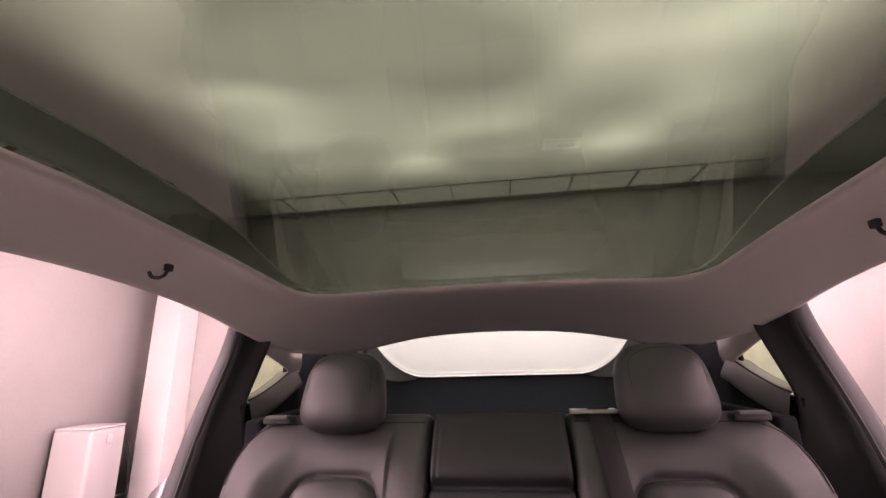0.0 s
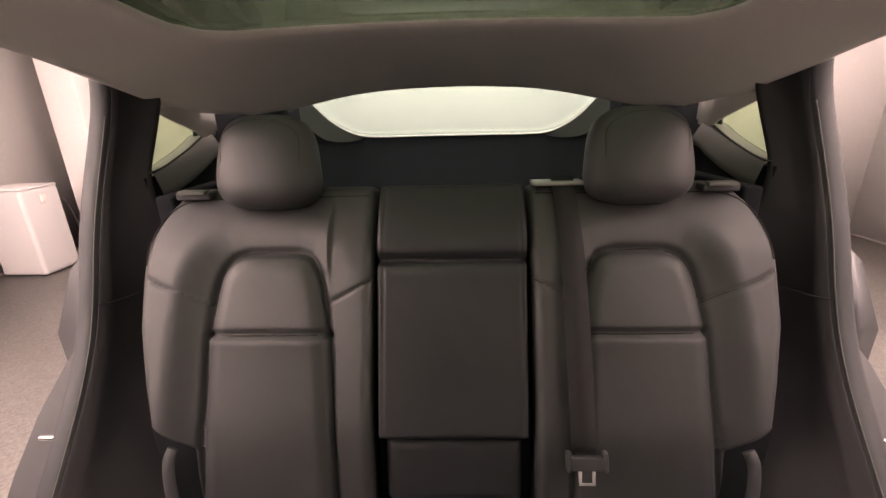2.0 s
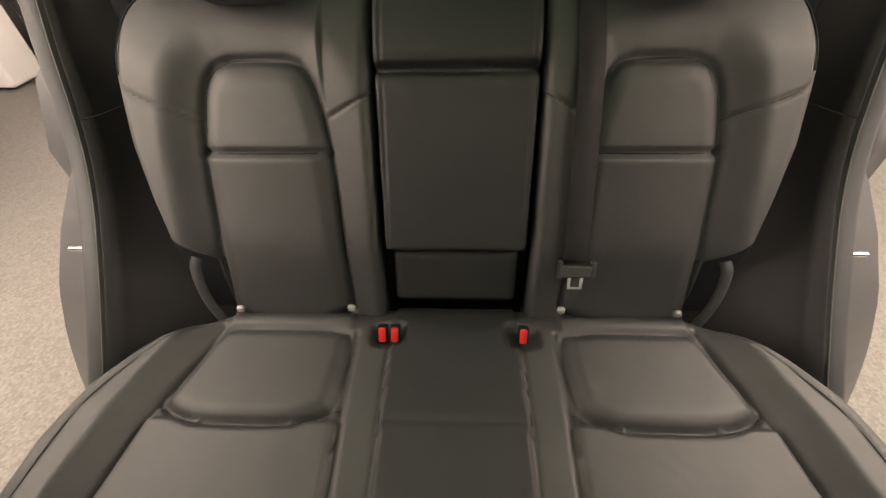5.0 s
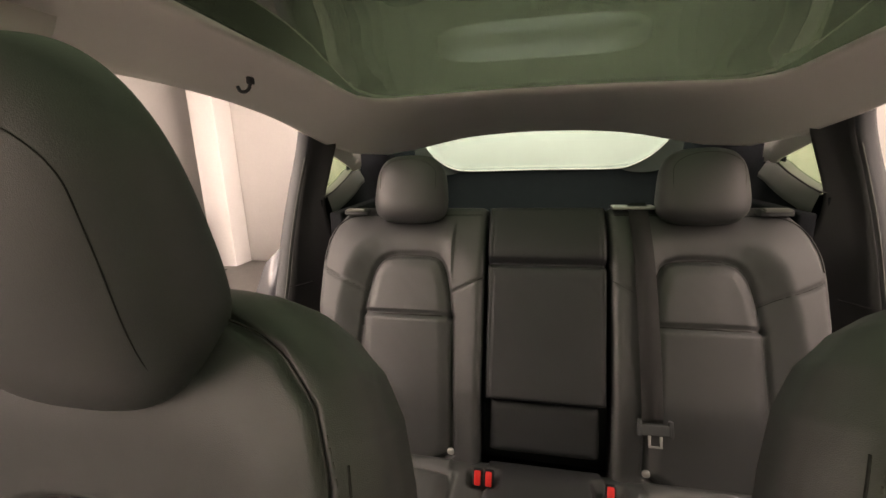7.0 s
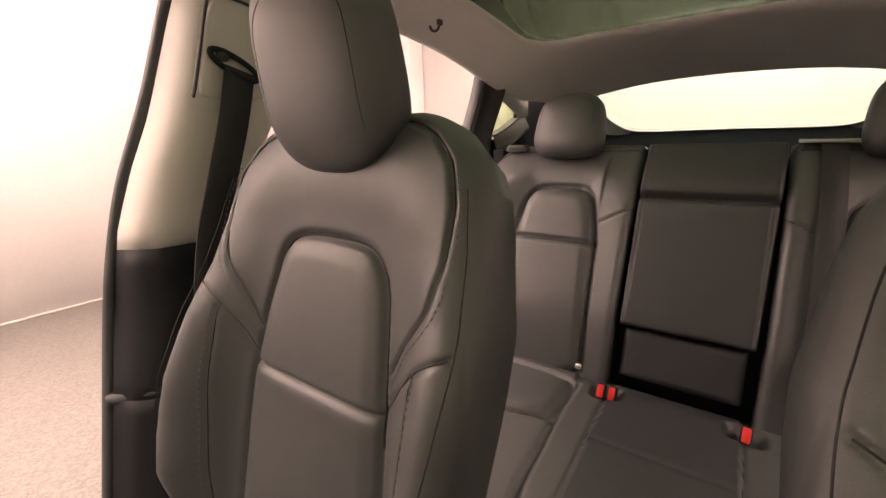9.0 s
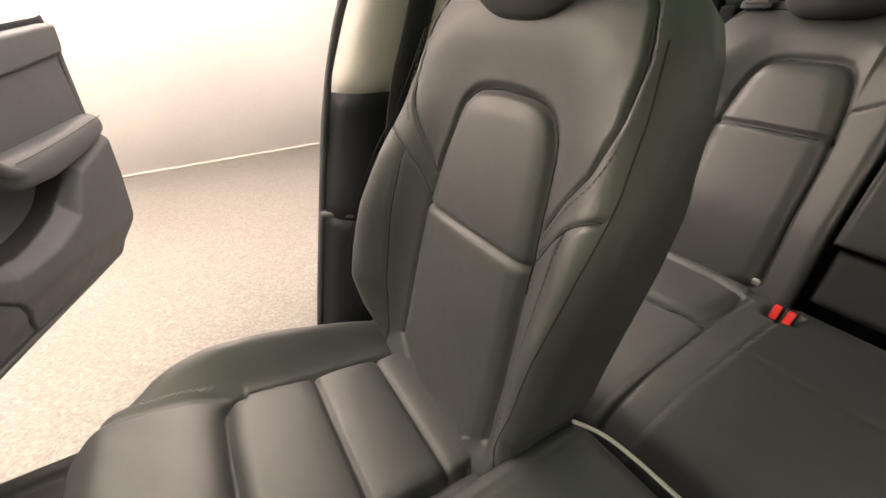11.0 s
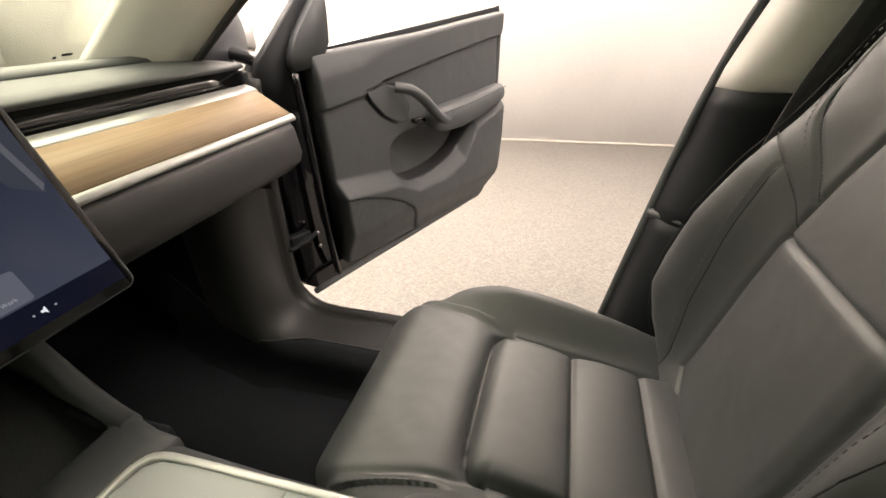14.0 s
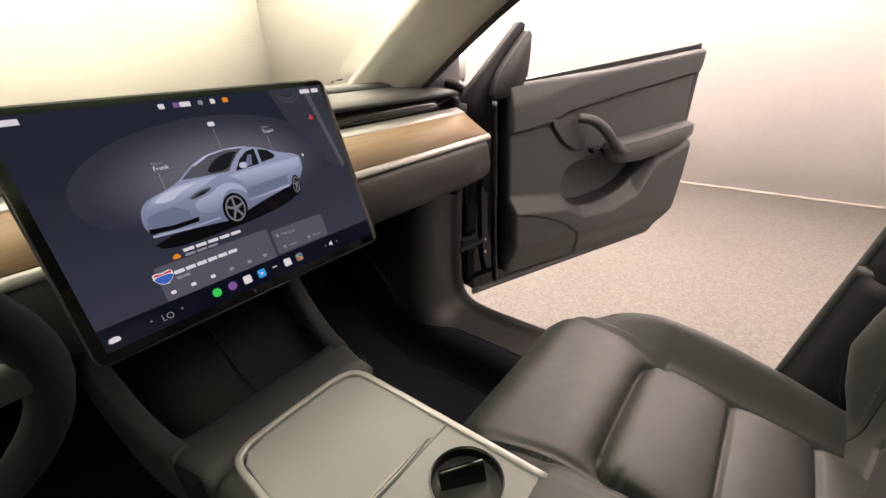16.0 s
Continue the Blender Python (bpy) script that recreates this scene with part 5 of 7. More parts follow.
def front_seat(xc, y_off, label):
    seat = thing("front_seat", label, "car seat", (xc, -0.25 + y_off, 0.25), group="front seats")
    base = profile_place([0.49, 0.54, 0.62, 0.70, 0.80, 0.925, 1.02, 1.135, 1.20, 1.25, 1.295], [-0.060, -0.045, -0.020, 0.0, 0.016, 0.034, 0.052, 0.080, 0.102, 0.126, 0.160])
    lean_in = 1 if xc < 0 else -1

    def place(a, b):
        p, n = base(a, b)
        p = p + np.array([xc, y_off, 0.0])
        p[..., 0] += lean_in * np.interp(b, [0.70, 0.85, 0.944, 1.08], [0.0, 0.012, 0.023, 0.037])
        return p, n

    def half(b):
        return float(np.interp(b, [0.49, 0.54, 0.60, 0.70, 0.80, 0.90, 1.0, 1.06, 1.10, 1.16, 1.21, 1.245, 1.27, 1.285, 1.295], [0.14, 0.20, 0.242, 0.276, 0.290, 0.280, 0.260, 0.246, 0.238, 0.230, 0.218, 0.199, 0.172, 0.142, 0.10]))

    def relief(a, b):
        x = np.abs(a)
        d_in = line_distance(a, b, F_INSET, False)
        within = inside(a, b, F_INSET)
        tall = np.interp(b, [0.54, 0.60, 0.66, 0.74, 0.90, 1.0, 1.07, 1.14, 1.29], [0.008, 0.030, 0.062, 0.086, 0.078, 0.060, 0.040, 0.026, 0.020])
        d = tall * step_up(np.where(within, 0, d_in), 0, 0.105)
        d += 0.007 * within * step_up(d_in, 0, 0.032)
        curve = b - 0.944
        d += within * 0.003 * np.exp(-np.abs(curve) / 0.07) * step_up(-curve, 0, 0.02)
        d -= groove(d_in, 0.0055, 0.008)
        d -= within * groove(np.abs(curve), 0.004, 0.007)
        for line, w, k in ((YOKE, 0.0032, 0.005), (WING, 0.004, 0.0035), (BOLSTER_LINE, 0.0028, 0.0022)):
            d -= groove(line_distance(x, b, line), w, k)
        # the seam where face and side meet
        edge = np.interp(b, [0.54, 0.60, 0.70, 0.80, 0.90, 1.0, 1.06, 1.10, 1.29], [0.235, 0.250, 0.276, 0.290, 0.280, 0.260, 0.246, 0.238, 0.2]) - x
        d -= groove(edge - 0.012, 0.003, 0.003) * step_up(1.08 - b, 0.0, 0.05)
        return d

    def top_in(a, b):
        return inside(a, b, F_INSET) & (b >= 0.944)

    def low_in(a, b):
        return inside(a, b, F_INSET) & (b < 0.944)

    def yoke(a, b):
        x = np.abs(a)
        return ~inside(a, b, F_INSET) & (b > np.interp(x, [0.0, 0.127, 0.150, 0.183], [1.15, 0.998, 1.04, 1.11])) & (x < np.interp(b, [1.085, 1.13, 1.185, 1.225, 1.252, 1.268, 1.274], [0.174, 0.183, 0.182, 0.168, 0.14, 0.095, 0.0]))

    def bolster(a, b):
        x = np.abs(a)
        return ~inside(a, b, F_INSET) & (b < np.interp(x, [0.130, 0.158, 0.192, 0.234, 0.262], [0.955, 0.998, 1.033, 1.060, 1.07]))

    def console_side(b):
        return half(b) - float(np.interp(b, [0.54, 0.60, 0.75, 0.90, 1.0, 1.06], [0.0, 0.018, 0.046, 0.030, 0.010, 0.0]))

    low_x = (lambda b: -half(b)) if xc < 0 else (lambda b: -console_side(b))
    high_x = console_side if xc < 0 else half
    back = padded("backrest", seat, place, 0.49, 1.295, low_x, high_x, 170, 260, relief, 0.044, 0.055, M_LEATHER,
                  (("face", lambda a, b: b > 0, M_LEATHER), ("insert", top_in, M_LEATHER), ("lower_insert", low_in, M_LEATHER), ("yoke", yoke, M_LEATHER), ("side_bolster", lambda a, b: bolster(a, b) & (a < 0), M_LEATHER), ("side_bolster", lambda a, b: bolster(a, b) & (a > 0), M_LEATHER)),
                  "black leather backrest with raised side bolsters", M_LEATHER)
    for line in (YOKE, WING, BOLSTER_LINE):
        seam(back, place, relief, line, (-1, 1))
    stitches(back, place, relief, [(a + 0.007, b) for a, b in BOLSTER_LINE], (-1, 1))
    stitches(back, place, relief, [(a + 0.010, b - 0.006) for a, b in YOKE[:6]], (-1, 1))
    for side, reach in ((-1, low_x), (1, high_x)):
        seam(back, place, relief, [(abs(reach(z)) - 0.014, z) for z in np.linspace(0.60, 1.20, 12)], (side,))
    seam(back, place, relief, F_INSET[3:-3:2], r=0.0015)
    # rear shell of the backrest
    rings = []
    for z in np.linspace(0.52, 1.19, 16):
        p, n = place(np.array([0.0]), np.array([max(z, 0.54)]))
        xm, y = p[0][0], p[0][1] + 0.05 - 0.02 * max(0.0, (z - 1.10) / 0.10) ** 2
        wl, wr = -low_x(max(z, 0.54)) - 0.014, high_x(max(z, 0.54)) - 0.014
        rings.append([(xm - wl, y - 0.02, z), (xm - wl * 0.96, y + 0.03, z), (xm - wl * 0.6, y + 0.055, z), (xm, y + 0.06, z), (xm + wr * 0.6, y + 0.055, z), (xm + wr * 0.96, y + 0.03, z), (xm + wr, y - 0.02, z)])
    loft("back_shell", rings, M_LEATHER_SHADED, seat, "black rear panel of the backrest")
    hx = xc + lean_in * 0.042
    headrest(hx, y_off, seat)
    for dx in (-0.06, 0.06):
        tube("headrest_post", [(hx + dx, 0.115 + y_off, 1.26), (hx + dx, 0.125 + y_off, 1.2)], 0.007, M_TRIM, seat)
    # cushion
    cbase = profile_place([-0.635, -0.605, -0.55, -0.44, -0.34, -0.20, -0.05, 0.03, 0.09], [0.50, 0.595, 0.642, 0.648, 0.632, 0.606, 0.585, 0.575, 0.570], upward=False)

    def cplace(a, b):
        p, n = cbase(a, b)
        return p + np.array([xc, y_off, 0.0]), n

    frame_line = chaikin([(0.158, -0.34), (0.150, -0.36), (0.12, -0.368), (0.0, -0.370), (-0.12, -0.368), (-0.150, -0.36), (-0.158, -0.34), (-0.152, -0.1), (-0.145, 0.05), (0.145, 0.05), (0.152, -0.1)], times=1)

    def chalf(b):
        return float(np.interp(b, [-0.635, -0.62, -0.595, -0.55, -0.47, -0.3, -0.1, 0.03, 0.09], [0.165, 0.195, 0.216, 0.236, 0.260, 0.276, 0.268, 0.250, 0.22]))

    def crelief(a, b):
        x = np.abs(a)
        d_in = line_distance(a, b, frame_line, True)
        within = inside(a, b, frame_line)
        d = 0.004 * within * step_up(d_in, 0, 0.03)
        bol = x - np.interp(b, [-0.62, -0.54, -0.45, -0.36, 0.03], [0.222, 0.203, 0.183, 0.165, 0.15])
        d += 0.066 * step_up(bol, 0, 0.085) * step_up(b, -0.61, -0.36) * (1 - 0.45 * step_up(b, -0.25, 0.02))
        d += 0.010 * (~within) * (bol < 0.02) * step_up(-0.36 - b, 0, 0.06)
        d -= groove(d_in, 0.006, 0.012) + groove(d_in, 0.016, 0.010) * (b < -0.33)
        for lo, hi in ((-0.372, -0.212), (-0.212, -0.085), (-0.085, 0.05)):
            u = np.clip((b - lo) / (hi - lo), 0, 1)
            d += within * 0.013 * np.sqrt(4 * u * (1 - u))
        for yb in (-0.212, -0.085):
            d -= within * groove(np.abs(b - yb), 0.004, 0.006)
        d -= groove(np.abs(bol - 0.004), 0.008, 0.005) * step_up(-0.33 - b, 0, 0.06) * step_up(b, -0.61, -0.56)
        return d

    def bol_test(a, b):
        return np.abs(a) > np.interp(b, [-0.62, -0.54, -0.45, -0.36, 0.03], [0.226, 0.207, 0.187, 0.169, 0.154])

    pad = padded("seat_cushion", seat, cplace, -0.635, 0.09, lambda b: -chalf(b), chalf, 160, 220, crelief, 0.046, 0.13, M_LEATHER,
           (("front_pleat", lambda a, b: inside(a, b, frame_line) & (b < -0.212), M_LEATHER), ("middle_pleat", lambda a, b: inside(a, b, frame_line) & (b >= -0.212) & (b < -0.085), M_LEATHER), ("rear_pleat", lambda a, b: inside(a, b, frame_line) & (b >= -0.085), M_LEATHER),
            ("cushion_bolster", lambda a, b: bol_test(a, b) & (a < 0), M_LEATHER), ("cushion_bolster", lambda a, b: bol_test(a, b) & (a > 0), M_LEATHER)),
           "black leather seat cushion with three pleats", M_LEATHER)
    for yb in (-0.212, -0.085):
        seam(pad, cplace, crelief, [(-0.14, yb), (0.0, yb), (0.14, yb)], r=0.0014)
    box("seat_base", xc - 0.235, xc + 0.235, -0.48 + y_off, 0.05 + y_off, 0.30, 0.52, M_TRIM, seat, 0.03, "black plastic seat base")
    for dx in (-0.2, 0.2):
        box("seat_rail", xc + dx - 0.02, xc + dx + 0.02, -0.5 + y_off, 0.1 + y_off, 0.21, 0.31, M_TRIM, seat, 0.006)
    return seat


front_seat(-0.396, 0.0, "black leather front passenger seat with high bolsters")
front_seat(0.396, 0.06, "black leather driver seat with high bolsters")


# ---- dashboard ----
dash = thing("dashboard", "black dashboard with a long wood strip and a full-width vent", "dashboard", (0, -1.1, 0.9))


def across(name, profile, x0, x1, material, label="", bow=0.0, n=17):
    rings = []
    for i in range(n):
        x = x0 + (x1 - x0) * i / (n - 1)
        k = bow * (1 - (x / 0.76) ** 2)
        rings.append([(x, y - k, z) for y, z in profile])
    return loft(name, rings, material, dash, label)


across("top_pad", [(-1.00, 1.128), (-0.985, 1.134), (-0.99, 1.141), (-1.05, 1.147), (-1.30, 1.158), (-1.46, 1.125), (-1.46, 1.05), (-1.05, 1.05), (-1.02, 1.115)], -0.745, 0.745, M_TRIM_SOFT, "soft black dashboard top", 0.02)
across("rear_ridge", [(-1.17, 1.150), (-1.175, 1.160), (-1.20, 1.166), (-1.34, 1.162), (-1.36, 1.13), (-1.2, 1.12)], -0.735, 0.735, M_TRIM_SOFT, "raised rear ridge of the dashboard top", 0.03)
across("vent_slot", [(-0.99, 1.09), (-1.0, 1.13), (-1.06, 1.13), (-1.06, 1.08)], -0.735, 0.735, M_GLOSS, "long black air vent slot", 0.015)
across("vent_trim", [(-0.955, 1.0855), (-0.957, 1.0885), (-0.984, 1.0985), (-0.990, 1.096), (-0.99, 1.08), (-0.96, 1.075)], -0.735, 0.735, M_SILVER, "satin silver strip under the vent", 0.012)
across("wood_strip", [(-0.880, 1.036), (-0.879, 1.039), (-0.953, 1.0865), (-0.957, 1.085), (-0.957, 1.07), (-0.90, 1.03)], -0.728, 0.728, M_WOOD, "open-pore light brown wood strip", 0.01)
across("chrome_edge", [(-0.872, 1.022), (-0.8705, 1.028), (-0.878, 1.0365), (-0.884, 1.036), (-0.89, 1.02)], -0.735, 0.735, M_SILVER, "thin silver edge under the wood", 0.01)
across("lower_panel", [(-0.876, 1.022), (-0.866, 1.01), (-0.858, 0.955), (-0.866, 0.932), (-0.90, 0.905), (-1.02, 0.86), (-1.10, 0.84), (-1.15, 1.0)], -0.715, 0.715, M_PANEL, "black lower dashboard panel", 0.01)
for sx in (-1, 1):
    box("end_cap", sx * 0.745 - 0.012, sx * 0.745 + 0.012, -1.32, -0.985, 0.84, 1.125, M_TRIM, dash, 0.008)

# steering wheel and column
wheel = thing("steering_wheel", "black leather three-spoke steering wheel", "steering wheel", (0.385, -0.66, 0.98))
mw = pose(0.418, -0.67, 1.035, 68)
ring = [Vector((0.182 * math.cos(a), 0.178 * math.sin(a), 0)) for a in np.linspace(0, 2 * math.pi, 49)]
sweep("rim", ring, disc(0.0165, 10), (0, 0, 1), M_TRIM, wheel, m=mw, smooth_path=False)
cushion_block("hub", (0, 0, -0.01), (0.075, 0.06, 0.03), wheel, M_TRIM_SOFT, 0.6, 0.6, rings=14, segs=24).matrix_local = wheel.matrix_world.inverted() @ mw @ Matrix.Translation((0, 0, 0)) @ Matrix.Translation(wheel.location)
for a in (0, 180, 270):
    box("spoke", 0.05, 0.175, -0.017, 0.017, -0.012, 0.002, M_TRIM_SOFT, wheel, 0.005, m=mw @ pose(0, 0, 0, 0, 0, a))
tube("column", [(0.415, -0.71, 1.02), (0.41, -0.98, 0.92)], 0.045, M_TRIM, wheel)



# ---- touchscreen ----
screen = thing("touchscreen", "large lit landscape touchscreen showing a parked blue-grey car", "touchscreen", (0, -0.80, 1.09))
MS = pose(0.008, -0.783, 1.0905, 90 - 19.3, 0, 180)
# local x to the right as seen from the cabin, y up the panel, z towards the cabin
plate("housing", round_rect(-0.195, 0.186, -0.131, 0.125, 0.012, 6), 0.014, M_TRIM, screen, "thin dark housing", m=MS @ Matrix.Translation((0, 0, -0.016)), bevel=0.004)
plate("edge_band", round_rect(-0.1958, 0.1868, -0.1318, 0.1258, 0.0125, 6), 0.003, M_TRIM_SOFT, screen, "thin grey edge band", m=MS @ Matrix.Translation((0, 0, -0.005)))
plate("cover_glass", round_rect(-0.194, 0.185, -0.130, 0.124, 0.011, 6), 0.002, M_GLOSS, screen, "glossy black screen border", m=MS @ Matrix.Translation((0, 0, -0.002)), bevel=0.0008)
tube("mount", [(0, -0.81, 1.06), (0, -0.95, 1.03)], 0.035, M_TRIM, screen)


def lit(name, colour, strength=1.0, low=None):
    """What a lit pixel area gives off; low: the colour at the bottom of the panel, for a gradient."""
    m = bpy.data.materials.new(name)
    m.use_nodes = True
    nt = m.node_tree
    b = nt.nodes["Principled BSDF"]
    b.inputs["Base Color"].default_value = (0.005, 0.005, 0.006, 1)
    b.inputs["Roughness"].default_value = 0.10
    b.inputs["Specular IOR Level"].default_value = 0.12
    b.inputs["Emission Color"].default_value = (*colour, 1)
    b.inputs["Emission Strength"].default_value = strength
    if low:
        co = nt.nodes.new("ShaderNodeTexCoord")
        sep = nt.nodes.new("ShaderNodeSeparateXYZ")
        nt.links.new(co.outputs["Generated"], sep.inputs[0])
        ramp = nt.nodes.new("ShaderNodeValToRGB")
        el = ramp.color_ramp.elements
        el[0].position, el[0].color = 0.05, (*low, 1)
        el[1].position, el[1].color = 0.75, (*colour, 1)
        nt.links.new(sep.outputs["Z"], ramp.inputs[0])
        nt.links.new(ramp.outputs[0], b.inputs["Emission Color"])
    return m


K = 0.75


def halo(name, core, rim):
    """A lit patch that fades from its middle outwards."""
    m = lit(name, core, 0.75)
    nt = m.node_tree
    co = nt.nodes.new("ShaderNodeTexCoord")
    mp = nt.nodes.new("ShaderNodeMapping")
    mp.inputs["Location"].default_value = (-1, -1, -1)
    mp.inputs["Scale"].default_value = (2, 2, 2)
    nt.links.new(co.outputs["Generated"], mp.inputs[0])
    sep = nt.nodes.new("ShaderNodeSeparateXYZ")
    nt.links.new(mp.outputs[0], sep.inputs[0])
    flat = nt.nodes.new("ShaderNodeCombineXYZ")
    nt.links.new(sep.outputs["X"], flat.inputs["X"])
    nt.links.new(sep.outputs["Z"], flat.inputs["Z"])
    size = nt.nodes.new("ShaderNodeVectorMath")
    size.operation = "LENGTH"
    nt.links.new(flat.outputs[0], size.inputs[0])
    ramp = nt.nodes.new("ShaderNodeValToRGB")
    ramp.color_ramp.interpolation = "EASE"
    el = ramp.color_ramp.elements
    el[0].position, el[0].color = 0.25, (*core, 1)
    el[1].position, el[1].color = 0.98, (*rim, 1)
    nt.links.new(size.outputs["Value"], ramp.inputs[0])
    nt.links.new(ramp.outputs[0], nt.nodes["Principled BSDF"].inputs["Emission Color"])
    return m


L_BACK = lit("screen_back", (0.016, 0.021, 0.039), K, (0.048, 0.054, 0.080))
L_BAR = lit("task_bar", (0.003, 0.004, 0.013), K)
L_CARD = lit("card", (0.105, 0.112, 0.140), K)
L_MAP = lit("map_corner", (0.040, 0.045, 0.060), K)
L_MAP2 = lit("map_road", (0.10, 0.105, 0.12), K)
L_TEXT = lit("white_text", (0.85, 0.87, 0.9), K)
L_GREY = lit("grey_text", (0.33, 0.34, 0.37), K)
L_BODY = lit("drawn_car_paint", (0.34, 0.40, 0.56), K, (0.17, 0.21, 0.31))
L_BODY4 = lit("drawn_car_bright", (0.46, 0.53, 0.70), K, (0.25, 0.30, 0.42))
L_BODY2 = lit("drawn_car_side", (0.17, 0.21, 0.31), K)
L_BODY3 = lit("drawn_car_light", (0.62, 0.69, 0.84), K)
L_WIN = lit("drawn_car_window", (0.012, 0.013, 0.018), K)
L_WIN2 = lit("drawn_car_windshield", (0.10, 0.11, 0.13), K)
L_BLACK = lit("drawn_black", (0.003, 0.003, 0.004), K)
L_RIM = lit("drawn_rim", (0.22, 0.24, 0.27), K)
L_ORANGE = lit("orange_sign", (0.9, 0.32, 0.02), K)
L_REDS = lit("red_sign", (0.75, 0.06, 0.08), K)
L_BLUES = lit("blue_sign", (0.05, 0.16, 0.62), K)
L_GREEN = lit("green_icon", (0.02, 0.75, 0.12), K)
L_PURPLE = lit("purple_icon", (0.25, 0.12, 0.36), K)
L_SKY = lit("sky_blue_icon", (0.03, 0.42, 0.9), K)
SHIFT = 0.0055


def shape(name, outline, level, material, parent=None, label=""):
    """A flat lit shape on the panel, a hair above the one beneath."""
    return plate(name, [(x + SHIFT, y) for x, y in outline], 0.00005, material, parent or screen, label, m=MS @ Matrix.Translation((0, 0, 0.0003 + 0.00016 * level)), smooth=False)


def ellipse(cx, cy, rx, ry, n=28, turn=0.0):
    out = []
    for i in range(n):
        a = 2 * math.pi * i / n
        x, y = rx * math.cos(a), ry * math.sin(a)
        out.append((cx + x * math.cos(turn) - y * math.sin(turn), cy + x * math.sin(turn) + y * math.cos(turn)))
    return out


def words(text, x, y, size, level, material, name="writing"):
    cu = bpy.data.curves.new(name, "FONT")
    cu.body, cu.size, cu.align_x = text, size, "LEFT"
    tmp = bpy.data.objects.new(name, cu)
    scene.collection.objects.link(tmp)
    mesh = bpy.data.meshes.new_from_object(tmp.evaluated_get(bpy.context.evaluated_depsgraph_get()))
    bpy.data.objects.remove(tmp)
    mesh.transform(MS @ Matrix.Translation((x + SHIFT, y, 0.0004 + 0.00016 * level)))
    return put(name, mesh, material, screen, smooth=False)


display = shape("display", round_rect(-0.1895, 0.1715, -0.119, 0.1165, 0.004, 3), 0, L_BACK, label="dark blue lit picture")
shape("glow", ellipse(-0.012, 0.028, 0.150, 0.066, 48), 1, halo("screen_halo", (0.15, 0.16, 0.19), (0.034, 0.039, 0.062)), display)
shape("map_corner", [(0.085, 0.1165), (0.1715, 0.1165), (0.1715, 0.010), (0.163, -0.008), (0.140, 0.006), (0.118, 0.05), (0.098, 0.075)], 2, L_MAP, display)
shape("map_road", [(0.138, 0.1165), (0.146, 0.1165), (0.166, 0.0), (0.161, -0.006)], 3, L_MAP2, display)
for r in (0.014, 0.019):
    ring = ellipse(0.112, 0.114, r, r * 0.8, 24)
    low = [p for p in ring if p[1] < 0.1155]
    for p, q in zip(low[:-1], low[1:]):
        if abs(p[0] - q[0]) < 0.01:
            shape("map_line", [p, q, (q[0], q[1] - 0.0012), (p[0], p[1] - 0.0012)], 4, L_MAP2, display)
shape("ground_shade", chaikin([(-0.114, -0.030), (-0.1021, -0.0419), (-0.0502, -0.0423), (0.0264, -0.0378), (0.0714, -0.0276), (0.085, -0.012), (0.06, -0.008), (-0.02, -0.02)], times=1), 7, L_BLACK, display)
body = shape("drawn_car", chaikin([(-0.113, -0.0005), (-0.104, 0.0145), (-0.078, 0.0212), (-0.063, 0.027), (-0.045, 0.041), (-0.0246, 0.0502), (0.000, 0.0530), (0.0215, 0.0520), (0.0450, 0.0462), (0.066, 0.036), (0.0948, 0.0275), (0.096, 0.018), (0.0925, 0.004), (0.0787, -0.0085), (0.0006, -0.0240), (-0.0131, -0.0325), (-0.0403, -0.0300), (-0.0897, -0.0258), (-0.1126, -0.0198)], times=2), 8, L_BODY, display, "small blue-grey car drawn on the screen")
shape("drawn_side", [(-0.0074, 0.0205), (0.0023, 0.0218), (0.0362, 0.0234), (0.0937, 0.0241), (0.0906, 0.0112), (0.0672, 0.0043), (0.0108, 0.0005), (0.0051, 0.0109)], 9, L_BODY4, display)
shape("drawn_side_shade", [(0.0081, 0.0002), (0.0672, 0.0043), (0.0639, -0.0074), (0.0053, -0.0125)], 10, L_BODY2, display)
shape("drawn_sill", [(0.0049, -0.0134), (0.065, -0.0090), (0.0651, -0.0118), (0.0048, -0.0160)], 10, L_BODY4, display)
shape("drawn_hood_light", chaikin([(-0.1052, 0.0034), (-0.0972, 0.0142), (-0.0806, 0.0200), (-0.0612, 0.0238), (-0.0178, 0.0243), (-0.0287, 0.0203), (-0.0545, 0.0105), (-0.0783, 0.0021), (-0.0962, 0.0006)], times=1), 9, L_BODY4, display)
shape("drawn_hood_gleam", chaikin([(-0.0972, 0.0100), (-0.0850, 0.0170), (-0.0640, 0.0215), (-0.0420, 0.0222), (-0.0620, 0.0165), (-0.0800, 0.0075)], times=1), 10, L_BODY3, display)
shape("drawn_wing", chaikin([(-0.0573, 0.0010), (-0.0354, 0.0050), (-0.0233, 0.0124), (-0.0093, 0.0130), (0.0035, 0.0056), (0.0070, -0.0072), (0.0004, -0.0002), (-0.0118, 0.0055), (-0.0232, -0.0005), (-0.0315, -0.0149), (-0.0422, -0.0175), (-0.0572, -0.0116)], times=1), 10, L_BODY4, display)
shape("drawn_roof_light", [(-0.0441, 0.0402), (-0.0232, 0.0494), (0.0008, 0.0522), (0.0247, 0.0513), (0.0222, 0.0500), (0.0005, 0.0512), (-0.0211, 0.0484), (-0.0400, 0.0400)], 11, L_BODY3, display)
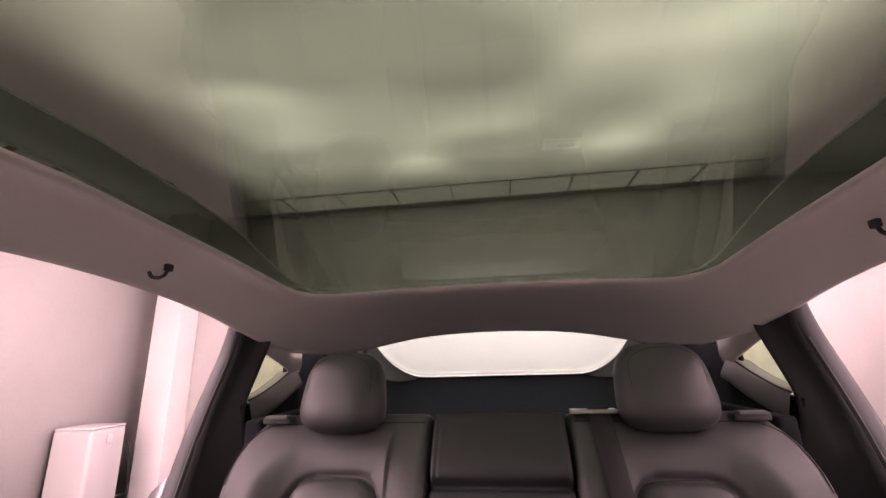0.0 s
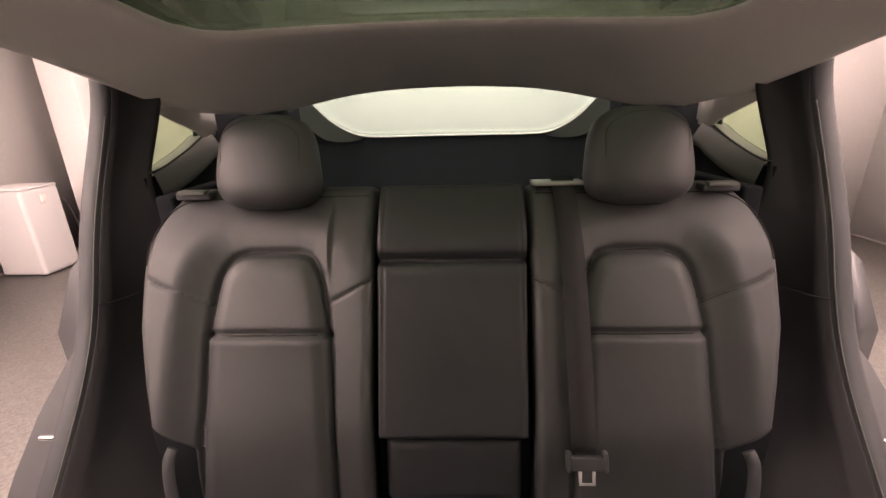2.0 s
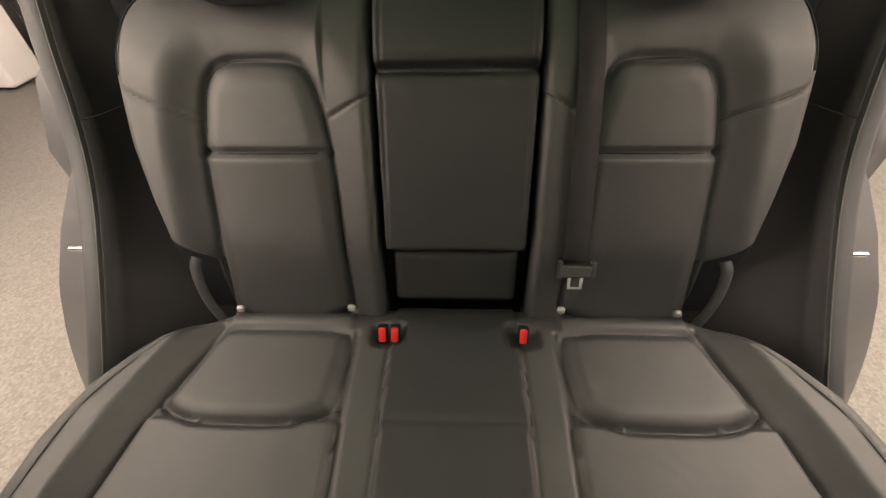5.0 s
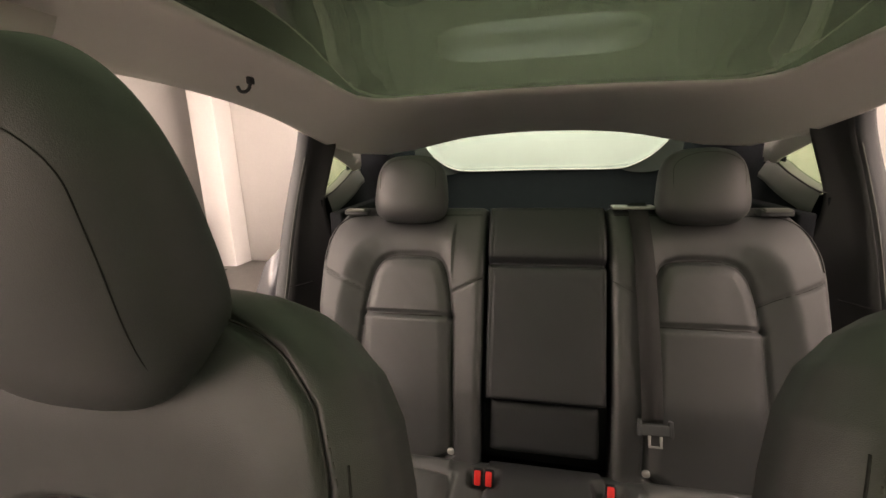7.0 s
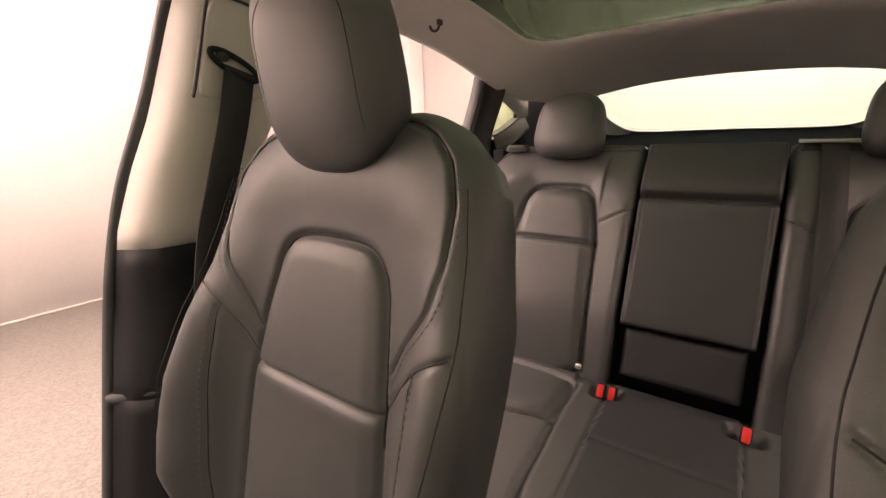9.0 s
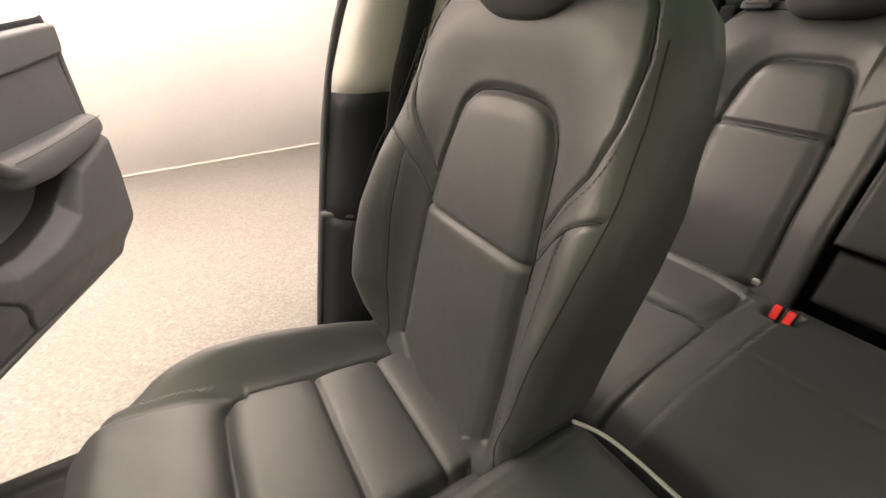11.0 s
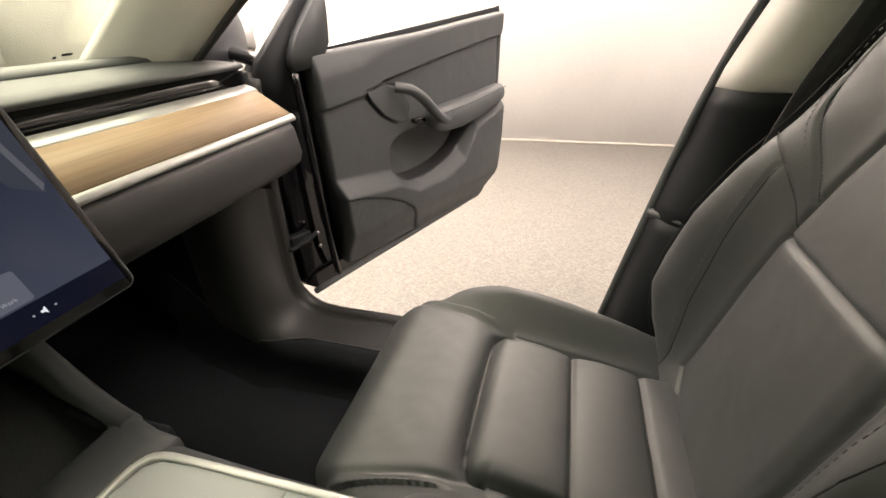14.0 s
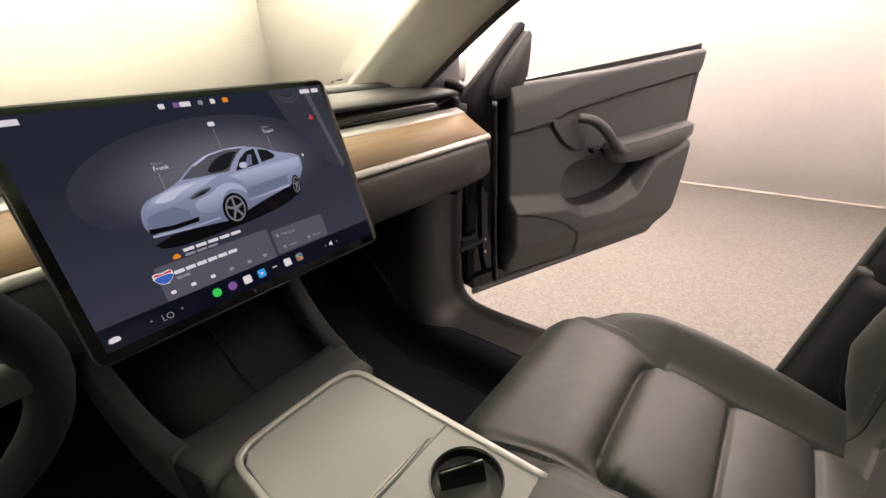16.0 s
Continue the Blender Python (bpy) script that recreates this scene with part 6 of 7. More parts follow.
shape("drawn_windshield", [(-0.0594, 0.0280), (-0.0420, 0.0405), (-0.0211, 0.0488), (0.0005, 0.0513), (0.0222, 0.0500), (0.0114, 0.0430), (-0.0053, 0.0255), (-0.0196, 0.0258), (-0.0476, 0.0270)], 10, L_WIN2, display)
shape("drawn_windshield_dark", chaikin([(-0.0330, 0.0285), (-0.0170, 0.0424), (-0.0012, 0.0480), (0.0144, 0.0470), (0.0057, 0.0404), (-0.0055, 0.0273)], times=1), 11, L_WIN, display)
shape("drawn_window", [(0.0031, 0.0240), (0.0124, 0.0365), (0.0244, 0.0448), (0.0359, 0.0462), (0.0355, 0.0262)], 10, L_WIN, display)
shape("drawn_window", [(0.0399, 0.0448), (0.0521, 0.0415), (0.0607, 0.0328), (0.0571, 0.0295), (0.0392, 0.0272)], 10, L_WIN, display)
shape("drawn_window_gleam", [(0.0160, 0.0270), (0.0250, 0.0400), (0.0300, 0.0400), (0.0260, 0.0268)], 11, L_BODY2, display)
shape("drawn_mirror", ellipse(0.0150, 0.0290, 0.0055, 0.0038), 11, L_BODY3, display)
shape("drawn_grille", [(-0.1067, -0.0025), (-0.0964, 0.0002), (-0.0785, 0.0017), (-0.0650, -0.0074), (-0.0654, -0.0160), (-0.0867, -0.0184), (-0.1109, -0.0173)], 10, L_BODY2, display)
shape("drawn_grille_dark", [(-0.1105, -0.0150), (-0.0867, -0.0175), (-0.0580, -0.0165), (-0.0600, -0.0215), (-0.0880, -0.0225), (-0.1100, -0.0205)], 11, L_BLACK, display)
shape("drawn_lip", [(-0.1098, -0.0222), (-0.0692, -0.0245), (-0.0362, -0.0240), (-0.0360, -0.0262), (-0.0707, -0.0275), (-0.1094, -0.0250)], 12, L_BODY4, display)
shape("drawn_headlamp", chaikin([(-0.0605, 0.0061), (-0.0476, 0.0118), (-0.0295, 0.0130), (-0.0382, 0.0072), (-0.0575, 0.0032)], times=1), 11, L_WIN2, display)
shape("drawn_headlamp_dark", [(-0.0560, 0.0050), (-0.0470, 0.0095), (-0.0360, 0.0108), (-0.0420, 0.0070)], 12, L_WIN, display)
for cx, cy, rx, ry in ((-0.0156, -0.0195, 0.0150, 0.0195), (0.0745, -0.0120, 0.0062, 0.0135)):
    shape("drawn_tyre", ellipse(cx, cy, rx, ry, turn=-0.25), 13, L_BLACK, display)
    shape("drawn_rim", ellipse(cx, cy, rx * 0.80, ry * 0.82, turn=-0.25), 14, L_RIM, display)
    shape("drawn_rim_dark", ellipse(cx, cy, rx * 0.68, ry * 0.71, turn=-0.25), 15, L_BLACK, display)
    for i in range(5):
        a = 2 * math.pi * i / 5 + 0.3
        shape("drawn_spoke", [(cx + rx * 0.10 * math.cos(a + 1.5), cy + ry * 0.10 * math.sin(a + 1.5)), (cx + rx * 0.72 * math.cos(a + 0.09), cy + ry * 0.75 * math.sin(a + 0.09)), (cx + rx * 0.72 * math.cos(a - 0.09), cy + ry * 0.75 * math.sin(a - 0.09)), (cx + rx * 0.10 * math.cos(a - 1.5), cy + ry * 0.10 * math.sin(a - 1.5))], 16, L_RIM, display)
shape("task_bar", [(-0.1895, -0.119), (0.1715, -0.119), (0.1715, -0.0945), (-0.1895, -0.0945)], 3, L_BAR, display)
shape("media_card", round_rect(-0.123, 0.0105, -0.0945, -0.0555, 0.003, 3), 9, L_CARD, display)
shape("route_card", round_rect(0.0145, 0.0945, -0.0925, -0.0605, 0.003, 3), 9, L_CARD, display)
shape("warning_sign", chaikin([(-0.103, -0.0535), (-0.097, -0.0465), (-0.091, -0.0535)], times=1), 14, L_ORANGE, display, "orange warning sign")
for x0, x1, y, h, mt in ((-0.0885, -0.0195, -0.0473, 0.0036, L_TEXT), (-0.0885, -0.050, -0.0528, 0.0026, L_GREY), (-0.106, -0.0325, -0.0672, 0.0040, L_TEXT), (-0.106, -0.091, -0.0738, 0.0030, L_GREY)):
    n = max(2, int((x1 - x0) / 0.012))
    for i in range(n):
        a0 = x0 + (x1 - x0) * i / n
        shape("text_bar", [(a0, y - h / 2), (a0 + (x1 - x0) / n * 0.86, y - h / 2), (a0 + (x1 - x0) / n * 0.86, y + h / 2), (a0, y + h / 2)], 14, mt, display)
shape("route_shield", chaikin([(-0.1265, -0.0605), (-0.117, -0.0625), (-0.1075, -0.0605), (-0.1065, -0.069), (-0.117, -0.0775), (-0.1275, -0.069)], times=1), 14, L_TEXT, display)
shape("shield_blue", chaikin([(-0.1255, -0.0655), (-0.1085, -0.0655), (-0.108, -0.070), (-0.117, -0.0762), (-0.126, -0.070)], times=1), 15, L_BLUES, display)
shape("shield_red", [(-0.1250, -0.0620), (-0.117, -0.0636), (-0.109, -0.0620), (-0.1085, -0.0648), (-0.1255, -0.0648)], 15, L_REDS, display)
for x in (-0.1145, -0.0933, -0.0711, -0.0487, -0.0258, -0.0046):
    shape("media_button", round_rect(x - 0.0026, x + 0.0026, -0.0884, -0.0846, 0.001, 2), 14, L_TEXT if x < -0.06 else L_GREY, display)
words("Navigate", 0.0265, -0.0705, 0.0058, 14, L_GREY)
words("Home", 0.0310, -0.0875, 0.0055, 14, L_GREY)
words("Work", 0.0690, -0.0875, 0.0055, 14, L_GREY)
for x, y in ((0.0212, -0.0685), (0.0255, -0.0855), (0.0635, -0.0855)):
    shape("route_icon", ellipse(x, y, 0.0020, 0.0020, 12), 14, L_GREY, display)
for x, y in ((-0.082, 0.0495), (0.0555, 0.0690)):
    words("Open", x, y, 0.0048, 14, L_GREY)
words("Frunk", -0.082, 0.0432, 0.0066, 14, L_TEXT)
words("Trunk", 0.0555, 0.0625, 0.0066, 14, L_TEXT)
words("LO", -0.1355, -0.1115, 0.0095, 14, L_GREY)
for x, y0, y1 in ((-0.0035, 0.050, 0.078), (0.060, 0.040, 0.059), (-0.079, 0.020, 0.040)):
    shape("pointer_line", [(x, y0), (x + 0.0006, y0), (x + 0.0006, y1), (x, y1)], 13, L_GREY, display)
shape("lock_icon", round_rect(-0.0075, 0.0005, 0.081, 0.0862, 0.0015, 2), 14, L_TEXT, display)
for x, w, mt in ((-0.0478, 0.0032, L_TEXT), (-0.0325, 0.0030, L_PURPLE), (-0.0225, 0.0060, L_TEXT), (-0.0053, 0.0026, L_GREY), (0.009, 0.0028, L_TEXT), (0.0246, 0.0034, L_ORANGE), (0.1405, 0.0080, L_TEXT), (0.1575, 0.0060, L_TEXT), (-0.1770, 0.0100, L_TEXT)):
    shape("status_icon", round_rect(x - w, x + w, 0.1095 - min(w, 0.0028), 0.1095 + min(w, 0.0028), 0.001, 2), 14, mt, display)
shape("alert_sign", [(0.1315, 0.0705), (0.1395, 0.0705), (0.1355, 0.0780)], 14, L_REDS, display)
shape("charge_dot", ellipse(0.1009, 0.0245, 0.0018, 0.0018, 10), 14, L_TEXT, display)
for x, mt, rnd in ((-0.0746, L_GREEN, 1), (-0.0557, L_PURPLE, 1), (-0.0365, L_TEXT, 0), (-0.0171, L_SKY, 0), (0.0016, L_BLACK, 0), (0.0205, L_TEXT, 0), (0.0388, L_RIM, 0)):
    o = ellipse(x, -0.1062, 0.0052, 0.0052, 20) if rnd else round_rect(x - 0.0050, x + 0.0050, -0.1112, -0.1012, 0.0016, 3)
    shape("app_icon", o, 14, mt, display)
shape("app_mark", [(-0.020, -0.1085), (-0.0182, -0.1062), (-0.020, -0.104), (-0.0142, -0.1062)], 15, L_TEXT, display)
for i, mt in enumerate((L_REDS, L_ORANGE, L_GREEN, L_BLUES)):
    shape("app_mark", ellipse(0.0372 + 0.0032 * (i % 2), -0.1078 + 0.0032 * (i // 2), 0.0019, 0.0019, 10), 15, mt, display)
shape("app_mark", [(-0.0016, -0.1045), (0.0048, -0.1045), (0.0048, -0.1058), (-0.0016, -0.1058)], 15, L_TEXT, display)
shape("car_icon", chaikin([(-0.1845, -0.1115), (-0.1845, -0.108), (-0.182, -0.1058), (-0.1765, -0.1058), (-0.174, -0.108), (-0.174, -0.1115)], times=1), 14, L_TEXT, display)
shape("volume_icon", [(0.0895, -0.1078), (0.0918, -0.1078), (0.0945, -0.1105), (0.0945, -0.1025), (0.0918, -0.1052), (0.0895, -0.1052)], 14, L_TEXT, display)
for x in (0.083, 0.103, -0.145, -0.114):
    shape("arrow", ellipse(x, -0.1065, 0.0011, 0.0011, 8), 14, L_GREY, display)


# ---- centre console ----
con = thing("centre_console", "grey and black centre console with silver-framed lid", "console", (0, -0.6, 0.22))
rings = []
for y, w, z in ((-0.34, 0.150, 0.700), (-0.45, 0.149, 0.702), (-0.62, 0.146, 0.706), (-0.76, 0.147, 0.711), (-0.795, 0.149, 0.711)):
    rings.append([(-w - 0.02, y, 0.22), (-w - 0.012, y, 0.55), (-w - 0.004, y, z - 0.03), (-w + 0.012, y, z - 0.006), (-w + 0.03, y, z), (w - 0.03, y, z), (w - 0.012, y, z - 0.006), (w + 0.004, y, z - 0.03), (w + 0.012, y, 0.55), (w + 0.02, y, 0.22)])
loft("console_body", rings, M_TRIM_SOFT, con, "charcoal console body")
loft("tray_border", [[(-w, y, 0.66), (-w, y, z - 0.010), (-w + 0.008, y, z - 0.002), (-w + 0.02, y, z), (w - 0.02, y, z), (w - 0.008, y, z - 0.002), (w, y, z - 0.010), (w, y, 0.66)] for y, w, z in ((-0.770, 0.152, 0.7125), (-0.81, 0.154, 0.7125), (-0.85, 0.163, 0.711), (-0.880, 0.172, 0.708), (-0.890, 0.174, 0.703))], M_TRIM_SOFT, con, "charcoal border of the phone tray")
# rails beside the phone tray, rising to the dashboard
for sx in (-1, 1):
    sweep("tray_rail", [(sx * 0.152, -0.862, 0.690), (sx * 0.163, -0.92, 0.694), (sx * 0.172, -0.98, 0.722), (sx * 0.180, -1.05, 0.78), (sx * 0.185, -1.12, 0.85)], round_rect(-0.016, 0.016, -0.10, 0.022, 0.010, 4), (0, 0, 1), M_TRIM_SOFT, con, "charcoal side rail of the phone tray")
    box("console_side", sx * 0.156 - 0.012, sx * 0.156 + 0.012, -1.30, -0.80, 0.22, 0.70, M_CARPET, con, 0.006)
loft("phone_tray", [[(x, y, z) for y, z in ((-0.86, 0.660), (-0.90, 0.662), (-0.98, 0.688), (-1.12, 0.79), (-1.12, 0.62), (-0.86, 0.62))] for x in (-0.155, -0.08, 0.0, 0.08, 0.155)], M_SUEDE, con, "dark suede-lined phone tray")
sweep("tray_divider", [(0.0, -0.90, 0.664), (0.0, -0.98, 0.690), (0.0, -1.10, 0.777)], round_rect(-0.003, 0.003, -0.004, 0.005, 0.002, 2), (0, 0, 1), M_SUEDE, con)
for sx in (-1, 1):
    plate("tray_corner", [(sx * 0.152, -0.880), (sx * 0.118, -0.880), (sx * 0.134, -0.886), (sx * 0.145, -0.897), (sx * 0.150, -0.918)], 0.045, M_TRIM_SOFT, con, m=Matrix.Translation((0, 0, 0.661)))
# lid plates and silver frame
FRAME = [(-0.124, -0.40), (-0.121, -0.56), (-0.118, -0.70), (-0.114, -0.755), (-0.098, -0.775), (-0.06, -0.782), (0.06, -0.782), (0.098, -0.775), (0.114, -0.755), (0.118, -0.70), (0.121, -0.56), (0.124, -0.40)]
sweep("lid_frame", [(x, y, 0.7195) for x, y in FRAME], round_rect(-0.0055, 0.0055, -0.012, 0.004, 0.0025, 2), (0, 0, 1), M_SILVER, con, "satin silver frame round the lid", steps=6)
LID = [(-0.116, -0.562), (-0.113, -0.70), (-0.108, -0.750), (-0.095, -0.768), (-0.06, -0.775), (0.06, -0.775), (0.095, -0.768), (0.108, -0.750), (0.113, -0.70), (0.116, -0.562)]
plate("storage_lid", LID, 0.012, M_GREYLID, con, "smooth grey sliding lid", m=Matrix.Translation((0, 0, 0.708)), bevel=0.0015)
# cup holder plate with two real wells
bm = bmesh.new()
HOLES = ((-0.060, -0.486, 0.050), (0.060, -0.486, 0.050))
outer_pts = [(-0.117, -0.5606), (0.117, -0.5606), (0.121, -0.40), (-0.121, -0.40)]
vs = [bm.verts.new((x, y, 0.7195)) for x, y in outer_pts]
edges = [bm.edges.new((vs[i], vs[(i + 1) % 4])) for i in range(4)]
for cx, cy, r in HOLES:
    c = [bm.verts.new((cx + r * math.cos(2 * math.pi * i / 36), cy + r * math.sin(2 * math.pi * i / 36), 0.7195)) for i in range(36)]
    edges += [bm.edges.new((c[i], c[(i + 1) % 36])) for i in range(36)]
bmesh.ops.triangle_fill(bm, edges=edges, use_beauty=True)
for f in [f for f in bm.faces if any((f.calc_center_median().x - cx) ** 2 + (f.calc_center_median().y - cy) ** 2 < (r * 0.98) ** 2 for cx, cy, r in HOLES)]:
    bm.faces.remove(f)
part("cup_plate", bm, M_GREYLID, con, "smooth grey cup holder plate", smooth=False)
for cx, cy, r in HOLES:
    rings = []
    for rr, z in ((r + 0.001, 0.7205), (r - 0.001, 0.7205), (r - 0.002, 0.717), (r - 0.003, 0.64), (r - 0.006, 0.632), (0.004, 0.631)):
        rings.append([(cx + rr * math.cos(2 * math.pi * i / 36), cy + rr * math.sin(2 * math.pi * i / 36), z) for i in range(36)])
    loft("cup_holder", rings, M_GLOSS, con, "black round cup holder well", caps=False)
SLASH = [(-0.080, 0.0)] + [(0.080 * u, 0.0046 * (1 - u * u)) for u in np.linspace(-0.95, 0.95, 15)] + [(0.080, 0.0)] + [(0.080 * u, -0.0046 * (1 - u * u)) for u in np.linspace(0.95, -0.95, 15)]
plate("lid_grip", SLASH, 0.003, M_SILVER, con, "slim silver finger grip across the lid", m=Matrix.Translation((0, -0.5675, 0.7202)), bevel=0.0012)
# armrest
arm = padded("armrest", con, profile_place([-0.45, -0.43, -0.40, -0.25, -0.05, 0.05, 0.085, 0.10], [0.665, 0.70, 0.722, 0.735, 0.735, 0.733, 0.715, 0.66], upward=False), -0.45, 0.10, lambda b: -0.165, lambda b: 0.165, 60, 80,
             lambda a, b: 0.004 - groove(np.abs(np.abs(a) - 0.135), 0.003, 0.002), 0.03, 0.09, M_LEATHER, (), "black leather armrest over the storage bin", M_LEATHER)
box("bin_body", -0.155, 0.155, -0.42, 0.09, 0.22, 0.66, M_TRIM, con, 0.02, "black storage bin under the armrest")
sweep("armrest_trim", [(-0.150, 0.055, 0.742), (-0.10, 0.075, 0.744), (0.0, 0.08, 0.744), (0.10, 0.075, 0.744), (0.150, 0.055, 0.742)], round_rect(-0.003, 0.003, -0.002, 0.002, 0.001, 1), (0, 0, 1), M_SILVER, con, "thin bright line at the back of the armrest")

floor_mat = thing("floor_mat", "black carpet floor mat in the passenger footwell", "floor mat", (-0.4, -0.95, 0.286))
loft("mat_body", [[(-0.585, y, z), (-0.575, y, z + 0.014), (-0.22, y, z + 0.014), (-0.21, y, z)] for y, z in ((-0.60, 0.287), (-0.9, 0.287), (-1.08, 0.292), (-1.22, 0.332), (-1.40, 0.49))], M_CARPET, floor_mat)

slab_thing = thing("glossy_slab", "dark glossy slab standing in the cup holder", "gadget", (-0.062, -0.482, 0.634))
box("slab_body", -0.032, 0.032, -0.004, 0.004, 0.002, 0.100, M_GLOSS, slab_thing, 0.0018, m=Matrix.Translation((-0.055, -0.476, 0.634)) @ pose(0, 0, 0, 14, 4, -38))


# ---- front passenger door, swung open ----
DOOR_TURN = 65
door = thing("car_front_door", "open front door with charcoal inner trim and armrest handle", "car door", (-0.83, -1.0, 0.45))
a_ = radians(DOOR_TURN)
# local x runs back from the hinge, y up, z towards the cabin
MD = Matrix(((-math.sin(a_), 0, math.cos(a_), -0.83), (math.cos(a_), 0, math.sin(a_), -1.0), (0, 1, 0, 0), (0, 0, 0, 1)))
MD_NP = np.array(MD)
SPLIT = [(0.10, 0.988), (0.285, 1.010), (0.36, 1.040), (0.62, 1.080), (1.03, 1.134)]
POCKET = chaikin([(0.362, 0.835), (0.358, 0.77), (0.385, 0.72), (0.464, 0.697), (0.594, 0.706), (0.70, 0.742), (0.755, 0.79), (0.795, 0.845), (0.83, 0.872), (0.60, 0.872), (0.42, 0.872)], times=2)
SPEAKER = [(0.10, 0.738), (0.20, 0.720), (0.29, 0.690), (0.36, 0.655), (0.41, 0.615), (0.445, 0.56), (0.462, 0.50)]


def door_z(a, b):
    return b + (b - 0.49) / 0.65 * np.interp(a, [0.137, 0.55, 1.04], [0.0, 0.028, 0.076])


def door_place(a, b):
    z = door_z(a, b)
    p = np.stack([a, z, 0 * a + 0.018, 0 * a + 1], -1) @ MD_NP.T
    n = np.zeros(p.shape[:-1] + (3,))
    n[:] = (math.cos(a_), math.sin(a_), 0)
    return p[..., :3], n


def door_relief(a, b):
    z = door_z(a, b)
    split = np.interp(a, [p[0] for p in SPLIT], [p[1] for p in SPLIT])
    d = 0.016 * step_up(z - split, -0.004, 0.01)
    d -= 0.02 * step_up(z - split, 0.08, 0.16)
    d -= groove(line_distance(a, z, SPLIT), 0.003, 0.006)
    # the lower part swells out towards the cabin below the pocket
    swell = np.interp(a, [0.13, 0.36, 0.45, 0.60, 0.72, 0.80, 1.0], [0.765, 0.735, 0.69, 0.69, 0.73, 0.84, 0.90])
    d += 0.050 * step_up(swell - z, -0.03, 0.03) * step_up(z, 0.50, 0.62)
    d -= groove(line_distance(a, z, SPEAKER), 0.0025, 0.005)
    d -= 0.006 * (z < np.interp(a, [p[0] for p in SPEAKER], [p[1] for p in SPEAKER], right=0))
    inner = inside(a, z, POCKET)
    d = np.where(inner, d - 0.100 * step_up(line_distance(a, z, POCKET, True), 0, 0.016), d)
    esc = [(0.285, 1.026), (0.30, 1.00), (0.345, 0.948), (0.40, 0.915), (0.447, 0.910), (0.47, 0.95), (0.42, 1.02), (0.365, 1.040)]
    d -= groove(line_distance(a, z, esc, True), 0.0025, 0.004)
    return d


def door_right(b):
    return float(np.interp(b, [0.485, 0.50, 0.53, 0.58, 0.65, 0.73, 0.86, 0.93, 1.05, 1.09, 1.14], [0.86, 0.893, 0.920, 0.944, 0.963, 0.978, 0.989, 0.993, 0.994, 1.012, 1.018]))


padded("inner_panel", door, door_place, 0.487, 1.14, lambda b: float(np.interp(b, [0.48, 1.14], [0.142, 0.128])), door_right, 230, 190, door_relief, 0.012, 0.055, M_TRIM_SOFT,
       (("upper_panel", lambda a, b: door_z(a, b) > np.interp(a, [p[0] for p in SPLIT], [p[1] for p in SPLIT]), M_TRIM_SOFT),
        # pocket skin in blacker trim, the recess's shade put into its colour
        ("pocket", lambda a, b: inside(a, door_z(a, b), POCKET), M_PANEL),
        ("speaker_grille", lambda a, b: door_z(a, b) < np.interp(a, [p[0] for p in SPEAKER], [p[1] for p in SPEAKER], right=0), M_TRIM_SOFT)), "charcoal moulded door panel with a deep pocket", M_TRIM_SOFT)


def door_loft(name, stations, material, label=""):
    """A handle-like body: rings across x, each a rounded box (x, z low, z high, depth from, depth to)."""
    rings = []
    for x, z0, z1, d0, d1 in stations:
        rings.append([(x, z, d) for d, z in resample(round_rect(d0, d1, z0, z1, min(abs(d1 - d0), abs(z1 - z0)) * 0.42, 4), 24)])
    return loft(name, rings, material, door, label, m=MD)


door_loft("armrest", [(0.505, 0.895, 0.93, 0.055, 0.085), (0.53, 0.868, 0.938, 0.03, 0.100), (0.58, 0.850, 0.938, 0.01, 0.108), (0.68, 0.845, 0.942, 0.0, 0.106), (0.80, 0.858, 0.950, 0.0, 0.098), (0.92, 0.878, 0.957, 0.0, 0.085), (0.972, 0.892, 0.958, 0.0, 0.072), (0.988, 0.910, 0.950, 0.0, 0.055)], M_TRIM_SOFT, "padded charcoal armrest")
pull = sweep("pull_handle", [(0.385, 1.026, 0.05), (0.42, 1.016, 0.083), (0.46, 0.985, 0.098), (0.505, 0.940, 0.100), (0.55, 0.905, 0.095), (0.60, 0.895, 0.088)], disc(0.019, 10, 0.85), (0, 0, 1), M_TRIM_SOFT, door, "smooth charcoal pull handle", m=MD)
sweep("armrest_stitch", [(0.56, 0.925, 0.108), (0.62, 0.928, 0.1085), (0.75, 0.936, 0.103), (0.90, 0.948, 0.09), (0.97, 0.95, 0.077)], disc(0.0014, 6), (0, 0, 1), M_STITCH, door, m=MD)
plate("escutcheon", [(0.290, 1.022), (0.305, 0.995), (0.35, 0.945), (0.40, 0.917), (0.44, 0.915), (0.455, 0.95), (0.41, 1.015), (0.365, 1.034)], 0.004, M_TRIM_SOFT, door, "smooth grey pull handle base", m=MD @ Matrix.Translation((0, 0, 0.028)), bevel=0.0015)
box("window_switch", 0.46, 0.53, 0.898, 0.915, 0.03, 0.06, M_GLOSS, door, 0.005, "black window switch", m=MD)
# structure of the door round the trim
SKIN = [(0.0, 0.455), (-0.005, 1.08), (0.03, 1.12), (0.12, 1.135), (1.045, 1.215), (1.055, 1.19), (1.035, 0.95), (1.012, 0.75), (0.968, 0.60), (0.90, 0.485), (0.87, 0.47), (0.03, 0.425)]
plate("door_frame", SKIN, 0.05, M_GLOSS, door, "glossy dark painted door frame", m=MD @ Matrix.Translation((0, 0, -0.088)), bevel=0.008)
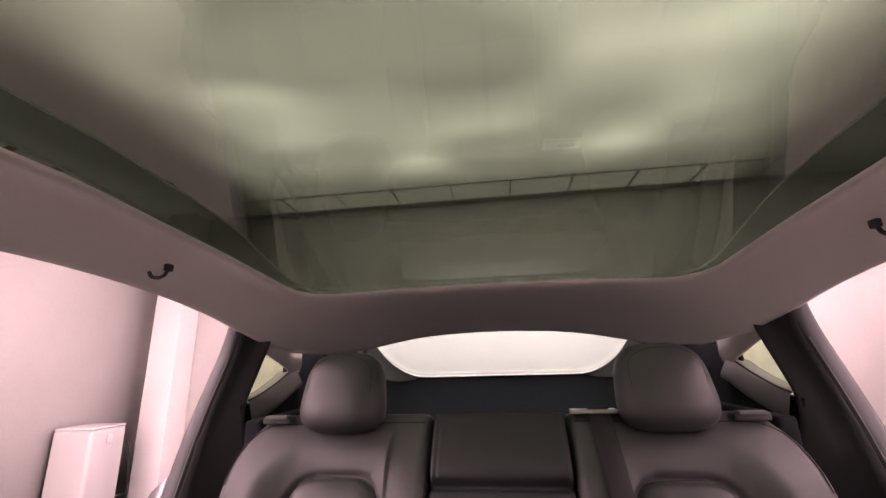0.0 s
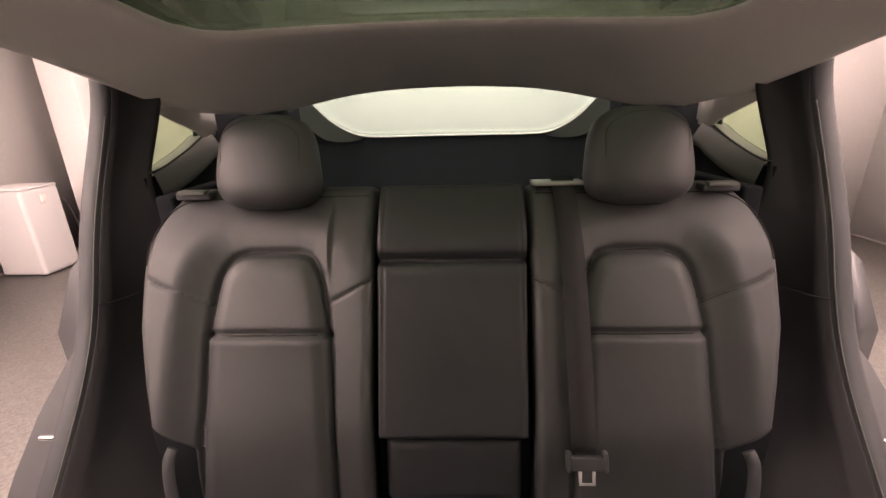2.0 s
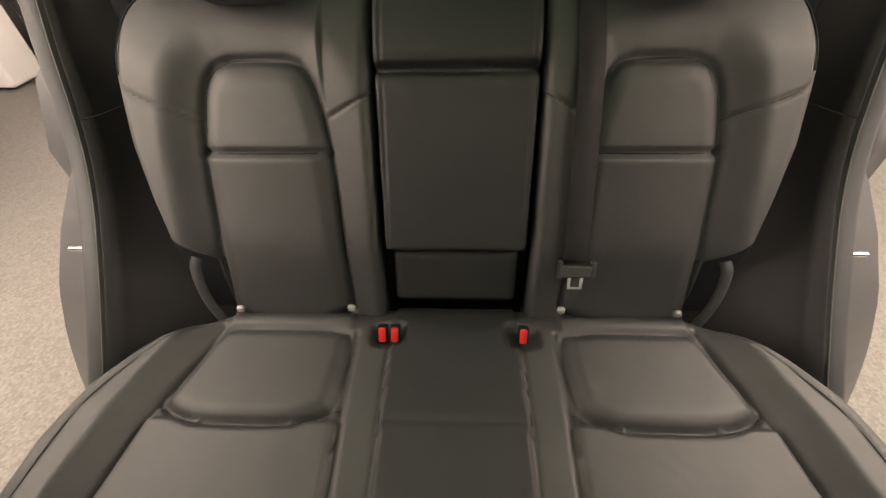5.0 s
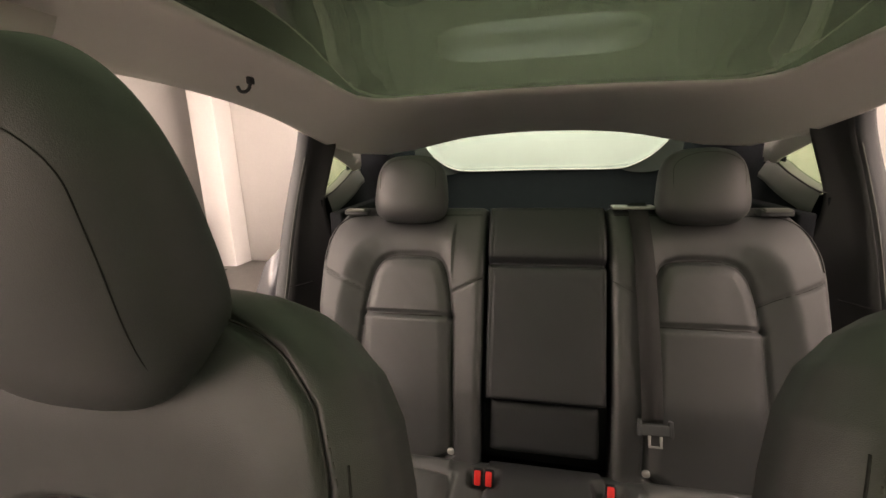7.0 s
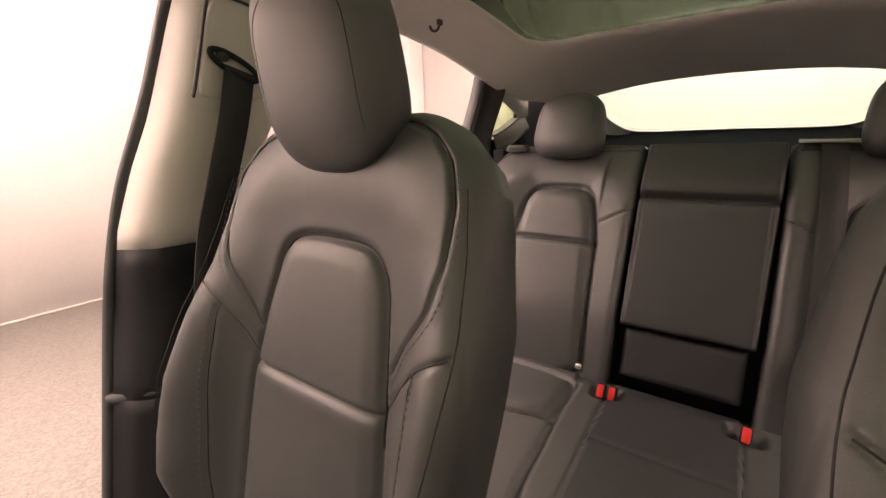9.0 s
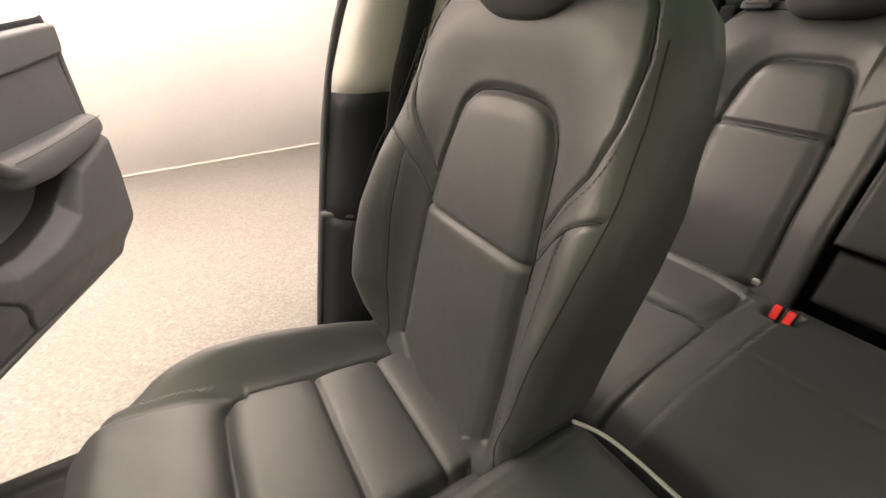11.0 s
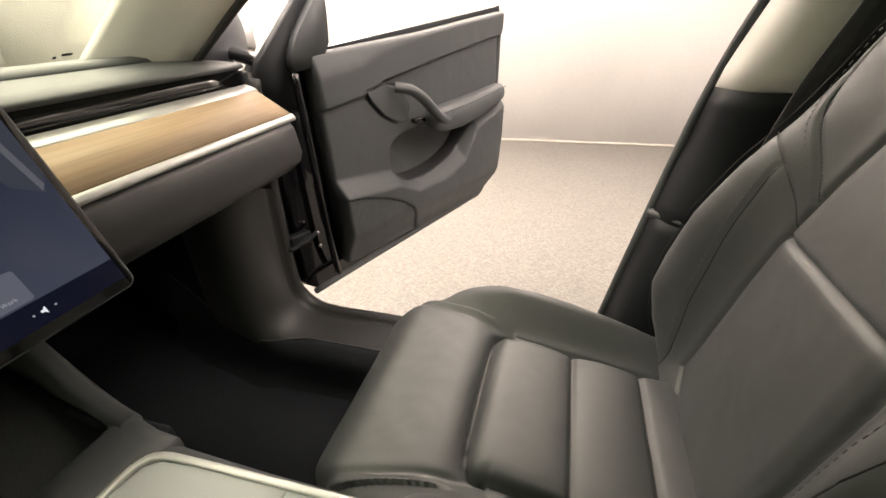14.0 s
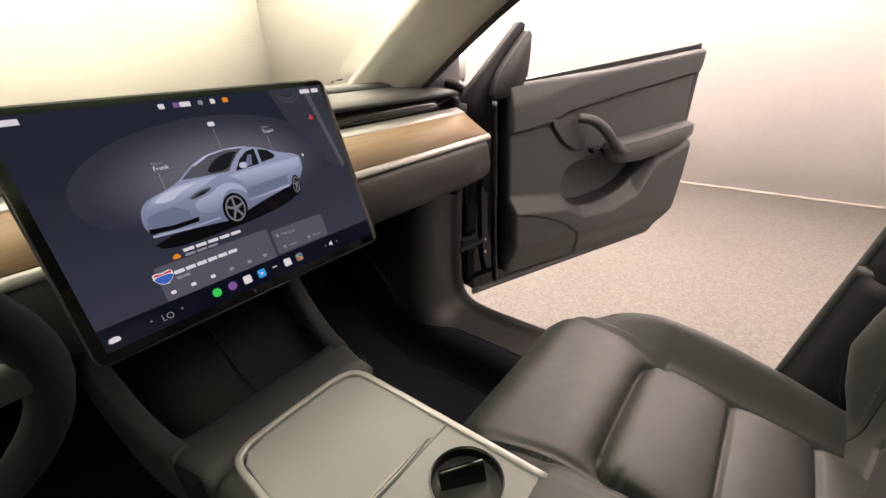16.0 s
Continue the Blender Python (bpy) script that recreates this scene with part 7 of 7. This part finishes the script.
plate("outer_skin", [(x * 1.01 + (0.006 if x > 0.5 else -0.004), z if z > 0.6 else z - 0.012) for x, z in SKIN], 0.05, M_PAINT, door, "grey painted outer skin", m=MD @ Matrix.Translation((0, 0, -0.141)), bevel=0.02)
sweep("bottom_seal", [(0.0, 0.448, 0.0), (0.2, 0.462, 0.004), (0.5, 0.476, 0.004), (0.80, 0.490, 0.004), (0.90, 0.505, 0.004), (0.955, 0.60, 0.004), (0.995, 0.75, 0.002), (1.012, 0.95, 0.0), (1.028, 1.19, 0.0)], disc(0.010, 8), (0, 0, 1), M_TRIM_SOFT, door, "black rubber seal round the door", m=MD, steps=5)
sweep("leading_seal", [(0.098, 0.47, 0.0), (0.085, 0.56, 0.012), (0.078, 0.75, 0.014), (0.075, 0.95, 0.014), (0.075, 1.10, 0.010)], disc(0.011, 8), (0, 0, 1), M_GLOSS, door, "thick black leading-edge seal", m=MD, steps=5)
box("hinge", -0.04, 0.03, 0.62, 0.66, -0.03, 0.0, M_TRIM, door, 0.006, "dark steel hinge", m=MD)
sweep("check_strap", [(-0.06, 0.635, 0.02), (0.0, 0.640, 0.012), (0.05, 0.645, 0.0)], round_rect(-0.005, 0.005, -0.007, 0.007, 0.003, 2), (0, 0, 1), M_TRIM, door, "dark door check strap", m=MD)
for dz in (0.0, 0.045):
    cushion_block("bolt", tuple(MD @ Vector((0.05, 0.60 + dz, 0.002))), (0.007, 0.007, 0.007), door, M_CHROME, 0.8, 0.8, rings=6, segs=10)
# mirror triangle, lowered window pane's tip, and the outside mirror
loft("mirror_sail", [[tuple(MD @ Vector((x, z, d))) for x, z in chaikin([(0.070, 1.10), (0.082, 1.165), (0.165, 1.262), (0.202, 1.295), (0.200, 1.22), (0.190, 1.145), (0.13, 1.11)], times=1)] for d in (-0.04, 0.0, 0.010, 0.014)], M_TRIM_SOFT, door, "charcoal mirror sail panel")
loft("sail_frame", [[tuple(MD @ Vector((x, z, d))) for x, z in [(-0.03, 1.05), (0.0, 1.13), (0.185, 1.312), (0.20, 1.305), (0.178, 1.20), (0.10, 1.11), (0.08, 1.0)]] for d in (-0.05, -0.018)], M_TRIM, door, "black rubber-edged window corner")
cushion_block("mirror_housing", tuple(MD @ Vector((-0.02, 1.19, -0.20))), (0.10, 0.055, 0.075), door, M_PAINT, 0.55, 0.6, label="grey painted door mirror", rings=18, segs=28)
plate("mirror_glass", round_rect(-0.075, 0.075, -0.05, 0.05, 0.025), 0.003, M_CHROME, door, "mirror glass", m=pose(*(MD @ Vector((0.02, 1.19, -0.19))), 90, 0, 160))
tube("mirror_foot", [tuple(MD @ Vector((0.03, 1.13, -0.05))), tuple(MD @ Vector((0.0, 1.15, -0.17)))], 0.018, M_GLOSS, door)
sweep("window_pane", [(0.14, 1.140, -0.022), (0.6, 1.184, -0.022), (1.03, 1.226, -0.022), (1.052, 1.231, -0.022)], round_rect(-0.003, 0.003, -0.03, 0.004, 0.001, 1), (0, 1, 0), M_TRIM, door, "edge of the lowered window pane", m=MD, smooth_path=False)


# ---- driver's door, unseen, added shut to block light from that side ----
shut = thing("car_front_door", "unseen driver door, added shut to block light, with charcoal trim and clear window", "car door", (0.83, -0.55, 0.45))
loft("inner_panel", [[(x, y, z) for x, z in ((0.86, 0.42), (0.80, 0.44), (0.775, 0.62), (0.765, 0.80), (0.74, 0.86), (0.742, 0.92), (0.79, 0.95), (0.80, 1.06), (0.83, 1.085), (0.86, 1.08))] for y in np.linspace(-1.0, -0.06, 8)], M_TRIM_SOFT, shut, "charcoal moulded door panel")
loft("outer_skin", [[(x, y, z) for x, z in ((0.865, 0.40), (0.90, 0.42), (0.935, 0.70), (0.925, 0.95), (0.88, 1.085), (0.862, 1.085))] for y in np.linspace(-1.04, -0.04, 8)], M_PAINT, shut, "grey painted outer skin")
loft("window_pane", [[(x, y, z) for x, z in ((0.850, 1.08), (0.846, 1.08), (0.80, 1.0 + top * 0.55), (0.70 + 0.15 * (1 - top), 1.08 + 0.44 * top), (0.704 + 0.15 * (1 - top), 1.08 + 0.44 * top), (0.804, 1.0 + top * 0.55))][:2] + [(0.70 + 0.15 * (1 - top), y, 1.08 + 0.44 * top), (0.704 + 0.15 * (1 - top), y, 1.08 + 0.44 * top)] for y, top in ((-1.12, 0.12), (-0.95, 0.55), (-0.75, 0.85), (-0.5, 1.0), (-0.2, 1.0), (0.05, 0.97))], M_WIND_GLASS, shut, "clear side window")


# ---- rear doors, swung open behind the centre pillars ----
def rear_door(sx):
    """Frameless rear door with its wheel-arch cut, opened about its hinges on the centre pillar."""
    d = thing("car_rear_door", "open grey rear door with charcoal inner trim", "car door", (sx * 0.85, 0.10, 0.45), group="rear doors")
    turn = radians(62)
    m = Matrix(((sx * math.sin(turn), 0, -sx * math.cos(turn), sx * 0.85), (math.cos(turn), 0, math.sin(turn), 0.10), (0, 1, 0, 0), (0, 0, 0, 1)))
    outline = chaikin([(0.0, 0.42), (0.0, 1.09), (0.45, 1.12), (0.93, 1.13), (0.98, 1.08), (0.93, 0.92), (0.80, 0.76), (0.67, 0.60), (0.60, 0.43)], times=1)
    trim = chaikin([(0.07, 0.50), (0.06, 1.06), (0.45, 1.095), (0.88, 1.10), (0.91, 1.06), (0.86, 0.93), (0.74, 0.79), (0.60, 0.62), (0.54, 0.50)], times=1)
    plate("outer_skin", outline, 0.055, M_PAINT, d, "grey painted outer skin", m=m @ Matrix.Translation((0, 0, -0.10)), bevel=0.018)
    plate("door_frame", [(x * 0.99 + 0.004, z) for x, z in outline], 0.05, M_GLOSS, d, "glossy dark door frame", m=m @ Matrix.Translation((0, 0, -0.048)), bevel=0.006)
    plate("inner_panel", trim, 0.04, M_TRIM_SOFT, d, "charcoal moulded door panel", m=m @ Matrix.Translation((0, 0, 0.0)), bevel=0.014)
    sweep("armrest", [(0.22, 0.86, 0.055), (0.45, 0.872, 0.075), (0.70, 0.90, 0.06)], round_rect(-0.035, 0.035, -0.03, 0.03, 0.018, 4), (0, 1, 0), M_TRIM_SOFT, d, "padded charcoal armrest", m=m)
    sweep("pull_handle", [(0.16, 0.98, 0.05), (0.20, 0.965, 0.078), (0.26, 0.91, 0.085)], disc(0.016, 8), (0, 0, 1), M_TRIM_SOFT, d, m=m)
    sweep("belt_seal", [(0.02, 1.095, -0.02), (0.45, 1.122, -0.02), (0.93, 1.132, -0.02)], disc(0.008, 8), (0, 0, 1), M_RUBBER, d, "black rubber seal along the window slot", m=m)
    for z in (0.60, 0.92):
        box("hinge", -0.03, 0.03, z - 0.02, z + 0.02, -0.05, -0.01, M_TRIM, d, 0.005, "dark steel hinge", m=m)
    return d


for sx in (-1, 1):
    rear_door(sx)
